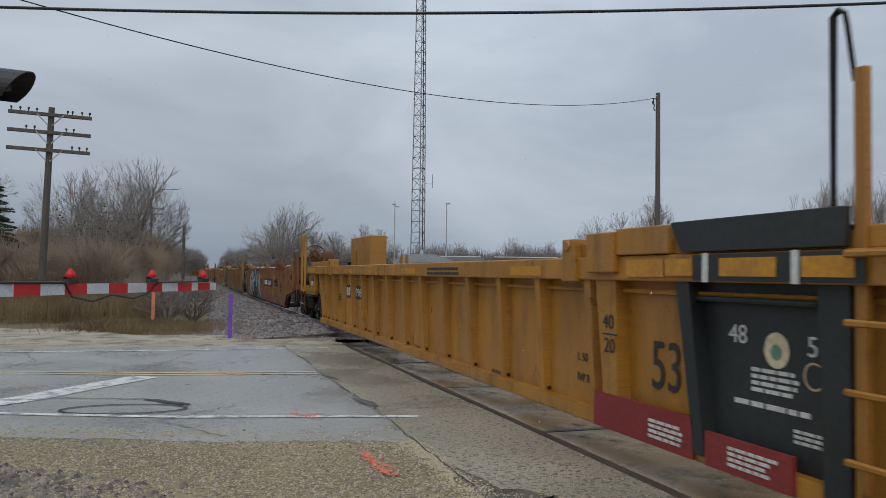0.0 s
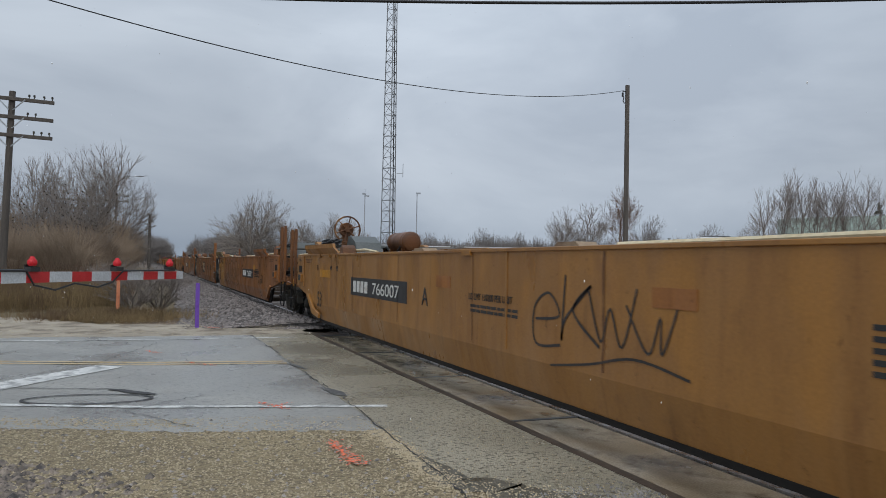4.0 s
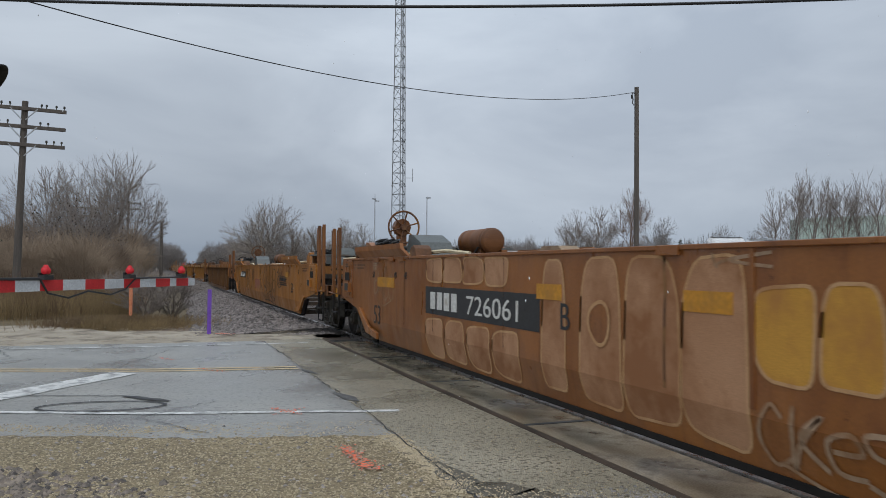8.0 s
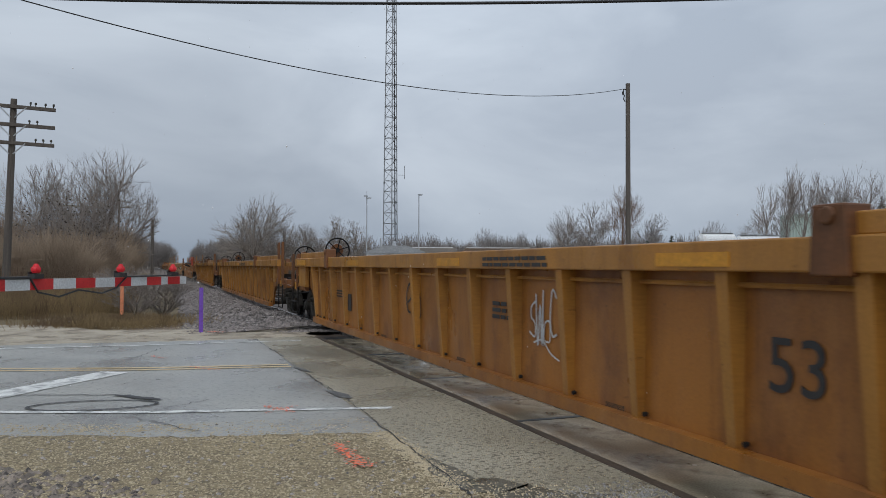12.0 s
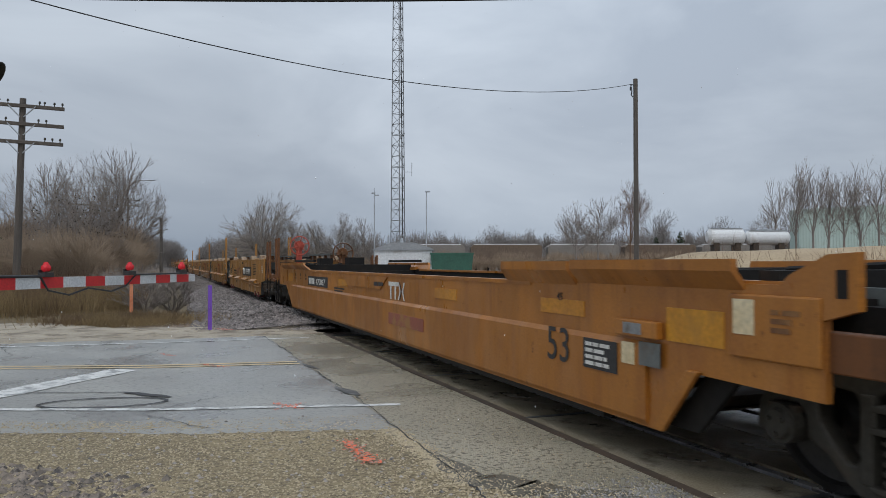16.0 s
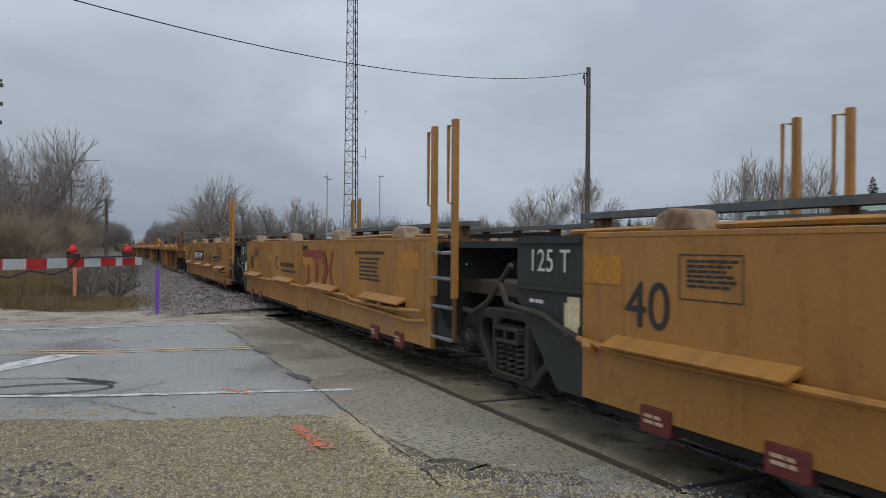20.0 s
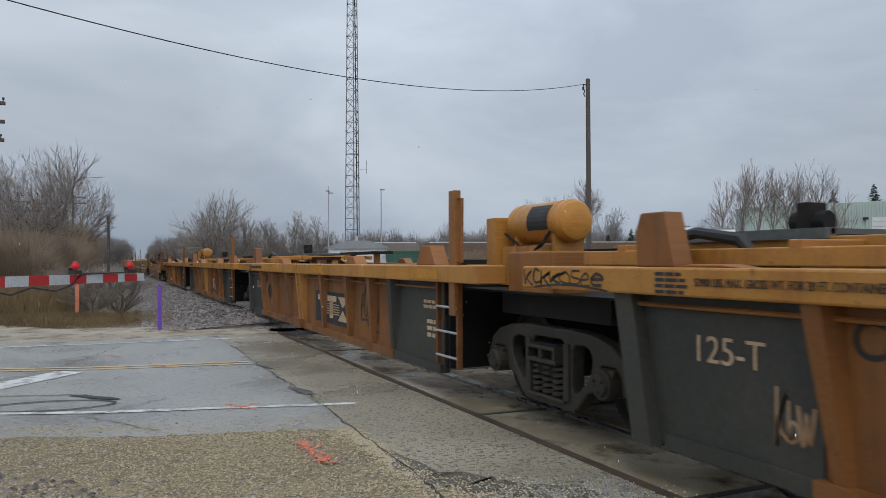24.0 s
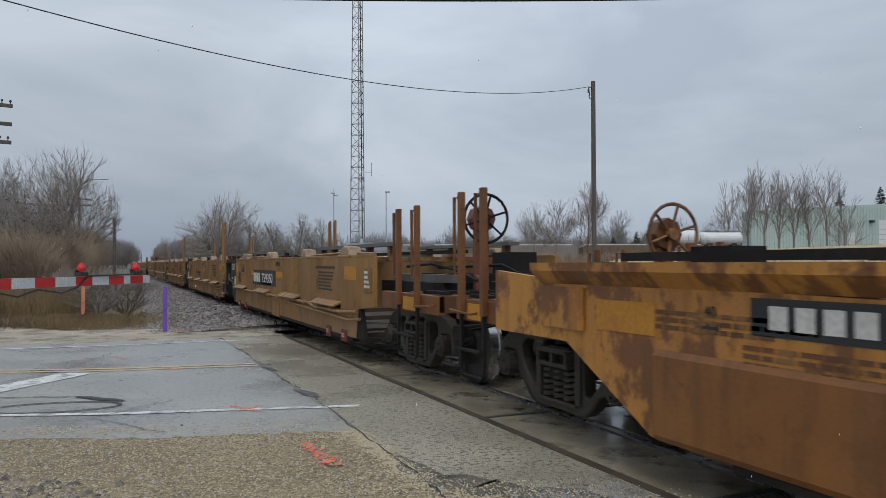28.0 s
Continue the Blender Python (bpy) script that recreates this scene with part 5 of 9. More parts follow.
def brush(name, label, count, area, height, material, seed, width=0.008, lean=0.35, forks=2, category="brush"):
    """Dense stems, blades and twigs that nobody could count, as one mesh."""
    rng = random.Random(seed)
    vs, fs = [], []
    for _ in range(count):
        x, y = area(rng)
        h = height * rng.uniform(0.45, 1.15)
        p = Vector((x, y, -0.08))
        d = Vector((rng.uniform(-lean, lean), rng.uniform(-lean, lean), 1)).normalized()
        q = p + d * h * 0.55
        e = q + (d + Vector((rng.uniform(-lean, lean), rng.uniform(-lean, lean), rng.uniform(-0.2, 0.1)))).normalized() * h * 0.5
        tube(vs, fs, p, q, width, width * 0.8)
        tube(vs, fs, q, e, width * 0.8, width * 0.35)
        for _ in range(forks):
            b = p + d * h * rng.uniform(0.2, 0.55)
            f = b + (d + Vector((rng.uniform(-1, 1), rng.uniform(-1, 1), rng.uniform(-0.1, 0.5))) * 0.8).normalized() * h * rng.uniform(0.2, 0.45)
            tube(vs, fs, b, f, width * 0.6, width * 0.3)
    return rows_mesh(name, vs, fs, material, label, category, "stuff")


def make_trees():
    # the thicket behind the gate
    dome_tree("tree", -3.1, 54.8, 9.7, 7.4, 101, "broad round bare tree in a thicket", M["twig"], 0.16, 1, 13, 5, 62, 0.0070, 0.14)
    dome_tree("tree", -6.6, 52.0, 8.3, 5.6, 102, "bare deciduous tree in a thicket", M["twig"], 0.18, 1, 9, 5, 54, 0.0070, 0.10)
    dome_tree("tree", -3.9, 41.0, 5.9, 5.2, 103, "bare shrubby tree with dark dead leaves", M["twig"], 0.14, 3, 5, 4, 50, 0.0075, 0.06, 0.55)
    fork_tree("tree", -12.6, 52.0, 10.6, 7.5, 104, "tall bare deciduous tree at the thicket's edge", M["twig"], 0.25, 2, 7, 27, 0.011, 0.15)
    fork_tree("tree", -14.5, 56.0, 10.0, 7.0, 105, "bare deciduous tree behind a spruce", M["twig_brown"], 0.25, 2, 6, 27, 0.012, 0.13)
    fork_tree("bush", -0.4, 22.8, 1.7, 3.0, 106, "low bare dark shrub beside the ballast", M["twig"], 0.1, 8, 4, 24, 0.0045, 0.018, 1)
    fork_tree("bush", 0.35, 23.6, 1.5, 2.4, 107, "low bare dark shrub beside the ballast", M["twig"], 0.1, 7, 4, 24, 0.0045, 0.016, 1)
    evergreen(-8.3, 38.4, 6.3, 108)
    # along the track, far off
    dome_tree("tree", 15.0, 119.2, 13.4, 14.0, 110, "broad round bare tree beyond the track", M["twig_tan"], 0.18, 1, 14, 5, 64, 0.011, 0.22)
    dome_tree("tree", 19.4, 117.0, 9.0, 7.0, 111, "bare tree beyond the track", M["twig_tan"], 0.25, 1, 9, 5, 56, 0.010, 0.15)
    for k, (x, y, h, w) in enumerate(((23.9, 121.3, 8.8, 5.6), (27.4, 120.0, 9.9, 6.4), (30.9, 118.6, 9.2, 6.0))):
        dome_tree("tree", x, y, h, w, 112 + k, "small bare tree behind the tower", M["twig_tan"], 0.28, 1, 8, 5, 56, 0.010, 0.13)
    # beyond the yard
    dome_tree("tree", 41.6, 69.5, 8.3, 4.6, 115, "slim bare tree at the yard's edge", M["twig"], 0.40, 1, 8, 5, 60, 0.0070, 0.08)
    dome_tree("tree", 43.9, 68.8, 8.6, 4.8, 116, "slim bare tree at the yard's edge", M["twig"], 0.40, 1, 8, 5, 60, 0.0070, 0.08)
    dome_tree("tree", 47.2, 67.7, 10.6, 4.6, 117, "bare tree with a few brown leaves", M["twig_brown"], 0.38, 1, 8, 5, 54, 0.0070, 0.09, 0.2)
    rng = random.Random(9)
    a = [dome_tree("tree", 73.2, 73.5, 12.4, 5.6, 120, "slender bare tree in a row", M["twig"], 0.30, 1, 6, 4, 34, 0.012, 0.11),
         dome_tree("tree", 75.6, 72.7, 14.6, 4.8, 121, "tall slender bare tree in a row", M["twig"], 0.36, 1, 6, 4, 27, 0.012, 0.12),
         dome_tree("tree", 77.6, 71.9, 15.3, 5.0, 122, "tall slender bare tree in a row", M["twig"], 0.34, 1, 6, 4, 30, 0.012, 0.12)]
    for k, (x, y) in enumerate(((79.3, 71.2), (81.2, 70.6), (83.2, 69.8), (85.4, 68.8), (87.6, 68.0))):
        copy_thing(a[(1, 2, 1, 2, 0)[k]], pose(x, y, rng.uniform(-1.3, 0.3), 0, 0, 50 + 70 * k))
    b = dome_tree("tree", 92.6, 123.3, 12.6, 8.0, 123, "distant bare deciduous tree beyond the yard", M["twig_far"], 0.3, 1, 6, 5, 50, 0.014, 0.15)
    for k, (x, y) in enumerate(((104, 120), (112, 118), (84, 132), (120, 116), (70, 150), (60, 160))):
        copy_thing(b, pose(x, y, -1.5 - 0.9 * (k % 3), 0, 0, 47 * k))


def make_brush():
    def along(x0, x1, y0, y1):
        return lambda r: (r.uniform(x0, x1), r.uniform(y0, y1))
    far_wood("brown_brush", "brown bare brush under the trees", 230, along(-16, -1.8, 31, 46), 3.1, M["brush_brown"], 201, 130, 0.012, 0.42, "brush")
    far_wood("brown_brush", "brown bare brush along the track", 220, lambda r: (r.uniform(-13, -1.4), r.uniform(46, 75)), 4.6, M["brush_brown"], 202, 100, 0.017, 0.40, "brush")
    far_wood("grey_thicket", "grey bare thicket along the track", 130, lambda r: (r.uniform(-14, -1.6), r.uniform(75, 130)), 5.2, M["twig_tan"], 203, 80, 0.022, 0.40, "brush")
    brush("dry_grass", "tall tan dry grass behind the gate", 8500, lambda r: (r.uniform(-13, -0.6), 23.2 + 8.0 * r.random()), 0.95, M["straw"], 204, 0.008, 0.3, 1, "grass")
    brush("dry_grass", "low tan dry grass tufts at the road's edge", 3800, lambda r: (-0.9 + r.gauss(0, 0.8), 20.6 + r.gauss(0, 0.55)), 0.32, M["straw"], 205, 0.006, 0.7, 1, "grass")
    brush("dry_weeds", "red-brown dry weeds in front of the thicket", 2200, lambda r: (r.uniform(-14, -0.5), r.uniform(25, 32)), 1.35, M["twig_brown"], 206, 0.008)
    # distant woods
    def belt(p0, p1, depth):
        def f(r):
            u = r.random()
            return p0[0] + (p1[0] - p0[0]) * u + r.uniform(0, depth), p0[1] + (p1[1] - p0[1]) * u + r.uniform(0, depth)
        return f
    far_wood("distant_wood", "distant bare wood along the horizon", 460, belt((60, 215), (260, 120), 24), 12.0, M["twig_far"], 207, 60, 0.05)
    far_wood("distant_wood", "distant bare wood behind the tower", 200, belt((10, 215), (75, 205), 22), 8.5, M["twig_far"], 208, 60, 0.05)
    far_wood("distant_wood", "distant bare wood along the railway", 160, belt((-18, 150), (-4, 330), 14), 10.5, M["twig_far"], 209, 60, 0.05)
    far_wood("distant_wood", "distant bare wood beyond the track", 130, belt((11, 150), (15, 330), 10), 9.0, M["twig_far"], 210, 60, 0.05)
    far_wood("yard_brush", "low brown brush across the yard", 300, belt((24, 82), (110, 52), 14), 3.2, M["brush_brown"], 211, 60, 0.018, 0.45, "brush")
    far_wood("yard_brush", "low brown brush behind the yard", 300, belt((40, 140), (170, 90), 18), 5.4, M["twig_far"], 212, 60, 0.03, 0.42, "brush")
    brush("bank_weeds", "dry red-brown weeds on the tan bank", 260, lambda r: ((lambda u: (15.6 + 60 * u + r.uniform(-1, 0), 39 - 22.7 * u - 2.6 + r.uniform(-1, 0.4)))(0.08 + 0.45 * r.random() ** 0.8)), 2.7, M["twig_brown"], 213, 0.012, 0.5, 3)
    for k, (x, y, h) in enumerate(((88, 118, 6.5), (92, 116, 7.5), (99, 113, 6.0), (118, 105, 9.0), (128, 92, 15.2), (134, 90, 14.6), (121, 95, 14.0))):
        evergreen(x, y, h, 300 + k)


def snowfall():
    """A thin fall of sleet that drifts down past the crossing as one body of flakes."""
    rng = random.Random(77)
    vs, fs = [], []
    for _ in range(4200):
        x, y, z = rng.uniform(-7, 9), rng.uniform(1.5, 16), rng.uniform(-1, 52)
        r = rng.uniform(0.0022, 0.0048)
        k = len(vs)
        vs += [(x + r, y, z), (x - r, y, z), (x, y + r, z), (x, y - r, z), (x, y, z + 1.8 * r), (x, y, z - 1.8 * r)]
        fs += [(k + a, k + b, k + c) for a, b, c in ((0, 2, 4), (2, 1, 4), (1, 3, 4), (3, 0, 4), (2, 0, 5), (1, 2, 5), (3, 1, 5), (0, 3, 5))]
    return rows_mesh("snowfall", vs, fs, M["snow_flake"], "thin fall of small white sleet flakes", "snow", "stuff")


make_trees()
make_brush()
SNOW = snowfall()

# ---- the train: well cars, each unit a thing; y runs back along the unit from its leading truck, the near side is at -x ----
NEAR = -1.5
WHEEL_R = 0.475
wheelsets = []
units = []


def arc(cy, cz, r, a0, a1, n):
    return [(cy + r * math.cos(radians(a0 + (a1 - a0) * i / n)), cz + r * math.sin(radians(a0 + (a1 - a0) * i / n))) for i in range(n + 1)]


def pierced(bm, outer, holes, x0, x1):
    """A plate with openings: an outline (y, z) less the loops in holes, drawn out from x0 to x1."""
    for x in (x0, x1):
        edges = []
        for loop in (outer, *holes):
            vs = [bm.verts.new((x, a, b)) for a, b in loop]
            edges += [bm.edges.new((vs[i], vs[(i + 1) % len(vs)])) for i in range(len(vs))]
        bmesh.ops.triangle_fill(bm, edges=edges, use_beauty=True)
    bm.verts.index_update()
    bm.verts.ensure_lookup_table()
    n = len(bm.verts) // 2
    k = 0
    for loop in (outer, *holes):
        for i in range(len(loop)):
            a, b = k + i, k + (i + 1) % len(loop)
            bm.faces.new((bm.verts[a], bm.verts[b], bm.verts[n + b], bm.verts[n + a]))
        k += len(loop)


def make_truck():
    """One freight truck: bolster, two cast side frames with springs and bearings, two wheelsets."""
    bm = bmesh.new()
    box(bm, -1.15, 1.15, -0.18, 0.18, 0.42, 0.72)
    box(bm, -0.45, 0.45, -0.3, 0.3, 0.68, 0.84)
    truck = part("truck", bm, M["grimy_black"], None, "two-axle freight truck, grey with grime", bevel=0.02)
    for s in (-1, 1):
        x0, x1 = (s * 1.06 - 0.07, s * 1.06 + 0.07)
        bm = bmesh.new()
        half = [(0.42, 0.865), (0.68, 0.845), (0.92, 0.785), (1.06, 0.69), (1.13, 0.56), (1.15, 0.40), (1.07, 0.385), (1.045, 0.545), (0.99, 0.605), (0.81, 0.605),
                (0.755, 0.55), (0.745, 0.41), (0.68, 0.375), (0.60, 0.345), (0.47, 0.21), (0.38, 0.155)]
        outer = half + [(-a, b) for a, b in reversed(half)]
        side = [(0.385, 0.69), (0.42, 0.735), (0.55, 0.745), (0.64, 0.715), (0.675, 0.64), (0.655, 0.53), (0.56, 0.42), (0.46, 0.33), (0.40, 0.335), (0.38, 0.40)]
        holes = [side, [(-a, b) for a, b in reversed(side)], [(-0.27, 0.24), (-0.27, 0.72), (-0.22, 0.765), (0.22, 0.765), (0.27, 0.72), (0.27, 0.24)]]
        pierced(bm, outer, holes, x0, x1)
        fr = part("side_frame", bm, M["truck_grey"], truck, "cast steel side frame with two openings", bevel=0.02)
        for q in (-1, 1):
            bm = bmesh.new()
            prism(bm, [(q * 0.78, 0.595), (q * 1.02, 0.595), (q * 0.995, 0.54), (q * 0.80, 0.54)], s * 1.08 - 0.09, s * 1.08 + 0.09, "x")
            part("bearing_adapter", bm, M["rust_dark"], truck, bevel=0.006)
            bm = bmesh.new()
            box(bm, s * 1.08 - 0.075, s * 1.08 + 0.075, min(q * 0.275, q * 0.36), max(q * 0.275, q * 0.36), 0.24, 0.74)
            part("column_guide", bm, M["truck_grey"], truck, bevel=0.012)
        for y in (-0.2, 0.0, 0.2):
            bm = bmesh.new()
            pipe(bm, [(s * 1.08 + 0.075 * math.cos(0.9 * i), y * 0.84 + 0.078 * math.sin(0.9 * i), 0.255 + 0.0078 * i) for i in range(37)], 0.019, 5)
            part("spring", bm, M["truck_grey"], truck, "steel coil spring", smooth=True)
        bm = bmesh.new()
        box(bm, s * 1.09 - 0.13, s * 1.09 + 0.11, -0.255, 0.255, 0.545, 0.585)
        box(bm, s * 1.09 - 0.13, s * 1.09 + 0.11, -0.235, 0.235, 0.665, 0.70)
        for q in (-0.225, 0.0, 0.225):
            box(bm, s * 1.09 - 0.13, s * 1.09 + 0.10, q - 0.02, q + 0.02, 0.58, 0.67)
        part("bolster_end", bm, M["truck_grey"], truck, "hollow cast bolster end", bevel=0.01)
        bm = bmesh.new()
        box(bm, s * 1.06 - 0.11, s * 1.06 + 0.13, -0.30, 0.30, 0.215, 0.25)
        part("spring_seat", bm, M["truck_grey"], truck, bevel=0.01)
        for q in (-1, 1):
            bm = bmesh.new()
            rod(bm, (s * 0.98, q * 0.89, WHEEL_R), (s * 1.2, q * 0.89, WHEEL_R), 0.125, 14)
            rod(bm, (s * 1.2, q * 0.89, WHEEL_R), (s * 1.23, q * 0.89, WHEEL_R), 0.10, 14, 0.085)
            for k in range(3):
                a = 2.09 * k + 0.5
                rod(bm, (s * 1.22, q * 0.89 + 0.06 * math.cos(a), WHEEL_R + 0.06 * math.sin(a)), (s * 1.25, q * 0.89 + 0.06 * math.cos(a), WHEEL_R + 0.06 * math.sin(a)), 0.016, 6)
            part("bearing", bm, M["truck_grey"], truck)
    for q in (-1, 1):
        bm = bmesh.new()
        wheel = [(0.15, 0.765), (0.19, 0.72), (0.40, 0.73), (0.42, 0.77), (0.473, 0.755), (0.478, 0.65), (0.50, 0.64), (0.50, 0.61), (0.385, 0.61), (0.36, 0.67), (0.16, 0.655), (0.14, 0.575), (0.085, 0.56)]
        prof = [(0.01, 1.1), (0.085, 1.1), (0.085, 0.765)] + wheel
        prof = [(r, -x) for r, x in prof] + [(r, x) for r, x in prof[::-1]]
        n = 30
        rings = [[bm.verts.new((x, r * math.cos(2 * math.pi * i / n), r * math.sin(2 * math.pi * i / n))) for r, x in prof] for i in range(n)]
        for i in range(n):
            A, B = rings[i], rings[(i + 1) % n]
            for k in range(len(prof) - 1):
                f = bm.faces.new((A[k], B[k], B[k + 1], A[k + 1]))
                f.material_index = 1 if prof[k][0] > 0.46 and prof[k + 1][0] > 0.46 else 0
        w = part("wheelset", bm, [M["wheel_steel"], M["tread_steel"]], truck, "pair of steel wheels on an axle", smooth=True)
        w.matrix_parent_inverse = Matrix.Translation((0, q * 0.89, WHEEL_R))
    # brake rod along the near side
    bm = bmesh.new()
    pipe(bm, [(-0.95, -1.2, 0.55), (-1.0, -0.5, 0.30), (-1.0, 0.5, 0.30), (-0.95, 1.2, 0.55)], 0.02, 6)
    part("brake_rod", bm, M["grimy_black"], truck)
    return truck


TRUCK = make_truck()
used = [False]


def truck_at(parent, y):
    if not used[0]:
        used[0] = True
        t = TRUCK
        t.location = (0, y, 0)
    else:
        t = copy_thing(TRUCK, Matrix.Translation((0, y, 0)))
    t.parent = parent
    for c in t.children:
        if c.name.startswith("wheelset"):
            wheelsets.append(c)
    return t


ON_SIDE = Matrix(((0, 0, -1, 0), (-1, 0, 0, 0), (0, 1, 0, 0), (0, 0, 0, 1)))   # text on the near side, read from -x


def words(parent, body, y, z, size, m, x=NEAR, name="lettering", label="", squeeze=1.0, spacing=1.0, align="LEFT"):
    """Lettering on the near side; y is the left end of the line, z its foot."""
    cu = bpy.data.curves.new(name, "FONT")
    cu.body, cu.size, cu.extrude, cu.space_character, cu.align_x = body, size * 1.39, 0.002, spacing, align
    tmp = bpy.data.objects.new("tmp", cu)
    me = bpy.data.meshes.new_from_object(tmp)
    bpy.data.objects.remove(tmp)
    bpy.data.curves.remove(cu)
    me.materials.clear()
    me.materials.append(m)
    for v in me.vertices:
        v.co.x *= squeeze
    ob = new(name, me)
    ob.parent = parent
    ob.matrix_basis = Matrix.Translation((x - 0.005, y, z)) @ ON_SIDE
    return tagged(ob, label)


def slab_on(parent, y0, y1, z0, z1, m, x=NEAR, name="plate", label="", proud=0.006):
    """A thin plate on the near side between y0 and y1."""
    bm = bmesh.new()
    box(bm, x - proud, x + 0.002, min(y0, y1), max(y0, y1), z0, z1)
    return part(name, bm, m, parent, label)


def bars(parent, y, z, length, rows, h, m, x=NEAR, name="small_print", seed=0, step=1.7):
    """Unreadable lines of print as plain bars, running away from y towards the reader's right."""
    rng = random.Random(seed)
    bm = bmesh.new()
    for i in range(rows):
        a, end = y, y - length * rng.uniform(0.75, 1.0)
        zz = z - i * h * step
        while a > end + h:
            b = max(end, a - h * rng.uniform(2.0, 5.0))
            box(bm, x - 0.004, x, b, a, zz - h, zz)
            a = b - h * 0.7
    return part(name, bm, m, parent)


def ribbon(bm, pts, w, x=NEAR, proud=0.005):
    """A painted stroke through points (y, z) on the near side."""
    vs = []
    for i, p in enumerate(pts):
        a, b = pts[max(i - 1, 0)], pts[min(i + 1, len(pts) - 1)]
        d = Vector((b[0] - a[0], b[1] - a[1]))
        d = d.normalized() if d.length > 1e-6 else Vector((1, 0))
        n = Vector((-d.y, d.x)) * w / 2
        vs.append((bm.verts.new((x - proud, p[0] + n.x, p[1] + n.y)), bm.verts.new((x - proud, p[0] - n.x, p[1] - n.y))))
    for (a, b), (c, d) in zip(vs, vs[1:]):
        bm.faces.new((a, b, d, c))


GLYPHS = (
    ((0.1, 1.0), (0.15, 0.0), (0.3, 0.45), (0.75, 0.5), (0.8, 0.1), (0.2, 0.02)),
    ((0.8, 0.85), (0.3, 1.0), (0.1, 0.5), (0.3, 0.02), (0.9, 0.15)),
    ((0.15, 0.45), (0.85, 0.55), (0.6, 0.95), (0.15, 0.6), (0.25, 0.1), (0.9, 0.1)),
    ((0.1, 1.0), (0.15, 0.02), (0.2, 0.4), (0.9, 0.95), (0.3, 0.45), (0.95, 0.0)),
    ((0.85, 0.9), (0.25, 0.85), (0.3, 0.55), (0.8, 0.4), (0.7, 0.05), (0.05, 0.12)),
    ((0.5, 1.0), (0.1, 0.6), (0.2, 0.1), (0.75, 0.1), (0.9, 0.6), (0.5, 0.98), (0.2, 0.8)),
    ((0.0, 0.9), (0.3, 0.05), (0.5, 0.75), (0.7, 0.05), (1.0, 1.0)),
    ((0.05, 0.0), (0.45, 1.0), (0.85, 0.0), (0.7, 0.4), (0.1, 0.35)))


def scrawl(parent, y0, y1, z0, z1, m, seed, strokes=3, w=0.025, x=NEAR, proud=0.005, label="sprayed scrawl"):
    """A tag: looping hand-drawn signs side by side, with a swept underline now and then."""
    rng = random.Random(seed)
    bm = bmesh.new()
    n = max(1, strokes + (1 if strokes > 1 else 0))
    for s in range(n):
        f0, f1 = (s - 0.12) / n, (s + 1.05) / n
        lo, hi = rng.uniform(0, 0.22), rng.uniform(0.72, 1.0)
        pts = []
        for a, b in GLYPHS[rng.randrange(len(GLYPHS))]:
            a, b = a + rng.uniform(-0.1, 0.1), lo + (hi - lo) * b + rng.uniform(-0.06, 0.06)
            pts.append((y0 + (y1 - y0) * (f0 + (f1 - f0) * a), z0 + (z1 - z0) * b))
        ribbon(bm, bend(pts, 6), w * rng.uniform(0.8, 1.15), x, proud + 0.0003 * s)
    if strokes > 2:
        ribbon(bm, bend([(y0 + (y1 - y0) * f, z0 + (z1 - z0) * (0.02 + 0.14 * math.sin(5 * f + seed))) for f in (0.15, 0.45, 0.75, 1.05)], 6), w * 0.8, x, proud + 0.002)
    drape(bm)
    return part("graffiti", bm, m, parent, label)


def bend(pts, n=5):
    """A smooth line through points."""
    out = []
    for i in range(len(pts) - 1):
        p = [Vector(pts[max(0, min(len(pts) - 1, j))]) for j in (i - 1, i, i + 1, i + 2)]
        for k in range(n):
            f = k / n
            out.append(tuple(0.5 * (2 * p[1] + (p[2] - p[0]) * f + (2 * p[0] - 5 * p[1] + 4 * p[2] - p[3]) * f * f + (3 * p[1] - p[0] - 3 * p[2] + p[3]) * f ** 3)))
    return out + [tuple(pts[-1])]


def bubble(rng, y, z, w, h, n=26, square=0.6):
    """An outline of a swollen block shape."""
    ph = rng.uniform(0, 6.3)
    out = []
    for i in range(n):
        a = 2 * math.pi * i / n
        c, s = math.cos(a), math.sin(a)
        e = 2 / (2 + 4 * square)
        px = math.copysign(abs(c) ** e, c) * w / 2
        pz = math.copysign(abs(s) ** e, s) * h / 2
        k = 1 + 0.06 * math.sin(3 * a + ph)
        out.append((y + px * k, z + pz * k))
    return out


def fill(bm, loop, x=NEAR, proud=0.006):
    c = bm.verts.new((x - proud, sum(p[0] for p in loop) / len(loop), sum(p[1] for p in loop) / len(loop)))
    vs = [bm.verts.new((x - proud, *p)) for p in loop]
    for i in range(len(vs)):
        bm.faces.new((c, vs[i], vs[(i + 1) % len(vs)]))


def blocks(parent, shapes, face, outline, seed, w=0.03, x=NEAR, proud=0.006, square=0.6):
    """Sprayed block shapes (y, z, width, height), each filled and outlined."""
    rng = random.Random(seed)
    a, b = bmesh.new(), bmesh.new()
    for y, z, ww, h in shapes:
        loop = bubble(rng, y, z, ww, h, square=square)
        fill(a, loop, x, proud)
        ribbon(b, loop + loop[:2], w, x, proud + 0.002)
    drape(a)
    drape(b)
    part("graffiti", a, face, parent, "sprayed block shapes")
    part("graffiti", b, outline, parent, "sprayed outlines")


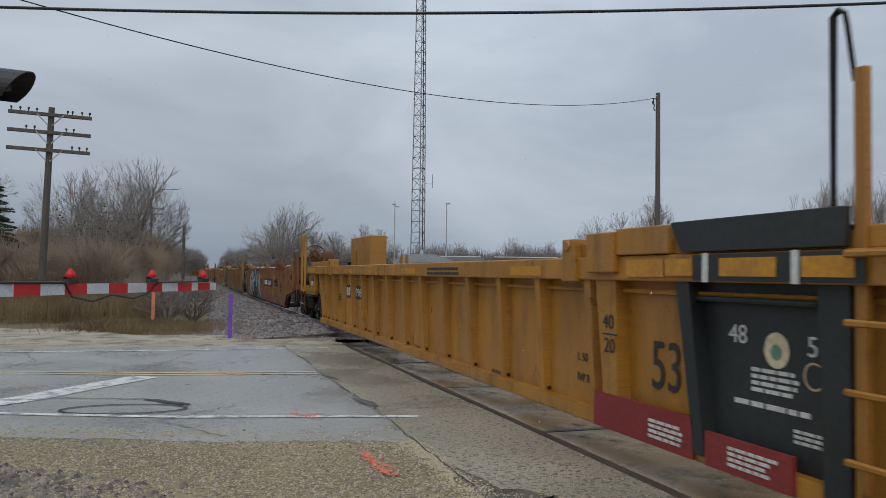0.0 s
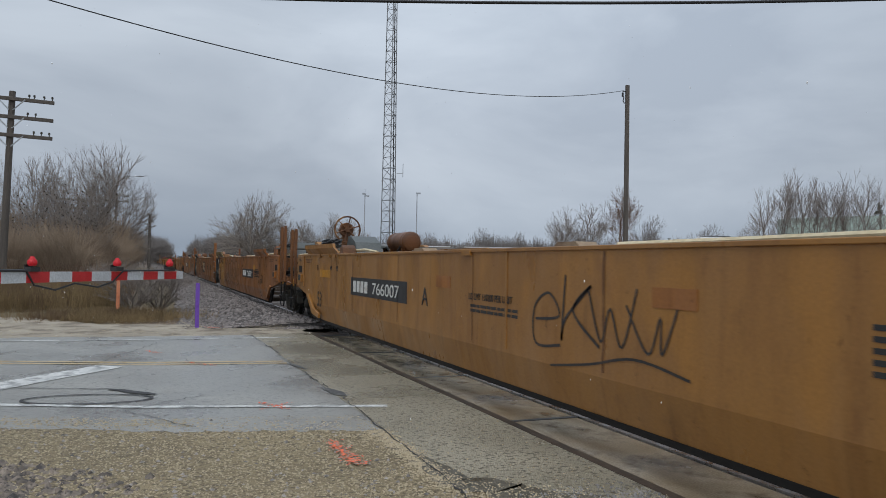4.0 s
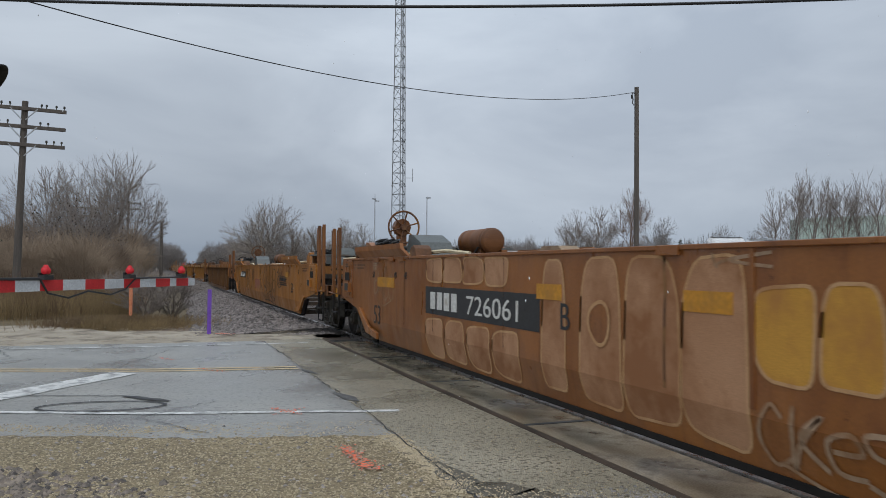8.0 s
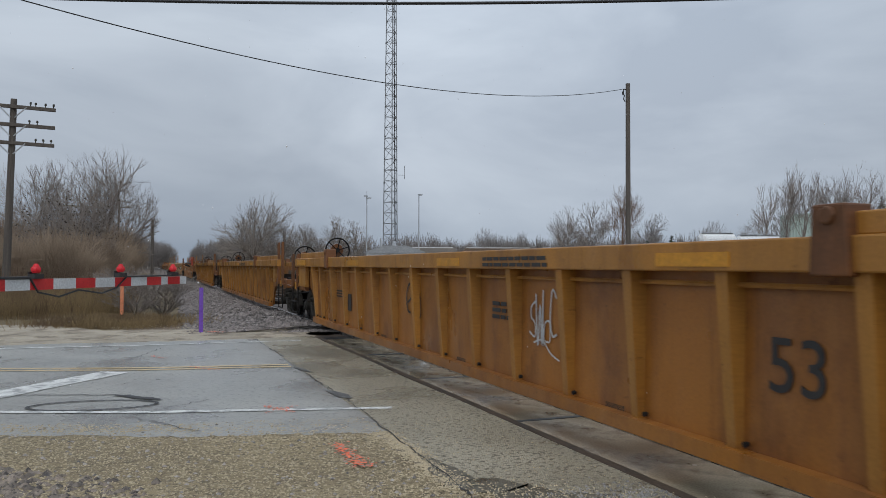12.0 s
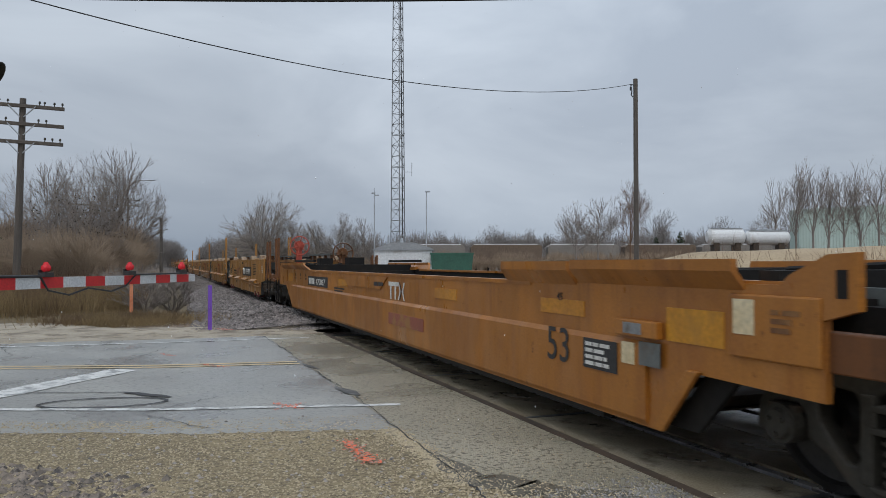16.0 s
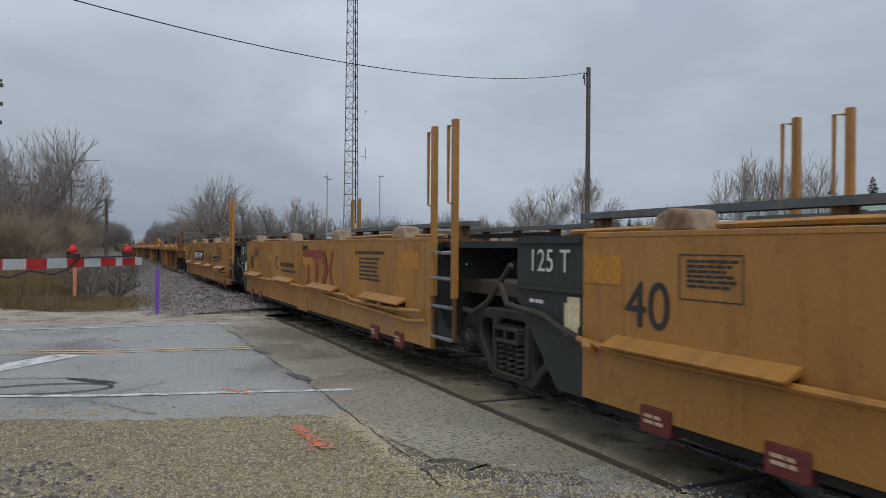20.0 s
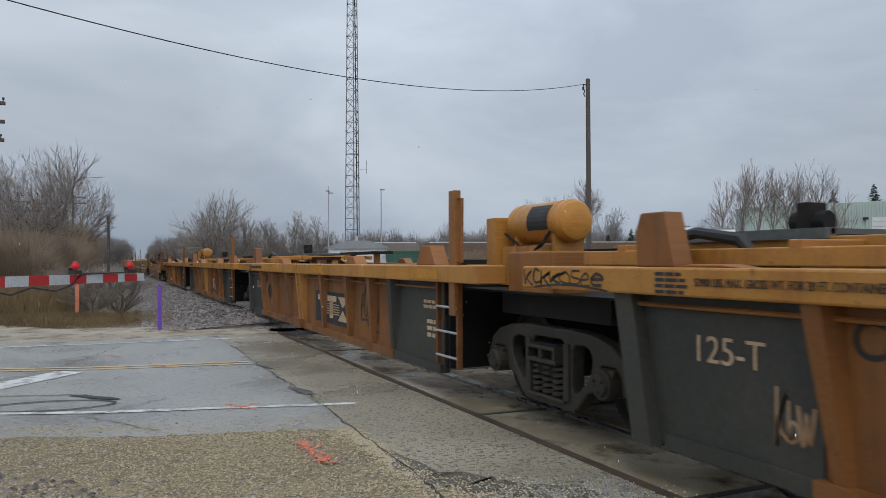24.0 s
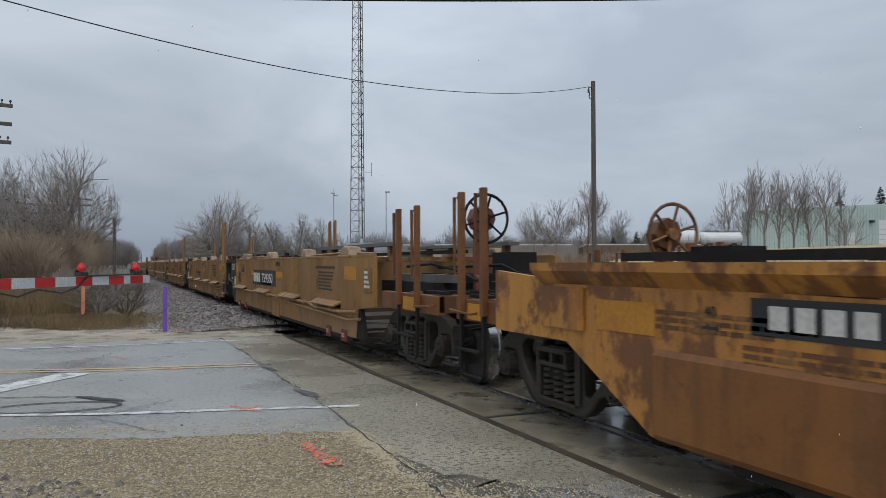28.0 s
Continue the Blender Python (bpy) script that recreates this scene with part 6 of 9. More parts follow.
def logo(parent, y, z, h, m, x=NEAR, chevrons=True):
    """The owner's mark as plain shapes: two T-like blocks and a crossed pair of chevrons."""
    bm = bmesh.new()
    w = h * 0.95
    def quad(pts):
        bm.faces.new([bm.verts.new((x - 0.005, a, b)) for a, b in pts])
    quad([(y, z + h), (y - w * 1.96, z + h), (y - w * 1.96, z + h * 0.76), (y, z + h * 0.76)])
    for c in (y - w * 0.48, y - w * 1.42):
        quad([(c + w * 0.15, z + h * 0.75), (c - w * 0.15, z + h * 0.75), (c - w * 0.15, z), (c + w * 0.15, z)])
    drape(bm)
    part("owner_mark", bm, m, parent, "large red owner's mark in block shapes")
    l = y - 2 * w
    bm = bmesh.new()
    def chev(o, d, t):
        bm.faces.new([bm.verts.new((x - 0.0055, l - a, z + b)) for a, b in ((o, h), (o + t, h), (o + t + d, h / 2), (o + d, h / 2))])
        bm.faces.new([bm.verts.new((x - 0.0055, l - a, z + b)) for a, b in ((o + d, h / 2), (o + t + d, h / 2), (o + t, 0), (o, 0))])
    chev(-0.08 * w, 0.38 * w, 0.2 * w)
    part("owner_mark", bm, m, parent)
    bm = bmesh.new()
    chev(0.22 * w, 0.38 * w, 0.13 * w)
    part("owner_mark", bm, M["letter_black"], parent)
    bm = bmesh.new()
    chev(1.06 * w, -0.32 * w, 0.22 * w)
    part("owner_mark", bm, m, parent)


def old_logo(parent, y, z, w, h, x=NEAR, board=True):
    """The older mark: a dark board with pale slab shapes and speed bars."""
    if board:
        slab_on(parent, y, y - w, z, z + h, M["letter_black"], x, "owner_board", "dark board with pale block shapes", 0.004)
    bm = bmesh.new()
    def quad(pts):
        bm.faces.new([bm.verts.new((x - 0.008, y - w * a, z + h * b)) for a, b in pts])
    quad([(0.08, 0.88), (0.62, 0.88), (0.62, 0.70), (0.08, 0.70)])
    for o in (0.08, 0.34):
        quad([(o + 0.09, 0.69), (o + 0.19, 0.69), (o + 0.19, 0.18), (o + 0.09, 0.18)])
    quad([(0.66, 0.88), (0.92, 0.88), (0.79, 0.54)])
    quad([(0.66, 0.14), (0.92, 0.14), (0.79, 0.48)])
    for k in range(5):
        b = 0.30 + 0.075 * k
        quad([(0.20, b), (0.70, b), (0.70, b + 0.03), (0.20, b + 0.03)])
    part("owner_mark", bm, M["letter_tan"], parent)


def number_board(parent, y, z, w, h, number, x=NEAR, board=True, m=None):
    """The unit's number on a dark board; the four owner's letters stand as plain bars."""
    if board:
        slab_on(parent, y, y - w, z, z + h, M["letter_black"], x, "number_board", "black board with the car's number", 0.004)
    m = m or M["letter_white"]
    bm = bmesh.new()
    c = h * 0.62
    for k in range(4):
        a = y - 0.06 * w - k * 0.078 * w
        box(bm, x - 0.009, x - 0.004, a - 0.055 * w, a, z + 0.19 * h, z + 0.19 * h + c)
    part("owner_letters", bm, m, parent, "four plain bars in place of letters")
    words(parent, number, y - 0.44 * w, z + 0.19 * h, c, m, x - 0.004, "car_number", squeeze=0.52 * w / (len(number) * c * 0.80))


LEAN = [None]


def drape(bm, s=-1):
    """Folds what lies below the crease inwards with the leaning lower side."""
    z = LEAN[0]
    if z is None:
        return
    bmesh.ops.bisect_plane(bm, geom=bm.verts[:] + bm.edges[:] + bm.faces[:], plane_co=(0, 0, z), plane_no=(0, 0, 1))
    for v in bm.verts:
        if v.co.z < z - 1e-4:
            v.co.x -= s * 0.22 * (z - v.co.z)


def side_plate(parent, outline, thick, m, near=True, name="side_wall", inset=0.0, label=""):
    bm = bmesh.new()
    x0 = NEAR + inset
    if near:
        prism(bm, outline, x0, x0 + thick, "x")
    else:
        prism(bm, outline, -x0 - thick, -x0, "x")
    drape(bm, -1 if near else 1)
    return part(name, bm, m, parent, label)


def post_pair(u, ys, top, m, near=True, foot=0.55, loop=True, rungs=(), depth=0.038):
    """Tall end posts with handrail loops, and rungs between them."""
    s = -1 if near else 1
    x = s * 1.5
    for k, y in enumerate(ys):
        bm = bmesh.new()
        grimy = m is M["paint_end"]
        box(bm, x - 0.03, x + 0.03, y - depth, y + depth, 0.95 if foot < 0.9 else foot, top)
        p = part("end_post", bm, m, u, bevel=0.006)
        if foot < 0.9:
            bm = bmesh.new()
            box(bm, x - 0.016, x + 0.016, y - 0.022, y + 0.022, foot, 0.95)
            part("step_rail", bm, M["grimy_black"] if grimy else M["paint_end"], p)
        if loop:
            bm = bmesh.new()
            d = 0.17
            pipe(bm, [(x, y + depth, top - 0.06), (x, y + d, top - 0.04), (x, y + d, top - 0.85), (x, y + depth, top - 0.88)], 0.014, 6)
            part("grab_loop", bm, m, p)
    for z in rungs:
        bm = bmesh.new()
        pipe(bm, [(x, ys[0], z), (x - s * -0.04, ys[0], z), (x - s * -0.04, ys[1], z), (x, ys[1], z)], 0.015, 6)
        part("rung", bm, M["grimy_black"] if m is M["paint_end"] else M["plate_steel"], u)


def brake_wheel(u, x, y, z, r, m, stand):
    bm = bmesh.new()
    box(bm, x - 0.09, x + 0.09, y + 0.04, y + 0.14, 1.0, z)
    prism(bm, [(x + 0.17 * math.cos(0.785 * k), z + 0.17 * math.sin(0.785 * k)) for k in range(8)], y + 0.0, y + 0.16, "y")
    part("brake_stand", bm, stand, u, bevel=0.01)
    bm = bmesh.new()
    n = 24
    ring = [(x + r * math.cos(2 * math.pi * i / n), y - 0.06, z + r * math.sin(2 * math.pi * i / n)) for i in range(n + 1)]
    pipe(bm, ring, 0.019, 6)
    rim = part("brake_wheel", bm, m, u, "spoked hand brake wheel")
    for k in range(6):
        a = 2 * math.pi * k / 6 + 0.3
        bm = bmesh.new()
        rod(bm, (x, y - 0.02, z), (x + r * math.cos(a), y - 0.06, z + r * math.sin(a)), 0.015, 5)
        part("spoke", bm, m, rim)
    bm = bmesh.new()
    rod(bm, (x, y - 0.08, z), (x, y + 0.04, z), 0.06, 10)
    part("hub", bm, m, rim)


def air_tank(u, x, y0, y1, z, r, m):
    bm = bmesh.new()
    rod(bm, (x, y0, z), (x, y1, z), r, 28)
    for a, d in ((y0, -1), (y1, 1)):
        for k in range(3):
            f0, f1 = math.sin(0.5 * k), math.sin(0.5 * (k + 1))
            rod(bm, (x, a + d * 0.4 * r * f0, z), (x, a + d * 0.4 * r * f1, z), r * math.cos(0.5 * k), 28, r * math.cos(0.5 * (k + 1)))
    t = part("air_tank", bm, m, u, "cylindrical air reservoir", smooth=True)
    for f in (0.12, 0.88):
        bm = bmesh.new()
        y = y0 + (y1 - y0) * f
        rod(bm, (x, y - 0.02, z), (x, y + 0.02, z), r * 1.02, 24)
        box(bm, x - r * 0.8, x + r * 0.8, y - 0.03, y + 0.03, z - r * 1.5, z - r * 0.5)
        part("tank_strap", bm, m, t)
    bm = bmesh.new()
    pipe(bm, [(x - r, y0 + 0.1, z - 0.1), (x - r - 0.05, y0 + 0.15, z - r), (x - r, (y0 + y1) / 2, z - r - 0.12), (x - r - 0.02, y1, z - 0.1)], 0.016, 6)
    part("air_hose", bm, M["grimy_black"], t)


def coupler_end(u, y, d, m, posts=(0.8, 1.4), top=2.3, wheel=None, tank=None, extra=0.0, sill_label=""):
    """The end of a car over its outer truck at y; d is -1 where it leads and +1 where it trails."""
    def Y(a):
        return y + d * a
    def yb(bm, x0, x1, a, b, z0, z1):
        box(bm, x0, x1, min(Y(a), Y(b)), max(Y(a), Y(b)), z0, z1)
    bm = bmesh.new()
    yb(bm, -0.34, 0.34, -1.2, 1.30, 0.62, 0.98)
    part("draft_sill", bm, M["grimy_black"], u)
    bm = bmesh.new()
    yb(bm, -1.45, 1.45, 0.55, 0.75, 0.92, 1.12)
    yb(bm, -1.45, 1.45, 1.20, 1.45, 0.90, 1.10)
    part("end_sill", bm, m, u, sill_label, bevel=0.01)
    for s in (-1, 1):
        bm = bmesh.new()
        yb(bm, s * 1.42 - 0.05, s * 1.42 + 0.05, -0.4, 1.45, 0.88, 1.10)
        part("side_sill", bm, m, u, bevel=0.01)
    bm = bmesh.new()
    for k in range(12):
        x = -1.3 + 2.6 * k / 11
        yb(bm, x - 0.03, x + 0.03, 0.70, 1.42, 1.105, 1.14)
    yb(bm, -1.35, 1.35, 0.70, 0.76, 1.10, 1.135)
    part("walkway_grating", bm, M["grimy_black"], u)
    bm = bmesh.new()
    yb(bm, -0.12, 0.12, 1.25, 1.62, 0.74, 0.92)
    yb(bm, -0.2, 0.16, 1.58, 1.79, 0.66, 1.0)
    part("coupler", bm, M["truck_grey"], u, "cast steel coupler", bevel=0.02)
    bm = bmesh.new()
    pipe(bm, [(-0.35, Y(1.3), 0.8), (-0.4, Y(1.5), 0.6), (-0.35, Y(1.65), 0.48), (-0.28, Y(1.77), 0.55)], 0.025, 6)
    part("air_hose", bm, M["cable_black"], u)
    p0, p1 = Y(posts[0]), Y(posts[1])
    bm = bmesh.new()
    pipe(bm, [(-1.5, p0, 0.9), (-1.5, p0, 0.38), (-1.5, p0 + 0.04 * d, 0.34), (-1.5, p1 - 0.04 * d, 0.34), (-1.5, p1, 0.38), (-1.5, p1, 0.9)], 0.014, 6)
    part("step_stirrup", bm, M["grimy_black"], u, "black bent-bar step")
    slab_on(u, Y(posts[0] + 0.10), Y(posts[1] - 0.10), 0.90, 1.06, M["reflector"], -1.47, "reflector", "orange reflective patch", 0.012)
    post_pair(u, [Y(a) for a in posts], top, m, True, 0.45, True, (0.60,))
    post_pair(u, [Y(a) for a in posts], max(1.6, top - 0.5), m, False, 0.45, True, (0.52, 0.80))
    bm = bmesh.new()
    pipe(bm, [(-1.47, Y(1.40), 1.0), (-1.55, Y(1.42), 0.98), (-1.55, Y(0.95), 0.96), (-1.47, Y(0.93), 0.97)], 0.012, 6)
    part("sill_rail", bm, m, u)
    bm = bmesh.new()
    pipe(bm, [(-1.3, Y(1.5), 0.75), (-0.9, Y(1.62), 0.78), (0.9, Y(1.62), 0.78), (1.3, Y(1.5), 0.75)], 0.016, 6)
    part("uncoupling_lever", bm, M["grimy_black"], u)
    bm = bmesh.new()
    yb(bm, -1.1, 1.1, -1.5, 0.45, 1.05, 1.22)
    deck = part("end_platform", bm, M["grimy_black"], u, "grimy steel frame over the truck")
    for x in (-0.9, -0.45, 0.0, 0.45, 0.9):
        bm = bmesh.new()
        yb(bm, x - 0.05, x + 0.05, -1.4, 0.7, 1.22, 1.32)
        part("beam", bm, M["cover_grey"] if abs(x) > 0.6 else M["grimy_black"], deck)
    bm = bmesh.new()
    pipe(bm, [(-0.8, Y(-1.2), 1.42), (-0.85, Y(-0.2), 1.46), (-0.7, Y(0.3), 1.38), (-0.7, Y(0.9), 1.25)], 0.022, 6)
    pipe(bm, [(-0.3, Y(-1.2), 1.40), (0.2, Y(-0.1), 1.44), (0.2, Y(0.9), 1.2)], 0.022, 6)
    box(bm, 0.3, 0.75, min(Y(-0.6), Y(-0.1)), max(Y(-0.6), Y(-0.1)), 1.32, 1.62)
    part("brake_piping", bm, M["grimy_black"], u)
    if wheel:
        x, a, z, mm, stand = (*wheel, m)[:5]
        brake_wheel(u, x, Y(a), z, 0.30, mm, stand)
    if tank:
        x, a, b, z, mm = tank
        air_tank(u, x, min(Y(a), Y(b)), max(Y(a), Y(b)), z, 0.21, mm)
    truck_at(u, y)


def joint_lead(u, m, dark, top, posts=(0.55, 1.08), ptop=2.8, post_m=None):
    """The leading end at an articulated joint: dark end wall, ladder posts."""
    post_m = post_m or m
    bm = bmesh.new()
    box(bm, -1.42, 1.42, 1.20, 1.30, 0.40, top - 0.05)
    part("end_wall", bm, dark, u)
    bm = bmesh.new()
    box(bm, -1.1, 1.1, -0.35, 1.25, 0.98, 1.14)
    box(bm, -0.55, 0.55, -0.45, 1.25, 1.14, top - 0.22)
    part("joint_casting", bm, M["rust_dark"], u, "rusty articulated joint over the truck", bevel=0.02)
    post_pair(u, posts, ptop, post_m, True, 0.50, True, (0.52, 0.85, 1.15, 1.42))
    bm = bmesh.new()
    prism(bm, [(posts[0] - 0.05, 0.50), (1.25, 0.50), (1.25, 0.9), (0.85, 0.62)], NEAR + 0.02, NEAR + 0.08, "x")
    part("step_bracket", bm, dark, u)
    bm = bmesh.new()
    pipe(bm, [(NEAR + 0.12, posts[0], 0.84), (NEAR + 0.1, 0.3, 0.83), (NEAR + 0.1, 0.0, 0.95), (NEAR + 0.1, -0.45, 1.32)], 0.028, 8)
    part("brake_pipe", bm, M["truck_grey"], u)
    bm = bmesh.new()
    box(bm, -1.35, 1.35, 0.55, 1.2, top - 0.10, top - 0.03)
    part("end_cover", bm, dark, u)


def joint_trail(u, P, m, dark, top, panel=(1.72, 0.71), text=True, low=0.35, posts=True, ptop=2.8):
    """The trailing end at a joint: the dark panel beside the truck, which this unit carries."""
    a, b = P - panel[0], P - panel[1]
    for near in (True, False):
        side_plate(u, [(a, low), (a + 0.35, low), (b - 0.05, 0.98), (b, 1.05), (b, top), (a, top)], 0.06, dark, near, "end_panel", 0.004, "dark green-black end panel" if near else "")
    slab_on(u, a, b + 0.02, 1.13, 1.16, dark, NEAR - 0.002, "rib", proud=0.02)
    slab_on(u, a + 0.02, b - 0.02, top - 0.06, top - 0.03, dark, NEAR - 0.002, "rib", proud=0.02)
    if text:
        slab_on(u, a + 0.24, a + 0.06, 0.80, 1.05, M["card_cream"], NEAR - 0.002, "card", "pale routing card")
    bm = bmesh.new()
    box(bm, -1.42, 1.42, a - 0.1, a, 0.40, top - 0.05)
    part("end_wall", bm, dark, u)
    bm = bmesh.new()
    box(bm, -1.0, 1.0, a, P + 0.3, 0.92, 1.08)
    box(bm, -0.5, 0.5, a, P - 0.4, 1.08, top - 0.25)
    part("joint_casting", bm, M["rust_dark"], u, "rusty articulated joint over the truck", bevel=0.02)
    bm = bmesh.new()
    box(bm, -1.3, 1.3, a, b - 0.1, top - 0.08, top - 0.02)
    part("end_cover", bm, M["grimy_black"], u)
    if text:
        words(u, "125 T", b - 0.21, top - 0.29, 0.19, M["letter_white"], NEAR, squeeze=0.94, spacing=1.05)
        bars(u, b - 0.22, 1.05, 0.3, 1, 0.03, M["letter_white"], seed=7)
        slab_on(u, a + 0.20, a + 0.04, 0.88, 1.10, M["card_cream"], NEAR, "card", "pale paper notice")
    bm = bmesh.new()
    pipe(bm, [(NEAR - 0.03, b + 0.25, 1.15), (NEAR - 0.03, b + 0.12, 0.98), (NEAR - 0.03, b - 0.1, 0.96), (NEAR - 0.03, b - 0.5, 0.93), (NEAR - 0.03, b - 0.7, 0.86), (NEAR - 0.03, a, 0.80)], 0.026, 8)
    part("brake_pipe", bm, M["truck_grey"], u)
    if posts:
        post_pair(u, (P - 1.07, P - 1.66), ptop, m, False, 0.9)
    truck_at(u, P)


def well_floor(u, y0, y1, m, z=0.34, solid=False):
    """The bottom of a well: ledges along both sides, cross bearers and diagonal straps; unless it is solid, the ground shows between them."""
    for sd in (-1, 1):
        bm = bmesh.new()
        box(bm, min(sd * 1.20, sd * 1.41), max(sd * 1.20, sd * 1.41), y0, y1, z, z + 0.03)
        part("well_ledge", bm, m, u)
    span = y1 - y0
    if solid:
        bm = bmesh.new()
        box(bm, -1.195, 1.195, y0, y1, z + 0.004, z + 0.02)
        part("floor_plate", bm, m, u)
    for f in (0.0, 0.06, 0.30, 0.5, 0.70, 0.94, 1.0):
        bm = bmesh.new()
        y = y0 + 0.2 + (span - 0.4) * f
        box(bm, -1.40, 1.40, y - 0.13, y + 0.13, z + 0.002, z + 0.10)
        part("cross_bearer", bm, m, u)
    for f0, f1 in ((0.06, 0.30), (0.70, 0.94)):
        for sd in (-1, 1):
            bm = bmesh.new()
            a, b = y0 + span * f0, y0 + span * f1
            prism(bm, [(-1.2 * sd, a - 0.06), (-1.2 * sd, a + 0.06), (1.2 * sd, b + 0.06), (1.2 * sd, b - 0.06)], z + 0.034 + 0.012 * (sd > 0), z + 0.044 + 0.012 * (sd > 0), "z")
            part("diagonal_strap", bm, m, u)


def flap(u, y0, y1, z0, z1, m, taper=0.12, both=True, label="raised container guide"):
    """A raised guide plate along the top of the side; it tapers at y1."""
    for s in (-1, 1) if both else (-1,):
        bm = bmesh.new()
        t = taper if y1 > y0 else -taper
        zm = z0 + 0.62 * (z1 - z0)
        out = [(y0, z0, 1.50), (y1, z0, 1.50), (y1 - 0.7 * t, zm, 1.60), (y0, zm, 1.60), (y1 - t, z1, 1.605), (y0, z1, 1.605)]
        a = [bm.verts.new((s * w, p, z)) for p, z, w in out]
        b = [bm.verts.new((s * (w - 0.05), p, z)) for p, z, w in out]
        for q, rev in ((a, False), (b, True)):
            for f in ((0, 1, 2, 3), (3, 2, 4, 5)):
                bm.faces.new([q[i] for i in (f[::-1] if rev else f)])
        ring = (0, 1, 2, 4, 5, 3)
        for i, j in zip(ring, ring[1:] + ring[:1]):
            bm.faces.new((a[i], b[i], b[j], a[j]))
        part("container_guide", bm, m, u, label)


def seams(u, ys, z0, z1, seed, x=NEAR):
    """Rusty upright weld seams on the near side, each leaning a little and broken in width."""
    rng = random.Random(seed)
    for y in ys:
        bm = bmesh.new()
        pts = [(y + rng.uniform(-0.008, 0.008), z0 + (z1 - z0) * i / 9) for i in range(10)]
        ribbon(bm, pts, rng.choice((0.012, 0.02, 0.03)), x, 0.004)
        part("weld_seam", bm, M["rust_seam"], u)


def ledges(u, P, m):
    """Hooded steps and the long brake pipe along a smooth side."""
    for k, (a, b) in enumerate(((P - 2.12, P - 3.67), (P - 5.35, P - 6.9), (P - 8.3, P - 9.9), (P - 11.2, P - 12.7))):
        bm = bmesh.new()
        prism(bm, [(-1.5, 0.87), (-1.64, 0.80), (-1.63, 0.785), (-1.5, 0.83)], b, a, "y")
        part("hooded_step", bm, m, u, "sloped hood over a slot")
        bm = bmesh.new()
        box(bm, -1.503, -1.499, b + 0.03, a - 0.03, 0.76, 0.83)
        part("slot", bm, M["grimy_black"], u)
    bm = bmesh.new()
    pipe(bm, [(-1.56, P - 1.75, 0.80), (-1.56, P - 2.2, 0.765), (-1.56, 4.1, 0.765), (-1.56, 3.9, 0.72), (-1.56, 2.2, 0.72), (-1.56, 1.3, 0.76)], 0.026, 8)
    part("side_pipe", bm, m, u)
    bm = bmesh.new()
    pipe(bm, [(-1.55, P - 9.0, 0.70), (-1.55, 1.7, 0.62), (-1.52, 1.25, 0.66)], 0.022, 8)
    part("side_pipe", bm, m, u)
    for y in (P - 1.9, P - 4.4, P - 7.0, P - 8.1, P - 10.5, 2.6):
        bm = bmesh.new()
        rod(bm, (-1.56, y - 0.05, 0.765), (-1.56, y + 0.05, 0.765), 0.045, 8)
        box(bm, -1.56, -1.49, y - 0.02, y + 0.02, 0.74, 0.79)
        part("pipe_clamp", bm, m, u)


def jacking_pad(u, y, w=0.29, z0=0.265, z1=0.44):
    bm = bmesh.new()
    box(bm, -1.52, -1.30, y - w / 2, y + w / 2, z0, z1)
    p = part("jacking_pad", bm, M["placard_red"], u, "dark red block with white print", bevel=0.01)
    bars(p, y + w * 0.33, z1 - 0.05, w * 0.62, 2, 0.022, M["letter_tan"], -1.522, seed=int(y * 10))


def unit(name, q, label, category="railcar", group="well cars of the train"):
    u = thing(name, label, category, (XT, q, 0), group)
    units.append((u, q))
    return u


def end_outline(P, lead, trail, low, top, bevel_lead=(0.70, 1.5), bevel_trail=(0.70, 1.5), jl=1.16, jt=1.72):
    """The outline (y, z) of a side wall; at outer trucks the lower corner is cut away over the wheels."""
    pts = []
    if lead == "joint":
        pts += [(jl, top), (jl, low)]
    else:
        a, b = bevel_lead
        pts += [(a, top), (a, 0.86), (b - 0.12, 0.80), (b, low)]
    if trail == "joint":
        pts += [(P - jt, low), (P - jt, top)]
    else:
        a, b = bevel_trail
        pts += [(P - b, low), (P - b + 0.12, 0.80), (P - a, 0.86), (P - a, top)]
    return pts


def gussets(u, y, d, m):
    """Black gusset and label plate at an outer end."""
    bm = bmesh.new()
    prism(bm, [(y - d * 1.48, 0.36), (y - d * 1.12, 0.36), (y - d * 1.30, 0.80), (y - d * 1.44, 0.80)], NEAR + 0.01, NEAR + 0.07, "x")
    part("gusset", bm, M["grimy_black"], u)
    bm = bmesh.new()
    box(bm, NEAR - 0.012, NEAR, min(y - d * 0.76, y - d * 1.10), max(y - d * 0.76, y - d * 1.10), 1.06, 1.40)
    p = part("label_plate", bm, m, u, "framed label plate")
    bars(p, max(y - d * 0.80, y - d * 1.06), 1.36, 0.24, 4, 0.04, M["letter_white"], NEAR - 0.013, seed=3)


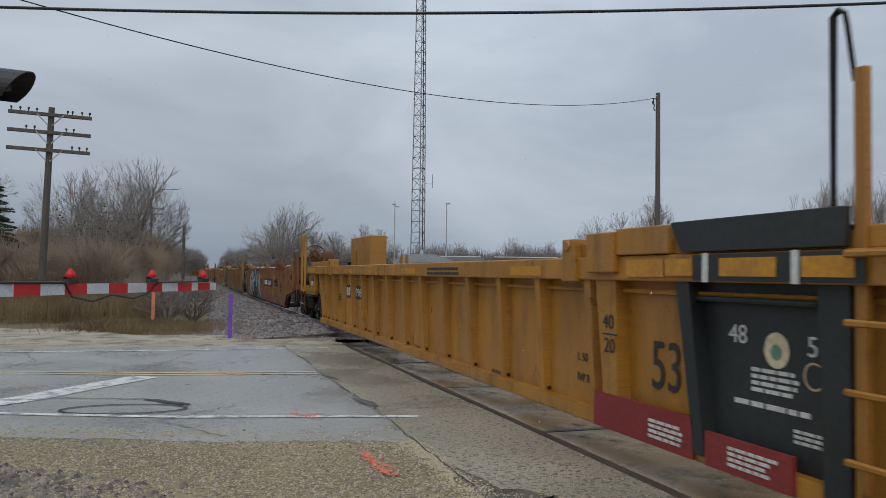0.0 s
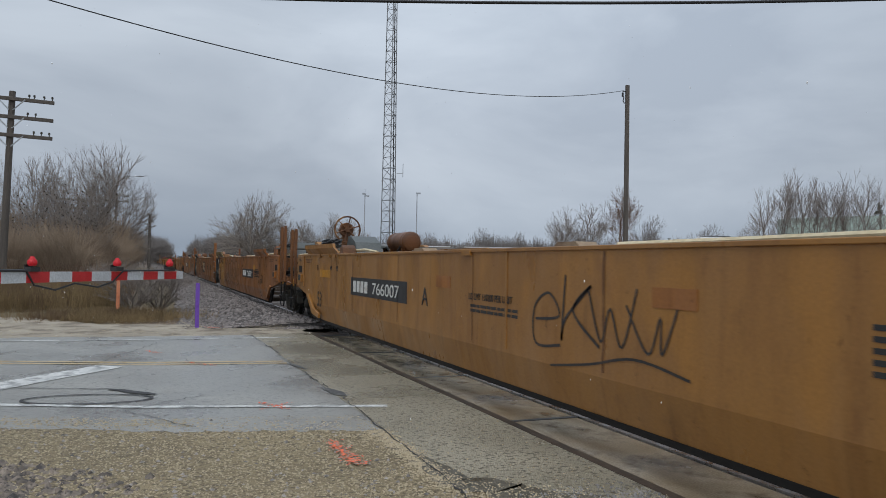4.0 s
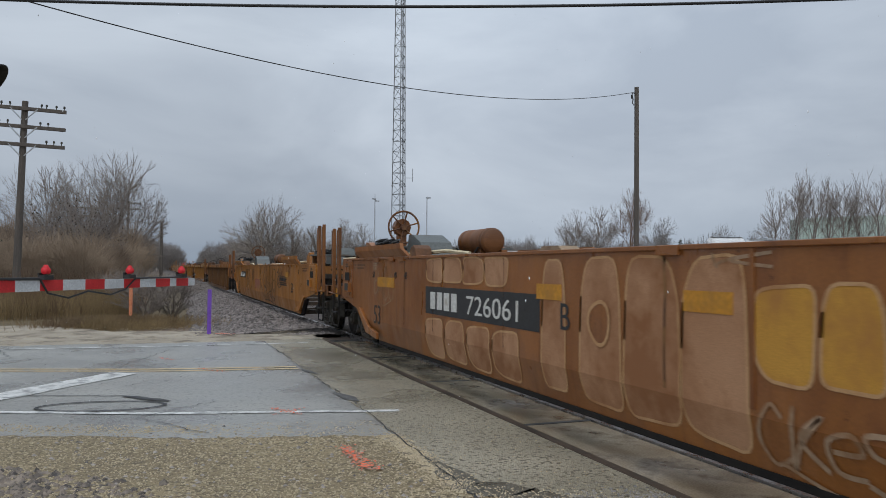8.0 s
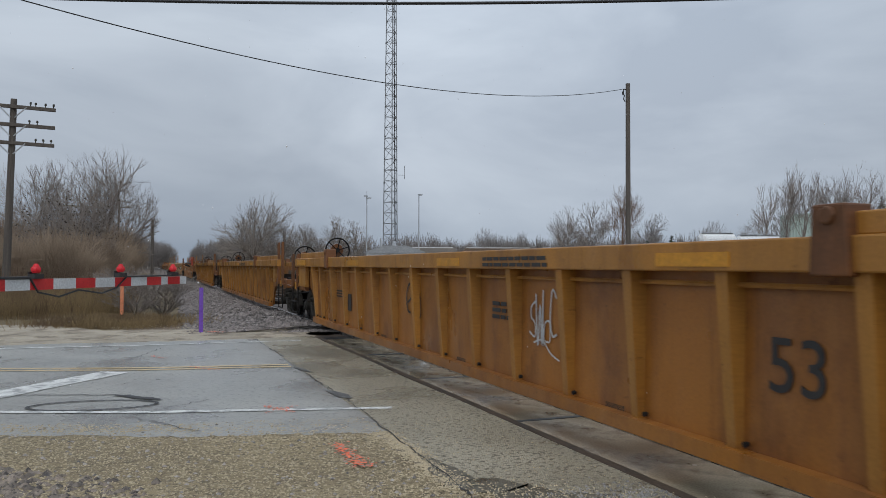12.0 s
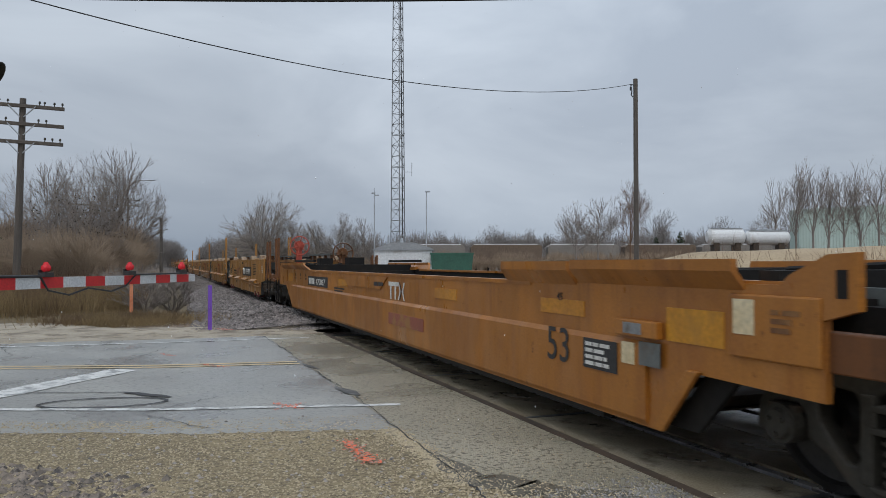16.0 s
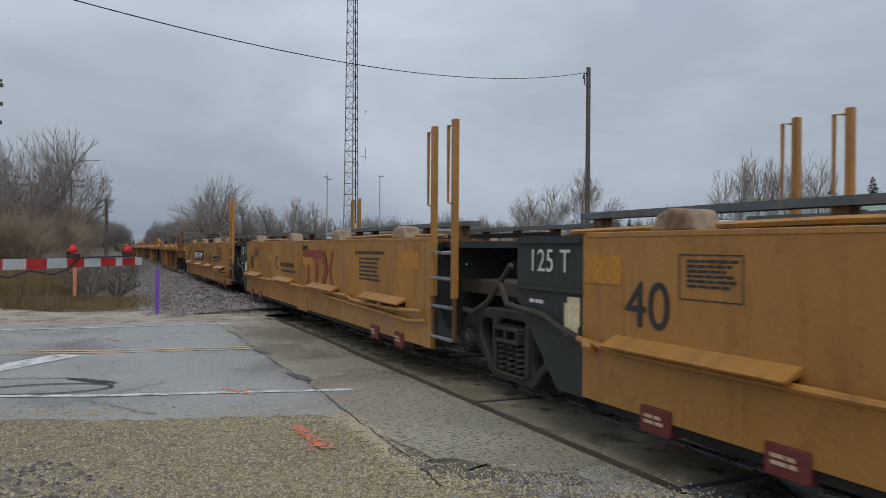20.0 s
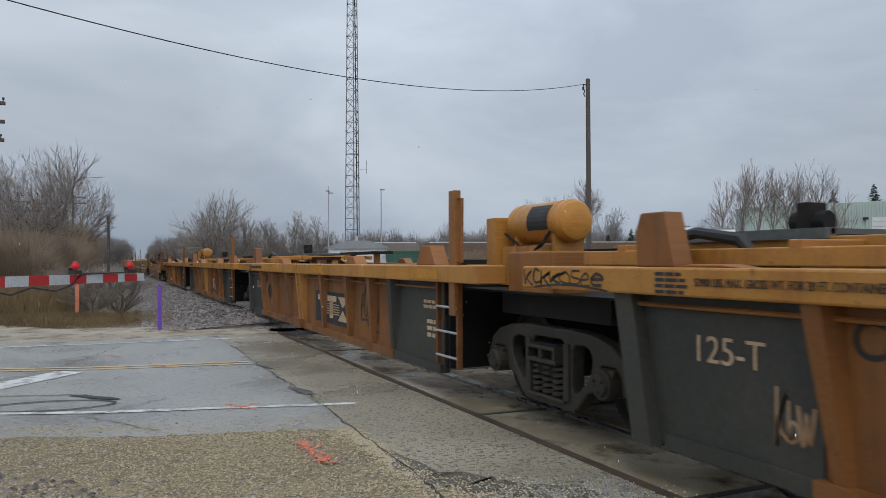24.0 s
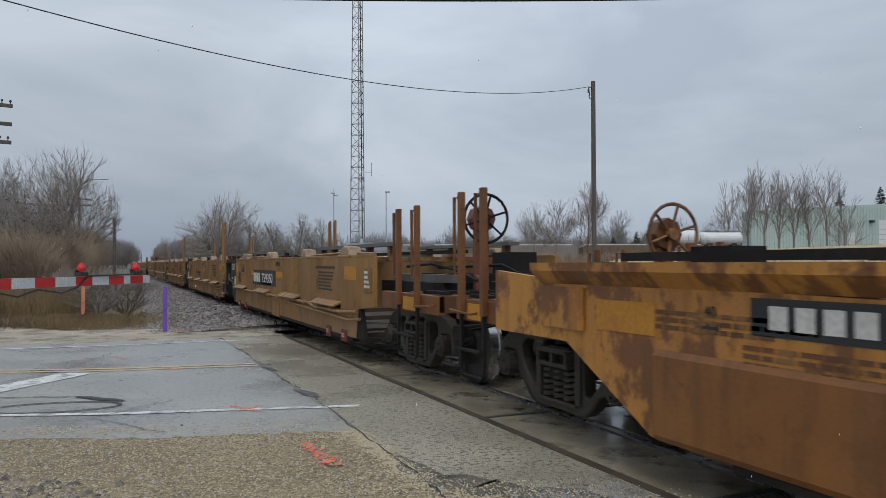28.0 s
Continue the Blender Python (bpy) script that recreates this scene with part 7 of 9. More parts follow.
def smooth_forty(q, P, m, lead, trail, letter, seed, label, number=None, mark=False, cross=None, dull=False, spots=None):
    """A forty-foot smooth-sided well with a brake pipe and hooded steps along its side."""
    LEAN[0] = None
    u = unit("well_car", q, label)
    top, low = 1.575, 0.36
    pl = end_outline(P, lead, trail, low, top, jt=1.72)
    for near in (True, False):
        side_plate(u, pl, 0.06, m, near, "side_wall")
    y0 = 1.2 if lead == "joint" else 0.75
    y1 = P - 1.75 if trail == "joint" else P - 0.75
    for s in (-1, 1):
        bm = bmesh.new()
        box(bm, s * 1.47 - 0.035, s * 1.47 + 0.035, y0, y1, top - 0.02, top + 0.018)
        part("top_edge", bm, m, u, bevel=0.006)
        bm = bmesh.new()
        box(bm, s * 1.44 - 0.05, s * 1.44 + 0.05, 1.7, P - 1.9, 0.30, 0.36)
        part("bottom_chord", bm, M["grimy_black"], u)
    bm = bmesh.new()
    box(bm, NEAR - 0.012, NEAR + 0.02, P - 7.97, P - 7.22, 0.325, 0.62)
    part("side_patch", bm, m, u)
    well_floor(u, 1.4, P - 1.9, M["rust_dark"], solid=True)
    ledges(u, P, m)
    for y in (P - 2.55, P - 3.58, 3.0, 2.1):
        jacking_pad(u, y)
    # cone covers and long rails on top near the ends
    rng = random.Random(seed)
    for k, y in enumerate((P - 2.6, P - 6.2, 5.2, 2.4)):
        for x0, x1, hh in ((1.2, 1.42, 0.15), (-1.42, -1.2, 0.17)):
            bm = bmesh.new()
            w = rng.uniform(0.15, 0.22)
            prism(bm, [(y - w - 0.08, top), (y + w + 0.08, top), (y + w, top + hh * 0.8), (y + 0.05, top + hh), (y - w, top + hh * 0.9)], x0, x1, "x")
            part("corner_casting", bm, M["stop_tan"], u, "tan container corner stop", bevel=0.03)
    for a, b in ((P - 6.4, P - 1.0), (1.2, 5.6)):
        for x, z, w in ((1.0, 0.17, 0.10), (-0.95, 0.15, 0.08), (0.1, 0.04, 0.10)):
            bm = bmesh.new()
            box(bm, x - w, x + w, a, b, top + z, top + z + 0.055)
            rail = part("top_rail", bm, M["grimy_black"] if x == 0.1 else M["cover_grey"], u, "long grey-green steel rail on short legs")
            for f in (0.06, 0.3, 0.54, 0.78, 0.96) if z > 0.1 else ():
                bm = bmesh.new()
                y = a + (b - a) * f
                box(bm, x - 0.05, x + 0.05, y - 0.06, y + 0.06, top - 0.07, top + z)
                part("leg", bm, M["rust_seam"], rail)
        for f in (0.1, 0.5, 0.9):
            bm = bmesh.new()
            y = a + (b - a) * f
            box(bm, -1.3, 1.3, y - 0.05, y + 0.05, top - 0.08, top - 0.01)
            part("cross_bearer", bm, M["rust_seam"], u)
        bm = bmesh.new()
        pipe(bm, [(-1.3, a, top + 0.03), (-1.22, (a + b) / 2, top + 0.06), (-1.3, b - 0.3, top + 0.03)], 0.026, 6)
        part("brake_pipe", bm, m, u)
    if lead == "joint":
        joint_lead(u, m, M["paint_green_black"], top)
    else:
        gussets(u, 0, -1, m)
        coupler_end(u, 0, -1, M["paint_end"], (0.30, 0.92), 2.15, (-0.55, 0.80, 2.02, M["grimy_black"] if dull else M["brake_red"], M["brake_dull"] if dull else M["brake_red"]), None)
    if trail == "joint":
        joint_trail(u, P, m, M["paint_green_black"], top, (1.72, 0.73))
    else:
        gussets(u, P, 1, m)
        coupler_end(u, P, 1, M["paint_end"], (0.62, 1.3), 2.15, None, (0.2, -1.2, 0.1, 1.72, M["paint_end"]))
    # lettering
    e = P - 1.72
    slab_on(u, e - 0.02, e - 0.46, 1.22, 1.43, M["reflector_dull"], name="reflector", label="orange reflective patch")
    words(u, "40", e - 0.50, 0.95, 0.32, M["letter_black"], squeeze=1.04)
    for za in (1.16, 1.435):
        slab_on(u, e - 1.03, e - 1.55, za, za + 0.008, M["letter_black"], name="frame_line", proud=0.003)
    for a in (e - 1.03, e - 1.542):
        slab_on(u, a, a - 0.008, 1.168, 1.435, M["letter_black"], name="frame_line", proud=0.003)
    bars(u, e - 1.10, 1.41, 0.42, 6, 0.018, M["letter_black"], seed=seed)
    slab_on(u, P - 4.36, P - 4.8, 1.17, 1.29, M["reflector_dull"], name="reflector")
    a, b = spots or (P - 5.2, P - 5.7)
    words(u, letter, a, 1.02, 0.27, M["letter_black"])
    words(u, "LD LMT 123,200 PER UNIT", b, 1.075, 0.085, M["letter_black"], squeeze=0.88)
    bars(u, b - 0.05, 1.02, 1.4, 1, 0.045, M["letter_black"], seed=seed + 1)
    slab_on(u, P - 7.6, P - 8.3, 1.16, 1.29, M["reflector_dull"], name="reflector")
    words(u, "759897 " + letter if not dull else "759350 " + letter, P - 7.55, 1.42, 0.085, M["letter_black"], squeeze=0.95)
    if number:
        number_board(u, *number)
    if mark:
        logo(u, 6.9, 0.80, 0.62, M["logo_red"])
    if cross:
        c = cross
        bm = bmesh.new()
        for k in (1, -1):
            ribbon(bm, [(c + k * 0.15, 1.22), (c, 1.06), (c - k * 0.15, 0.895)], 0.07, NEAR, 0.012 + 0.001 * k)
        part("safety_mark", bm, M["logo_red"], u, "red and blue crossed mark")
        bm = bmesh.new()
        for k in (1, -1):
            ribbon(bm, [(c + k * 0.15, 1.265), (c, 1.10), (c - k * 0.15, 0.935)], 0.05, NEAR, 0.015 + 0.001 * k)
        part("safety_mark", bm, M["logo_blue"], u)
        bars(u, c + 0.45, 1.1, 0.22, 2, 0.025, M["letter_black"], seed=4)
        bars(u, c - 0.25, 1.1, 0.22, 2, 0.025, M["letter_black"], seed=5)
    bars(u, 3.9, 1.42, 1.25, 1, 0.04, M["letter_black"], seed=seed + 2)
    bars(u, 3.7, 1.33, 0.95, 6, 0.028, M["letter_black"], seed=seed + 3, step=2.0)
    slab_on(u, 2.1, 1.5, 1.22, 1.42, M["reflector_dull"], name="reflector")
    return u


def end_plate(u, y, d, m, top):
    """The framed plate at an outer end, with a dark sign and a card box, and the raised grey cover and hoses behind it; d points into the car."""
    a, b = sorted((y - d * 0.385, y + d * 0.36))
    bm = bmesh.new()
    box(bm, NEAR - 0.022, NEAR, a, b, 0.93, top - 0.02)
    p = part("label_plate", bm, m, u, "framed plate with signs", bevel=0.012)
    slab_on(p, y + d * 0.18, y - d * 0.17, 1.24, 1.39, M["grimy_black"], NEAR - 0.022, "sign", "dark sign")
    bm = bmesh.new()
    box(bm, NEAR - 0.075, NEAR - 0.022, *sorted((y - d * 0.01, y + d * 0.29)), 1.03, 1.20)
    c = part("card_box", bm, m, p, bevel=0.006)
    slab_on(c, y + d * 0.03, y + d * 0.25, 1.06, 1.19, M["paint_green_black"], NEAR - 0.075, "card", "dark card")
    bars(p, max(a, b) - 0.25, top - 0.08, 0.25, 2, 0.022, M["letter_black"], NEAR - 0.022, seed=8)
    bars(u, (b if d > 0 else a) + (1.0 if d > 0 else -0.1), top - 0.09, 0.8, 2, 0.03, M["rust_seam"], NEAR, seed=10)
    bm = bmesh.new()
    box(bm, -1.4, 1.4, *sorted((y - d * 0.14, y + d * 0.94)), top + 0.20, top + 0.235)
    cover = part("end_cover", bm, M["cover_grey"], u, "flat grey-green steel cover on short legs")
    for x in (-1.3, -0.5, 0.5, 1.3):
        for f in (0.0, 0.8):
            bm = bmesh.new()
            box(bm, x - 0.05, x + 0.05, y + d * f - 0.05, y + d * f + 0.05, 1.2, top + 0.2)
            part("leg", bm, M["rust_seam"], cover)
    rng = random.Random(5)
    for k in range(7):
        bm = bmesh.new()
        r, yy, x = rng.uniform(0.12, 0.22), y + d * rng.uniform(0.75, 1.05), rng.uniform(-1.2, -0.85)
        pipe(bm, [(x + 0.5 * r * math.sin(i + k), yy + r * math.cos(i * 0.9), top + 0.30 + 0.25 * r * math.sin(i * 0.9 + k)) for i in range(8)], 0.022, 5)
        part("hose", bm, M["cable_black"], u, "coil of black hose")
    bm = bmesh.new()
    prism(bm, [(y + d * 1.1, top), (y + d * 2.1, top), (y + d * 1.9, top + 0.28), (y + d * 1.5, top + 0.42), (y + d * 1.3, top + 0.42)], -0.75, -0.2, "x")
    part("gear_guard", bm, M["cover_grey"], u, "sloped grey guard")
    # a heavy lower stiffener that climbs over the truck
    bm = bmesh.new()
    prism(bm, [(y + d * 0.85, 0.76), (y + d * 1.0, 0.80), (y + d * 1.55, 0.52), (y + d * 2.1, 0.44), (y + d * 2.1, 0.34), (y + d * 1.45, 0.40)], NEAR - 0.05, NEAR, "x")
    part("stiffener", bm, m, u, bevel=0.01)


def end_gusset(u, y, d):
    """The black web plates that close the cut-away lower corner of a side beside an outer truck."""
    for sd in (-1, 1):
        bm = bmesh.new()
        prism(bm, [(y + d * 1.86, 0.31), (y + d * 1.42, 0.66), (y + d * 0.98, 0.72), (y + d * 1.12, 0.60), (y + d * 1.46, 0.31)], sd * 1.40 - 0.02, sd * 1.40 + 0.02, "x")
        part("gusset", bm, M["grimy_black"], u, "black gusset plate")


def smooth_fifty(q, P, m, lead, trail, letter, seed, label, number=None, guide_m=None, top=1.63, wheel=None, tank=None, posts_top=2.4, spots=None):
    """A fifty-three-foot smooth-sided well; the lower side leans in."""
    u = unit("well_car", q, label)
    low = 0.30
    LEAN[0] = 0.62
    pl = [(1.60, top), (1.60, low)] if lead == "joint" else [(-0.38, top), (-0.38, 0.92), (-0.14, 0.87), (0.93, 0.74), (1.39, 0.68), (1.77, 0.42), (1.9, low)]
    pl += [(P - 1.43, low), (P - 1.43, top)] if trail == "joint" else [(P - 1.9, low), (P - 1.45, 0.49), (P - 0.93, 0.72), (P + 0.14, 0.87), (P + 0.38, 0.92), (P + 0.38, top)]
    for near in (True, False):
        side_plate(u, pl, 0.05, m, near, "side_wall")
    y0, y1 = (1.62 if lead == "joint" else -0.36), (P - 1.6 if trail == "joint" else P + 0.36)
    for s in (-1, 1):
        bm = bmesh.new()
        box(bm, s * 1.48 - 0.04, s * 1.48 + 0.04, y0, y1, top - 0.02, top + 0.015)
        part("top_edge", bm, m, u, bevel=0.006)
        bm = bmesh.new()
        box(bm, s * 1.38 - 0.06, s * 1.38 + 0.06, 1.9, P - 1.9, 0.255, 0.305)
        part("bottom_chord", bm, M["grimy_black"], u)
    well_floor(u, 1.7, P - 1.9, M["rust_dark"], 0.30)
    dark = M["paint_green_black"]
    g = guide_m or m
    flap(u, 1.75, 4.25, top, top + 0.22, m)
    flap(u, P - 0.6 if trail == "joint" else P - 0.87, P - 3.6, top, top + (0.26 if g is not m else 0.2), g)
    seams(u, (2.2, 3.3, 4.4, 6.9, 9.4, 12.0, P - 4.6, P - 3.4, P - 2.3), 0.66, top - 0.03, seed)
    slab_on(u, 8.6, 8.56, 0.66, top - 0.02, m, name="plate_joint", proud=0.01)
    for y, d in ((1.6, 1), (P - 0.75, -1)):
        for s in (-1, 1):
            bm = bmesh.new()
            prism(bm, [(y - d * 0.3, top), (y + d * 0.2, top), (y + d * 0.2, top + 0.20), (y - d * 0.05, top + 0.30), (y - d * 0.22, top + 0.30)], s * 1.25 - 0.06, s * 1.25 + 0.06, "x")
            part("guide_gusset", bm, m, u, "rusty upright gusset", bevel=0.01)
    # bent stiffeners and clutter on the end decks
    for y in (4.35, P - 3.75):
        for s in (-1, 1):
            bm = bmesh.new()
            prism(bm, [(y - 0.16, top), (y + 0.16, top), (y + 0.10, top + 0.13), (y - 0.02, top + 0.17), (y - 0.12, top + 0.12)], s * 1.36 - 0.14, s * 1.36 + 0.1, "x")
            part("guide_block", bm, M["rust_seam"], u, "rusty guide block", bevel=0.015)
    for a, b in ((1.5, 4.6), (P - 5.2, P - 1.2)):
        for x, z in ((0.9, 0.10), (-0.2, 0.06), (-0.85, 0.02)):
            bm = bmesh.new()
            box(bm, x - 0.09, x + 0.09, a, b, top + z - 0.05, top + z)
            part("deck_beam", bm, M["grimy_black"], u)
        bm = bmesh.new()
        pipe(bm, [(-1.25, a, top + 0.03), (-1.2, a + 0.9, top + 0.08), (-1.27, b - 0.6, top + 0.04), (-1.2, b + 1.2, top + 0.03), (-1.3, b + 2.4, top + 0.02)], 0.028, 6)
        part("brake_pipe", bm, M["card_cream"], u, "pale brake pipe")
    for y in (2.2, 3.0, 3.5, P - 2.0, P - 2.8, P - 3.3, P * 0.5):
        bm = bmesh.new()
        box(bm, NEAR - 0.03, NEAR + 0.0, y - 0.12, y + 0.12, top - 0.055, top + 0.01)
        part("hinge", bm, m, u)
    for y in (P * 0.40, P * 0.60):
        bm = bmesh.new()
        prism(bm, [(y - 0.25, top), (y + 0.25, top), (y + 0.15, top + 0.06), (y - 0.15, top + 0.06)], -1.4, -1.2, "x")
        part("corner_casting", bm, M["stop_tan"], u, "tan container corner stop")
    if lead == "joint":
        joint_lead(u, m, dark, top, (0.89, 1.6), 2.4)
    else:
        end_plate(u, 0, 1, m, top)
        end_gusset(u, 0, 1)
        coupler_end(u, 0, -1, M["paint_end"], (0.76, 1.24), posts_top, wheel, tank)
    if trail == "joint":
        joint_trail(u, P, m, dark, top, (1.43, 0.41), True, low, True, 2.4)
    else:
        end_plate(u, P, -1, m, top)
        end_gusset(u, P, -1)
        coupler_end(u, P, 1, M["paint_end"], (0.76, 1.24), min(posts_top, 2.26), (-0.48, -0.1, top + 0.62, M["rust_seam"]), (0.25, -2.6, -1.6, top + 0.30, M["paint_end"]))
    slab_on(u, NEAR and P - 2.0, P - 2.9, 1.18, 1.33, M["reflector"], name="reflector", label="orange reflective patch") if trail != "joint" else slab_on(u, P - 1.52, P - 2.0, 1.16, 1.32, M["reflector_dull"], NEAR - 0.004, "patch")
    sp = {"fifty": (P - 1.78, 0.58), "letter": P * 0.62, "ld": P * 0.74, "refl": (P * 0.33, P * 0.55)}
    sp.update(spots or {})
    words(u, "53", *sp["fifty"], 0.45 if trail == "joint" else 0.31, M["letter_black"], squeeze=1.0)
    if lead != "joint":
        words(u, "53", 3.0, 0.80, 0.27, M["letter_black"], squeeze=0.9)
    for y, t in ((P - 1.7, "53"), (P - 2.9, "49"), (P - 3.4, "45"), (1.9, "53"), (3.4, "45")):
        words(u, t, y, 1.32, 0.10, M["letter_black"])
    words(u, letter, sp["letter"], 0.95, 0.24, M["letter_black"])
    words(u, "LD LMT 110200 PER UNIT", sp["ld"], 1.10, 0.075, M["letter_black"], squeeze=0.9)
    bars(u, sp["ld"] - 0.05, 1.05, 1.2, 2, 0.03, M["letter_black"], seed=seed)
    bars(u, 4.6, 1.22, 1.1, 5, 0.03, M["letter_black"], seed=seed + 1, step=1.9)
    bars(u, P - 1.72, 1.56, 0.26, 4, 0.018, M["chalk"], seed=seed + 2)
    for y in sp["refl"]:
        slab_on(u, y, y - 0.46, 1.20, 1.34, M["reflector"] if seed % 2 else M["paint_chord_brown"], name="reflector")
    if number:
        number_board(u, *number)
    return u


def ribbed_fifty(q, P, m, chord_m, lead, trail, seed, label, number=None, mark=None, panel=False, wheel_m=None, bold=True, box_top=False, board=True):
    """A fifty-three-foot well with a box top chord and outside ribs."""
    LEAN[0] = None
    u = unit("well_car", q, label)
    top, low = 1.63, 0.28
    y0 = -0.4 if lead == "end" else 0.5
    y1 = P + 0.42
    for near in (True, False):
        pts = [(0.5, 1.45), (0.5, 1.0)] + arc(0.35, -0.10, 1.12, 88, 22, 6) + [(1.5, low)] if lead == "end" else [(0.9, 1.45), (0.9, 0.5), (1.2, low)]
        pts += [(P - 1.5, low)] + arc(P - 0.35, -0.10, 1.12, 158, 92, 6) + [(P - 0.5 + 0.85, 1.0), (P + 0.35, 1.45)]
        side_plate(u, pts, 0.05, m, near, "side_wall", 0.10)
    for s in (-1, 1):
        bm = bmesh.new()
        box(bm, s * 1.48 - 0.08, s * 1.48 + 0.08, y0 + 0.05, y1, 1.44, top)
        part("top_chord", bm, chord_m, u, "box-shaped top chord", bevel=0.012)
        bm = bmesh.new()
        box(bm, s * 1.44 - 0.06, s * 1.44 + 0.06, 1.5, P - 1.5, 0.25, 0.36)
        part("bottom_chord", bm, m, u)
        bm = bmesh.new()
        rod(bm, (s * 1.44, 1.0, 1.36), (s * 1.44, P - 0.8, 1.36), 0.018, 6)
        part("side_pipe", bm, chord_m, u)
    n = 18
    for k in range(n):
        y = 1.4 if k == 0 else P - 1.4 if k == n - 1 else 2.2 + (P - 4.4) * (k - 1) / (n - 3)
        if panel and y < 4.0:
            continue
        for s in (-1, 1):
            wide = 0.075 if k not in (2, n - 3) else 0.10
            bm = bmesh.new()
            lean = 0.16 if k == 0 else (-0.16 if k == n - 1 else 0)
            a = [bm.verts.new(v) for v in ((s * 1.40, y - wide, 1.45), (s * 1.40, y + wide, 1.45), (s * 1.40, y + wide * 0.6 + lean, 0.30), (s * 1.40, y - wide * 0.6 + lean, 0.30))]
            b = [bm.verts.new(v) for v in ((s * 1.53, y - wide * 0.7, 1.45), (s * 1.53, y + wide * 0.7, 1.45), (s * 1.45, y + wide * 0.5 + lean, 0.30), (s * 1.45, y - wide * 0.5 + lean, 0.30))]
            bm.faces.new(b)
            for i in range(4):
                j = (i + 1) % 4
                bm.faces.new((a[i], a[j], b[j], b[i]))
            part("rib", bm, m if not bold else chord_m, u)
            if s < 0:
                bm = bmesh.new()
                rod(bm, (-1.42, y - 0.10 + lean, 0.40), (-1.45, y - 0.10 + lean, 0.40), 0.018, 8)
                part("drain_cap", bm, M["grimy_black"], u)
    well_floor(u, 1.6, P - 1.6, M["rust_dark"], 0.30)
    for a, b in ((y0 + 0.1, 4.3), (P - 0.1, P - 3.1)):
        for s in (-1, 1):
            bm = bmesh.new()
            box(bm, s * 1.47 - 0.05, s * 1.47 + 0.05, min(a, b), max(a, b), top, top + 0.12)
            g = part("container_guide", bm, chord_m, u, "raised container guide", bevel=0.01)
            bm = bmesh.new()
            prism(bm, [(b - 0.12, 1.42), (b + 0.12, 1.42), (b + 0.10, top + 0.16), (b - 0.10, top + 0.16)], s * 1.5 - 0.1, s * 1.5 + 0.1, "x")
            rod(bm, (s * 1.62, b, top + 0.10), (s * 1.40, b, top + 0.10), 0.05, 8)
            part("guide_block", bm, chord_m if panel else M["paint_end"], g, bevel=0.012)
    posts = (0.30, 0.95)
    if lead == "end":
        coupler_end(u, 0, -1, M["paint_end"], posts, 2.1, (-0.9, 0.9, 1.68, M["grimy_black"]), None)
        bm = bmesh.new()
        box(bm, NEAR - 0.0, NEAR + 0.08, 0.35, 0.75, 1.0, 1.45)
        part("end_bracket", bm, chord_m, u)
    else:
        dark = M["paint_green_black"]
        bm = bmesh.new()
        box(bm, -1.42, 1.42, 0.9, 1.0, 0.35, 1.6)
        part("end_wall", bm, m, u)
        bm = bmesh.new()
        box(bm, NEAR - 0.04, NEAR + 0.01, 1.335, 1.405, 0.3, 2.56)
        post = part("end_post", bm, m, u, "tall yellow end post", bevel=0.008)
        bm = bmesh.new()
        pipe(bm, [(NEAR - 0.02, 1.41, 2.5), (NEAR - 0.02, 1.455, 2.80), (NEAR - 0.02, 1.47, 2.87), (NEAR - 0.02, 1.51, 2.9), (NEAR - 0.02, 1.545, 2.87), (NEAR - 0.02, 1.55, 1.76), (NEAR - 0.02, 1.42, 1.74)], 0.014, 8)
        part("grab_loop", bm, M["grimy_black"], post)
        for z in (0.55, 0.9, 1.25, 1.6):
            bm = bmesh.new()
            pipe(bm, [(NEAR - 0.06, 1.4, z), (NEAR - 0.1, 1.4, z), (NEAR - 0.1, 0.85, z), (NEAR - 0.05, 0.85, z)], 0.014, 6)
            part("rung", bm, m, u)
        bm = bmesh.new()
        box(bm, NEAR - 0.06, NEAR + 0.02, 0.78, 0.88, 0.3, 2.56)
        part("end_post", bm, m, u, "tall yellow end post", bevel=0.008)
        if panel:
            D = NEAR + 0.085
            side_plate(u, [(1.45, 0.30), (2.60, 0.30), (2.80, 1.44), (1.45, 1.44)], 0.02, dark, True, "dark_panel", 0.085, "dark green-black side panel")
            bm = bmesh.new()
            prism(bm, [(2.58, 0.30), (2.68, 0.30), (2.88, 1.44), (2.74, 1.44)], NEAR - 0.03, NEAR + 0.09, "x")
            part("rib", bm, dark, u)
            bm = bmesh.new()
            prism(bm, [(1.45, 0.30), (1.62, 0.30), (1.66, 1.44), (1.45, 1.44)], NEAR - 0.02, NEAR + 0.09, "x")
            part("rib", bm, dark, u)
            bm = bmesh.new()
            pipe(bm, [(NEAR + 0.03, 2.75, 1.33), (NEAR + 0.03, 1.7, 1.33)], 0.02, 8)
            part("side_pipe", bm, dark, u)
            slab_on(u, 3.96, 2.70, 0.25, 0.53, M["placard_bright"], NEAR + 0.0, "red_panel", "dark red panel with white print", 0.03)
            slab_on(u, 2.57, 1.83, 0.25, 0.47, M["placard_bright"], NEAR + 0.0, "red_panel", "dark red panel with white print", 0.03)
            bars(u, 3.19, 0.44, 0.42, 4, 0.022, M["letter_white"], NEAR - 0.032, seed=61)
            bars(u, 2.35, 0.42, 0.42, 4, 0.020, M["letter_white"], NEAR - 0.032, seed=62)
            bm = bmesh.new()
            prism(bm, [(2.76, 1.64), (2.88, 1.85), (1.43, 1.85), (1.43, 1.64)], NEAR - 0.08, NEAR - 0.03, "x")
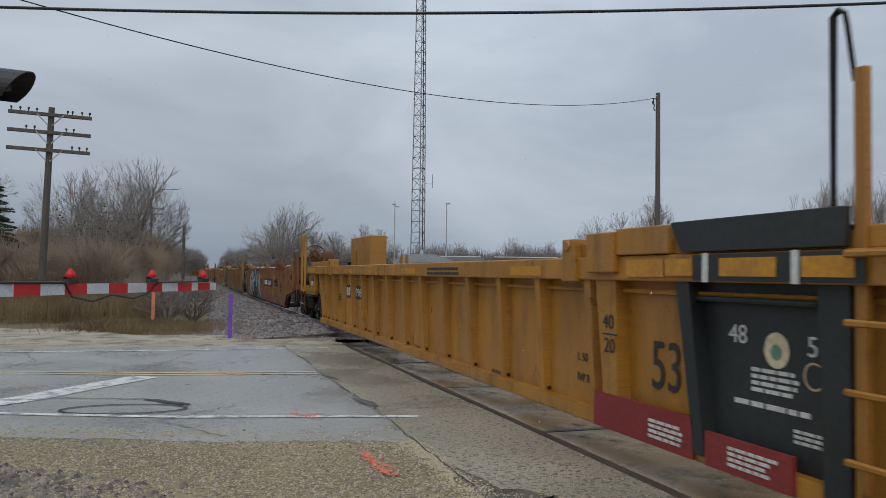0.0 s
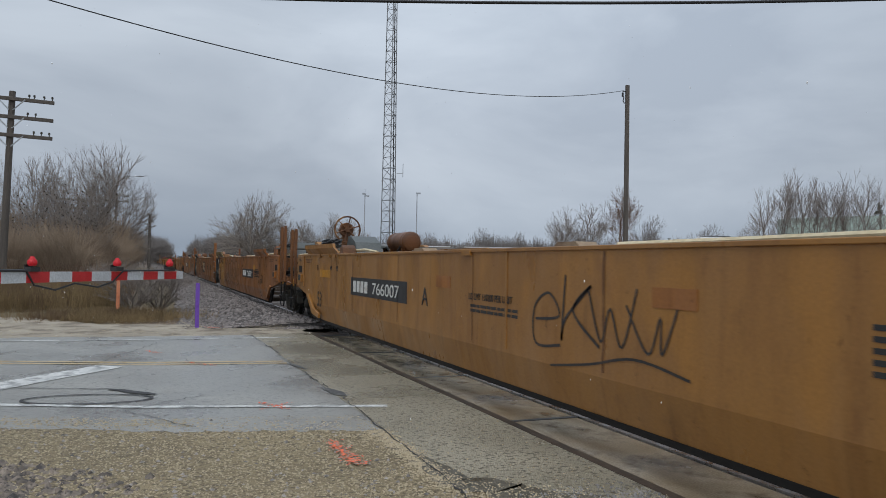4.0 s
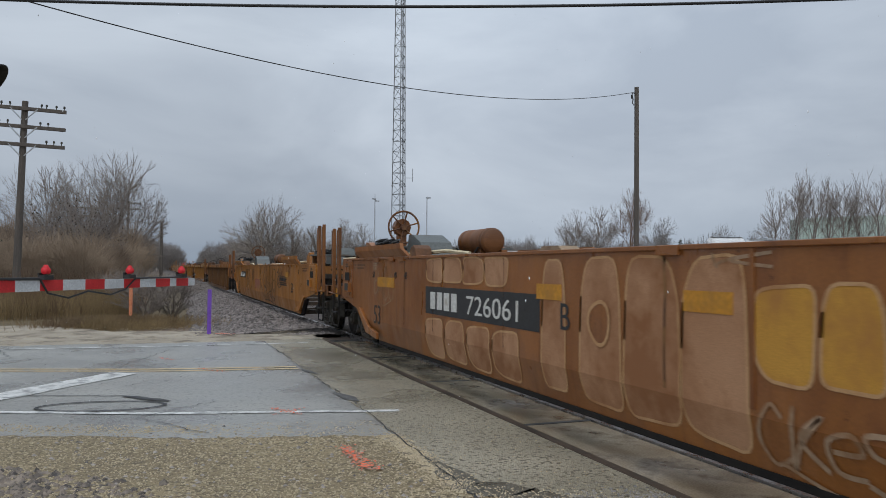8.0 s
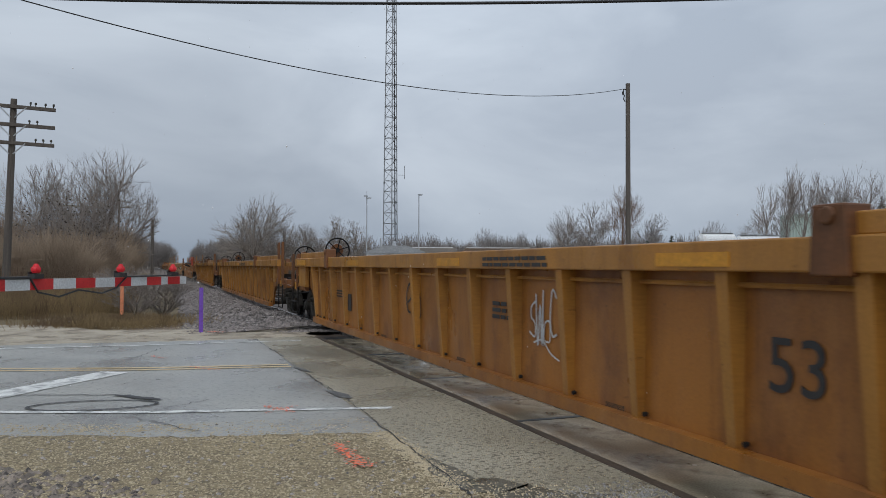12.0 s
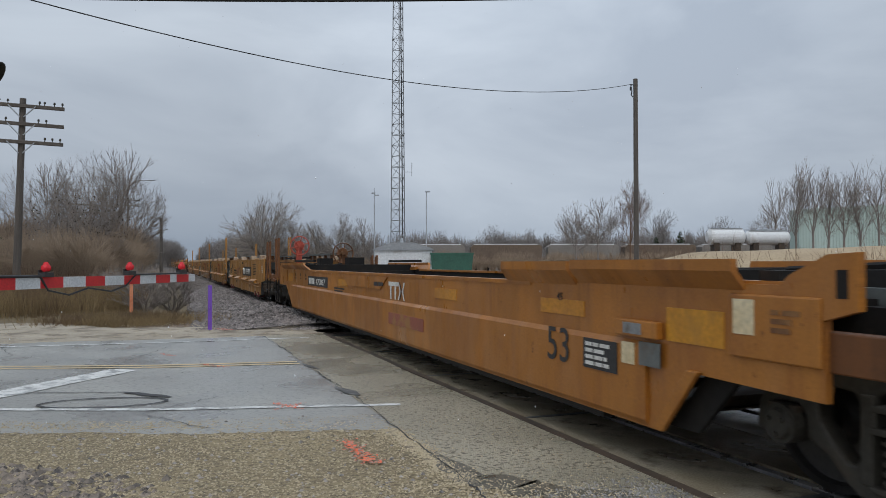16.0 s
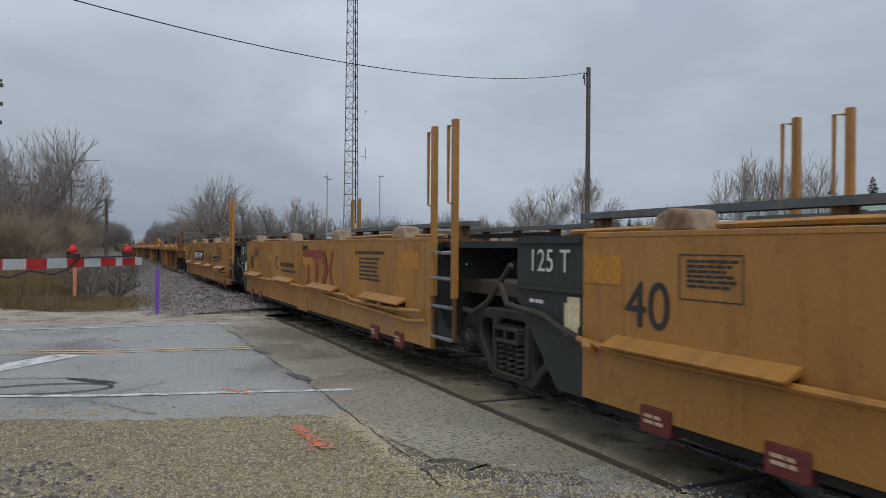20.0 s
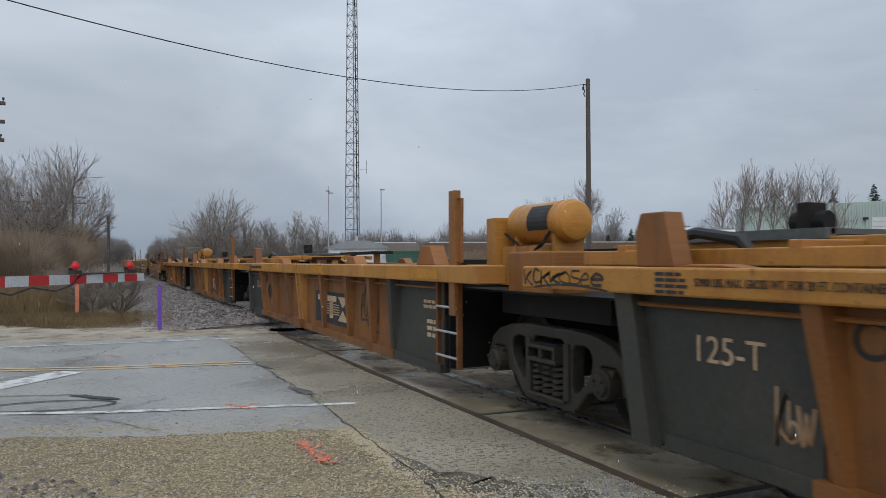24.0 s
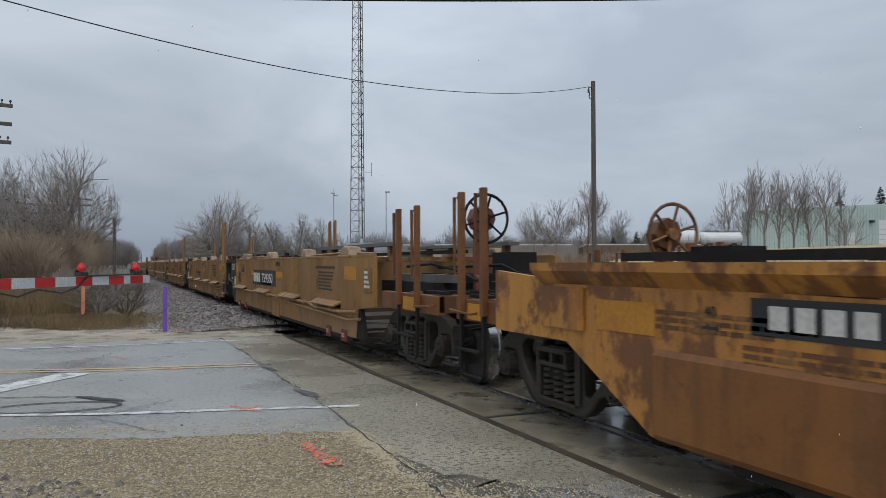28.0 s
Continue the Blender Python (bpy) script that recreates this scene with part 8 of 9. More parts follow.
            part("dark_panel", bm, dark, u, "dark green-black guide panel", bevel=0.006)
            slab_on(u, 2.63, 1.3, 1.45, 1.62, dark, NEAR - 0.08, "dark_panel", proud=0.004)
            for a, b in ((2.92, 2.63), (2.36, 1.89), (1.70, 1.36)):
                slab_on(u, a, b, 1.48, 1.595, M["reflector"], NEAR - 0.085, "reflector", "orange reflective patch")
            for a in (2.52, 1.77):
                slab_on(u, a, a - 0.05, 1.44, 1.63, M["letter_white"], NEAR - 0.088, "white_strip")
            words(u, "48", 2.47, 1.06, 0.12, M["letter_white"], D)
            words(u, "5", 1.83, 1.03, 0.12, M["letter_white"], D)
            bars(u, 2.27, 0.92, 0.40, 4, 0.024, M["letter_white"], D, seed=63)
            bars(u, 2.42, 0.71, 0.70, 1, 0.032, M["letter_white"], D, seed=64)
            bars(u, 1.93, 0.60, 0.26, 3, 0.018, M["letter_white"], D, seed=65)
            bm = bmesh.new()
            fill(bm, [(2.06 + 0.10 * math.cos(a * 0.4), 1.04 + 0.11 * math.sin(a * 0.4)) for a in range(16)], D)
            badge = part("round_badge", bm, M["card_cream"], u, "round cream badge")
            bm = bmesh.new()
            fill(bm, [(2.06 + 0.045 * math.cos(a * 0.9), 1.03 + 0.05 * math.sin(a * 0.9)) for a in range(7)], D, 0.010)
            part("emblem", bm, M["spray_green"], badge)
            bm = bmesh.new()
            ring = [(1.78 + 0.07 * math.cos(a * 0.4), 0.92 + 0.075 * math.sin(a * 0.4)) for a in range(17)]
            ribbon(bm, ring, 0.012, D)
            part("round_badge", bm, M["letter_tan"], u)
            E = NEAR + 0.095
            bm = bmesh.new()
            prism(bm, [(3.62, 0.30), (3.80, 0.30), (3.96, 1.44), (3.66, 1.44)], NEAR - 0.02, NEAR + 0.1, "x")
            part("rib", bm, m, u)
            words(u, "53", 3.34, 0.64, 0.37, M["letter_black"], E, squeeze=0.74)
            words(u, "45", 2.99, 1.07, 0.12, M["letter_black"], E)
            words(u, "40", 3.84, 1.05, 0.12, M["letter_black"], NEAR - 0.02)
            slab_on(u, 3.84, 3.62, 1.00, 1.012, M["letter_black"], NEAR - 0.02, "fraction_line")
            words(u, "20", 3.82, 0.86, 0.12, M["letter_black"], NEAR - 0.02)
            words(u, "L 50 T", 4.45, 0.72, 0.075, M["letter_black"], E)
            words(u, "IW 8 9", 4.45, 0.54, 0.075, M["letter_black"], E)
            slab_on(u, 3.42, 2.95, 1.47, 1.60, M["reflector"], NEAR - 0.078, "reflector", proud=0.003)
            bm = bmesh.new()
            box(bm, NEAR - 0.12, NEAR + 0.06, 3.55, 3.95, 1.50, 1.82)
            part("guide_block", bm, chord_m, u, "raised guide block with a pin", bevel=0.012)
            bm = bmesh.new()
            box(bm, NEAR - 0.09, NEAR, 2.9, 3.55, 1.635, 1.84)
            part("container_guide", bm, chord_m, u, bevel=0.01)
    if trail == "end":
        coupler_end(u, P, 1, chord_m if box_top else M["paint_end"], (1.08, 1.66) if box_top else posts, 2.54 if box_top else 1.75, None if box_top else (-0.45, 0.75, 1.85, wheel_m or M["grimy_black"]), None)
        bm = bmesh.new()
        box(bm, NEAR, NEAR + 0.08, P - 0.6, P + 0.35, 0.98, 1.45)
        br = part("end_bracket", bm, chord_m, u)
        bm = bmesh.new()
        box(bm, NEAR - 0.004, NEAR + 0.01, P + 0.22, P + 0.28, 1.05, 1.22)
        part("bracket_hole", bm, M["grimy_black"], br)
        slab_on(u, P + 0.1, P - 0.9, 1.47, 1.59, M["reflector"], NEAR - 0.06, "reflector", "orange reflective patch", 0.008)
    else:
        truck_at(u, P)
    if box_top:
        bm = bmesh.new()
        box(bm, -0.40, 0.02, P - 2.1, P + 0.12, 1.66, 2.42)
        part("equipment_box", bm, chord_m, u, "yellow steel box on the deck", bevel=0.015)
        W = NEAR - 0.006
        slab_on(u, P - 0.08, P - 0.30, 1.14, 1.25, M["letter_white"], W, "label", "white label", 0.004)
        bars(u, P - 0.06, 1.34, 0.5, 3, 0.02, M["rust_seam"], W, seed=71)
        words(u, "53", P - 1.30, 1.12, 0.15, M["letter_black"], NEAR + 0.095)
        slab_on(u, P - 0.98, P - 1.1, 0.92, 1.12, M["card_cream"], NEAR + 0.095, "card", "pale routing card")
        bars(u, P - 0.66, 1.22, 0.6, 3, 0.022, M["rust_seam"], NEAR + 0.095, seed=72)
        bm = bmesh.new()
        fill(bm, [(P - 1.55 + 0.08 * math.cos(a * 0.4), 0.95 + 0.09 * math.sin(a * 0.4)) for a in range(16)], NEAR + 0.095)
        part("round_badge", bm, M["card_cream"], u, "round cream badge")
    X = NEAR + 0.095
    if not panel:
        words(u, "53", 4.90, 0.75, 0.33, M["letter_black"], X, squeeze=0.98)
        words(u, "20", 3.55, 1.05, 0.12, M["letter_black"], X)
        words(u, "40", 3.55, 0.88, 0.12, M["letter_black"], X)
    words(u, "53", P - 1.75, 0.85, 0.17, M["letter_black"], X)
    bars(u, P - 3.3, 1.0, 0.6, 3, 0.03, M["letter_black"], X, seed=seed)
    for y in (P * 0.30, P * 0.52, P * 0.75):
        slab_on(u, y, y - 0.7, 1.47, 1.56, M["reflector"], NEAR - 0.06, "reflector", "", 0.006)
    bars(u, P * 0.45, 1.56, 1.4, 2, 0.035, M["letter_black"], NEAR - 0.062, seed=seed + 1)
    slab_on(u, 1.9, 1.62, 0.62, 0.85, M["letter_black"], X, "placard", "small black data plate")
    if number:
        number_board(u, *number, x=X, board=board)
    if mark:
        old_logo(u, *mark, x=X, board=False)
    return u


def low_well(q, P, m, seed, label, number, text, wheel_m):
    """A low smooth well whose ends rise over the trucks; both ends coupled."""
    LEAN[0] = None
    u = unit("well_car", q, label)
    top, low, crest = 1.28, 0.29, 1.46
    pl = [(0.27, 1.34), (0.27, 0.72), (1.35, 0.74), (1.69, low), (P - 1.7, 0.31), (P - 0.68, 0.85), (P + 0.5, 0.85), (P + 0.5, 1.40), (P - 0.4, 1.34), (P - 4.0, top), (4.0, top), (1.1, 1.34)]
    for near in (True, False):
        side_plate(u, pl, 0.05, m, near, "side_wall")
    for s in (-1, 1):
        bm = bmesh.new()
        prism(bm, [(s * 1.50, 0.90), (s * 1.53, 0.86), (s * 1.525, 0.34), (s * 1.50, 0.30)], 1.8, P - 1.75, "y")
        part("lower_plate", bm, M["paint_deck"] if text == "40" else m, u)
        bm = bmesh.new()
        box(bm, s * 1.45 - 0.06, s * 1.45 + 0.06, 3.6, P - 3.6, top - 0.02, top + 0.02)
        part("top_edge", bm, m, u)
        bm = bmesh.new()
        box(bm, s * 1.43 - 0.06, s * 1.43 + 0.06, 2.4, P - 2.4, 0.245, 0.295)
        part("bottom_chord", bm, M["grimy_black"], u)
        bm = bmesh.new()
        y = P * 0.52
        prism(bm, [(y - 1.5, 1.25), (y + 1.5, 1.25), (y + 1.1, 1.05), (y - 1.1, 1.05)], s * 1.5 - 0.02, s * 1.5 + 0.02, "x")
        part("side_patch", bm, m, u, "welded reinforcing plate")
        for y in (P - 1.9, 1.9):
            bm = bmesh.new()
            box(bm, s * 1.42 - 0.05, s * 1.42 + 0.05, y - 1.4, y + 1.4, 1.28, 1.36)
            part("top_edge", bm, m, u)
    flap(u, P - 0.3, P - 4.1, 1.30, crest + 0.01, m, 0.3)
    flap(u, 0.85, 2.74, 1.30, 1.49, m, 0.02)
    flap(u, 2.78, 4.1, 1.28, 1.48, m, 0.05)
    for near in (True, False):
        side_plate(u, [(0.62, 1.30), (0.50, 1.40), (0.25, 1.51), (0.06, 1.52), (0.06, 1.22), (0.27, 1.16)], 0.05, m, near, "end_bracket", -0.006)
    slab_on(u, 0.19, 0.12, 1.28, 1.43, M["grimy_black"], NEAR - 0.006, "bracket_slot", "dark slot", 0.003)
    bm = bmesh.new()
    box(bm, NEAR - 0.022, NEAR, 0.28, 0.96, 0.90, 1.28)
    plate = part("label_plate", bm, m, u, "framed label plate", bevel=0.012)
    slab_on(plate, 0.92, 0.75, 1.04, 1.25, M["card_cream"], NEAR - 0.022, "card", "pale card", 0.004)
    bars(plate, 0.62, 1.2, 0.24, 3, 0.03, M["rust_seam"], NEAR - 0.022, seed=15)
    for sd in (-1, 1):
        bm = bmesh.new()
        prism(bm, [(1.66, 0.33), (1.27, 0.74), (0.98, 0.74), (1.36, 0.33)], sd * 1.40 - 0.02, sd * 1.40 + 0.02, "x")
        part("gusset", bm, M["grimy_black"], u, "black gusset plate")
    bm = bmesh.new()
    prism(bm, [(1.72, 0.30), (1.34, 0.76), (1.22, 0.76), (1.60, 0.30)], NEAR - 0.04, NEAR, "x")
    part("stiffener", bm, m, u, bevel=0.008)
    slab_on(u, 1.86, 1.62, 0.73, 0.90, M["cover_grey"], NEAR - 0.03, "placard", "dark blue-grey data plate", 0.006)
    slab_on(u, 2.08, 1.92, 0.72, 0.88, M["card_cream"], NEAR - 0.03, "card", "pale card", 0.005)
    bm = bmesh.new()
    box(bm, NEAR - 0.06, NEAR, 1.62, 2.14, 0.93, 1.05)
    holder = part("card_holder", bm, m, u, bevel=0.008)
    slab_on(holder, 2.02, 1.80, 0.95, 1.03, M["plate_steel"], NEAR - 0.06, "card", "grey card", 0.004)
    well_floor(u, 2.0, P - 2.0, M["rust_dark"], 0.30, True)
    # thin black plate over the far wall's inner face
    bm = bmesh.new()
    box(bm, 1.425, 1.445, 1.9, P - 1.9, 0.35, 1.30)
    part("inner_wall", bm, M["grimy_black"], u, "black inside of the far wall")
    for a, b in ((0.4, 3.2), (P - 3.2, P - 0.4)):
        bm = bmesh.new()
        box(bm, -1.4, 1.4, a, b, crest - 0.28, crest - 0.2)
        for k in range(4):
            y = a + (b - a) * (k + 0.5) / 4
            box(bm, -1.4, 1.4, y - 0.08, y + 0.08, crest - 0.2, crest - 0.04)
        part("end_deck", bm, M["grimy_black"], u)
    for s in (-1, 1):
        bm = bmesh.new()
        box(bm, s * 1.30, s * 1.36, P - 3.9, P - 1.2, crest + 0.02, crest + 0.08)
        part("deck_rail", bm, M["grimy_black"], u)
    coupler_end(u, 0, -1, M["paint_end"], (0.32, 0.90), 2.15, (-0.5, 0.85, 1.80, wheel_m) if seed % 2 else None, None)
    coupler_end(u, P, 1, M["paint_end"], (0.75, 1.25), 2.2, (0.3, 0.2, 1.75, M["rust_seam"]), None)
    number_board(u, *number)
    slab_on(u, P - 0.35, P - 0.95, 0.95, 1.28, m, NEAR - 0.01, "label_plate", "framed label plate", 0.015)
    slab_on(u, P - 1.1, P - 1.75, 0.98, 1.20, M["reflector_dull"], name="reflector", label="orange reflective patch")
    for y in (P * 0.33, P * 0.62, 3.4):
        slab_on(u, y, y - 0.75, 1.02, 1.15, M["reflector_dull"], name="reflector")
    for y, t in ((P - 2.2, "53" if text == "53" else "40"), (P - 2.9, "48"), (P - 3.6, "45"), (3.1, "45")):
        words(u, t, y, 1.14, 0.07, M["letter_black"])
        slab_on(u, y + 0.02, y - 0.12, 1.06, 1.10, M["letter_black"], name="label", proud=0.003)
    words(u, text, 3.24 if text == "53" else 5.0, 0.62, 0.30, M["letter_black"], NEAR - 0.03)
    slab_on(u, 1.58, 1.02, 0.93, 1.16, M["reflector"], name="reflector")
    slab_on(u, 2.62, 2.14, 0.62, 0.86, M["letter_black"], NEAR - 0.03, "placard", "black data plate with pale print", 0.006)
    bars(u, 2.58, 0.83, 0.4, 4, 0.03, M["letter_white"], NEAR - 0.037, seed=9)
    bars(u, P * 0.48, 1.16, 0.7, 1, 0.06, M["letter_black"], NEAR - 0.02, seed=seed)
    bars(u, P - 6.8, 0.98, 0.9, 2, 0.03, M["letter_black"], seed=seed + 1)
    return u


def deck_forty(q, P, lead, trail, letter, seed, label, number=None, mark=True):
    """A forty-foot well with a broad yellow top chord, slanting ribs and dark ends."""
    LEAN[0] = None
    u = unit("well_car", q, label)
    m, chord, dark = M["paint_deck"], M["paint_chord"], M["panel_grey"]
    top, low = 1.42, 0.29
    y0 = 0.53 if lead == "joint" else -0.35
    y1 = P - 0.32 if trail == "joint" else P + 0.3
    s0, s1 = (1.66 if lead == "joint" else 0.95, P - 1.95 if trail == "joint" else P - 1.5)
    for near in (True, False):
        side_plate(u, [(s0, low), (s1, low), (s1, 1.26), (s0, 1.26)], 0.05, m, near, "side_wall", 0.09)
        if lead == "joint":
            side_plate(u, [(1.62, low - 0.04), (3.1, low - 0.04), (3.0, 1.25), (1.62, 1.25)], 0.02, dark, near, "end_panel", 0.075, "dark end panel")
        if trail == "joint":
            side_plate(u, [(P - 3.1, low - 0.04), (P - 1.78, low - 0.04), (P - 1.60, 1.25), (P - 3.1, 1.25)], 0.02, dark, near, "end_panel", 0.075, "dark end panel")
    for s in (-1, 1):
        bm = bmesh.new()
        box(bm, s * 1.42 - 0.16, s * 1.42 + 0.16, y0, y1, 1.24, top)
        part("top_chord", bm, chord, u, "broad yellow top chord with rust", bevel=0.015)
        c0, c1 = 3.08 if lead == "joint" else 1.0, P - 3.08 if trail == "joint" else P - 1.6
        bm = bmesh.new()
        box(bm, s * 1.42 - 0.07, s * 1.42 + 0.07, c0, c1, 0.24, 0.34)
        part("bottom_chord", bm, m, u)
        for a, b in ((1.64, c0), (c1, P - 1.95)):
            if b - a > 0.3:
                bm = bmesh.new()
                box(bm, s * 1.41 - 0.06, s * 1.41 + 0.06, a, b, 0.24, 0.33)
                part("bottom_chord", bm, dark, u)
        bm = bmesh.new()
        pipe(bm, [(s * 1.47, y0 + 1.2, 1.17), (s * 1.47, P - 1.6, 1.17)], 0.016, 6)
        part("side_pipe", bm, m, u)
    n = 9
    mid = P * 0.5
    ys = [P - 2.4 if trail == "joint" else P - 1.67, P - 3.12, P - 4.5, P - 5.85, mid + 0.68, mid + 0.40, mid - 1.05, mid - 2.5, 3.9, 3.06]
    for k, y in enumerate(ys):
        if k == 0 and trail == "joint":
            continue
        for s in (-1, 1):
            bm = bmesh.new()
            wt, wb, ln = 0.10, 0.05, 0.10
            if k in (4, 5):
                wt, wb, ln = 0.09, 0.07, 0.0
            ln = ln if y < mid else -ln
            a = [bm.verts.new(v) for v in ((s * 1.41, y - wt, 1.25), (s * 1.41, y + wt, 1.25), (s * 1.41, y + wb + ln, 0.31), (s * 1.41, y - wb + ln, 0.31))]
            b = [bm.verts.new(v) for v in ((s * 1.55, y - wt * 0.6, 1.25), (s * 1.55, y + wt * 0.6, 1.25), (s * 1.46, y + wb * 0.8 + ln, 0.31), (s * 1.46, y - wb * 0.8 + ln, 0.31))]
            bm.faces.new(b)
            for i in range(4):
                j = (i + 1) % 4
                bm.faces.new((a[i], a[j], b[j], b[i]))
            part("rib", bm, (chord if k in (4, 5) else m) if k not in (0, 9) or (k == 0 and trail != "joint") else dark, u)
    if trail == "joint":
        bm = bmesh.new()
        prism(bm, [(P - 1.49, 1.25), (P - 1.68, 1.25), (P - 1.87, 0.24), (P - 1.68, 0.24)], NEAR - 0.02, NEAR + 0.1, "x")
        part("rib", bm, dark, u, "dark slanted end rib")
        # yellow frames, covers, hoses and rusty stops over the joint
        for x, z, w, f in ((-1.08, 1.425, 0.07, 0.6), (-0.55, 1.50, 0.06, 0.9), (0.5, 1.50, 0.06, 0.9)):
            bm = bmesh.new()
            box(bm, x - w, x + w, P - 3.5, P - f, z, z + 0.115)
            part("deck_beam", bm, chord, u, "yellow deck beam", bevel=0.008)
        for y in (P - 3.3, P - 2.7, P - 1.1):
            bm = bmesh.new()
            box(bm, -1.15, 1.15, y - 0.05, y + 0.05, 1.50, 1.585)
            part("cross_beam", bm, chord, u, bevel=0.008)
        bm = bmesh.new()
        box(bm, -0.6, 1.1, P - 2.5, P - 0.9, 1.63, 1.665)
        box(bm, -0.65, -0.55, P - 2.5, P - 0.9, 1.60, 1.67)
        cover = part("end_cover", bm, M["cover_grey"], u, "flat dark steel cover on short legs")
        for x in (-0.5, 1.0):
            for f in (2.3, 1.1):
                bm = bmesh.new()
                box(bm, x - 0.06, x + 0.06, P - f - 0.06, P - f + 0.06, 1.3, 1.63)
                part("leg", bm, chord, cover)
        bm = bmesh.new()
        pipe(bm, [(-0.9, P - 2.2, 1.45), (-0.95, P - 2.1, 1.60), (-0.95, P - 1.7, 1.66), (-0.95, P - 1.3, 1.60), (-0.9, P - 1.2, 1.45)], 0.04, 8)
        part("air_hose", bm, M["cable_black"], u)
        bm = bmesh.new()
        rod(bm, (-0.1, P - 2.1, 1.74), (-0.1, P - 1.8, 1.74), 0.08, 10)
        box(bm, -0.2, 0.0, P - 2.0, P - 1.9, 1.68, 1.88)
        part("brake_valve", bm, M["grimy_black"], u, "brake valve on the cover", bevel=0.01)
        bm = bmesh.new()
        prism(bm, [(P - 2.0, top), (P - 1.62, top), (P - 1.60, 1.66), (P - 1.66, 1.79), (P - 1.90, 1.79)], -1.42, -1.26, "x")
        part("corner_stop", bm, M["paint_deck"], u, "rusty container corner stop", bevel=0.01)
    bm = bmesh.new()
    box(bm, NEAR - 0.05, NEAR + 0.1, mid + 0.35, mid + 1.05, 0.26, 0.40)
    part("rib_foot", bm, m, u)
    well_floor(u, 1.7, P - 1.9, M["rust_dark"], 0.29)
    # black liner plate set just inside the far wall
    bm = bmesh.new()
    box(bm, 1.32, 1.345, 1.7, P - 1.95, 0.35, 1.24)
    part("inner_wall", bm, M["grimy_black"], u, "black inside of the far wall")
    # stops and frames standing on the deck
    for y, h in ((P - 2.3, 0.24 if trail != "joint" else 0.02), (P - 5.0, 0.10), (5.0, 0.12), (2.1, 0.22)):
        for s in (-1, 1):
            bm = bmesh.new()
            prism(bm, [(y - 0.28, top), (y + 0.28, top), (y + 0.13, top + h), (y - 0.13, top + h)], s * 1.36 - 0.09, s * 1.36 + 0.09, "x")
            part("corner_stop", bm, M["paint_chord_brown"], u, "rusty container corner stop", bevel=0.01)
    for a, b, z in ((P - 5.2, P - 2.6, 0.20), (P - 2.4, P - 0.5, 0.10), (1.0, 4.2, 0.12)):
        bm = bmesh.new()
        box(bm, 0.55, 1.0, a, b, top + z, top + z + 0.06)
        box(bm, -0.35, -0.1, a + 0.3, b, top + z - 0.12, top + z - 0.06)
        part("deck_plank", bm, M["grimy_black"], u)
        for f in (0.15, 0.85):
            bm = bmesh.new()
            y = a + (b - a) * f
            box(bm, 0.7, 0.82, y - 0.06, y + 0.06, 1.2, top + z)
            part("deck_leg", bm, chord, u)
            bm = bmesh.new()
            box(bm, -0.28, -0.16, y - 0.06, y + 0.06, 1.1, top + z - 0.12)
            part("deck_leg", bm, chord, u)
    bm = bmesh.new()
    pipe(bm, [(0.1, P - 4.6, top + 0.02), (0.2, P - 3.8, top + 0.10), (0.15, P - 3.0, top + 0.12), (0.4, P - 2.2, top + 0.05)], 0.03, 6)
    part("brake_piping", bm, chord, u)
    if lead == "joint":
        bm = bmesh.new()
        box(bm, -1.4, 1.4, 1.52, 1.60, 0.30, 1.24)
        part("end_wall", bm, M["grimy_black"], u)
        bm = bmesh.new()
        box(bm, -0.40, 0.40, -0.35, 0.90, 1.10, 1.36)
        part("joint_casting", bm, M["paint_deck"], u, "rusty articulated joint over the truck", bevel=0.02)
        for sd in (-1, 1):
            bm = bmesh.new()
            box(bm, sd * 1.05 - 0.2, sd * 1.05 + 0.2, -0.28, 0.52, 1.16, 1.55)
            part("side_bearing", bm, M["paint_deck"], u, "rusty side bearing box", bevel=0.02)
        # wide black block put in for the dark of the gap under the joint
        bm = bmesh.new()
        box(bm, -1.1, 1.1, -0.9, 0.9, 0.94, 1.15)
        part("center_sill", bm, M["grimy_black"], u)
        # added black plate: blocks skylight so the joint and truck below stay dark
        bm = bmesh.new()
        box(bm, -1.26, 1.26, -1.60, 1.50, 1.155, 1.175)
        part("deck_plate", bm, M["grimy_black"], u, "added black plate that keeps skylight off the truck")
        bm = bmesh.new()
        box(bm, NEAR - 0.05, NEAR + 0.03, 1.10, 1.24, 0.9, 2.19)
        p = part("end_post", bm, M["paint_deck"], u, "rusty upright post", bevel=0.01)
        bm = bmesh.new()
        pipe(bm, [(NEAR, 1.10, 2.1), (NEAR, 1.02, 2.1), (NEAR, 1.02, 1.45), (NEAR, 1.10, 1.45)], 0.014, 6)
        part("grab_loop", bm, M["paint_deck"], p)
        for y in (1.10, 1.62):
            bm = bmesh.new()
            box(bm, NEAR - 0.02, NEAR + 0.03, y - 0.025, y + 0.025, 0.36, 1.25)
            part("ladder_rail", bm, M["paint_end"], u)
        for z in (0.46, 0.72, 0.98):
            bm = bmesh.new()
            rod(bm, (NEAR - 0.02, 1.10, z), (NEAR - 0.02, 1.62, z), 0.014, 6)
            part("rung", bm, M["galvanised"], u)
        if seed % 2 == 0:
            air_tank(u, -0.55, 0.42, 1.40, 1.86, 0.215, chord)
            bm = bmesh.new()
            rim = [[bm.verts.new((-0.55 - 0.221 * math.cos(radians(a)), y, 1.86 + 0.221 * math.sin(radians(a)))) for a in range(-22, 62, 12)] for y in (0.58, 0.98)]
            for k in range(6):
                bm.faces.new((rim[0][k], rim[0][k + 1], rim[1][k + 1], rim[1][k]))
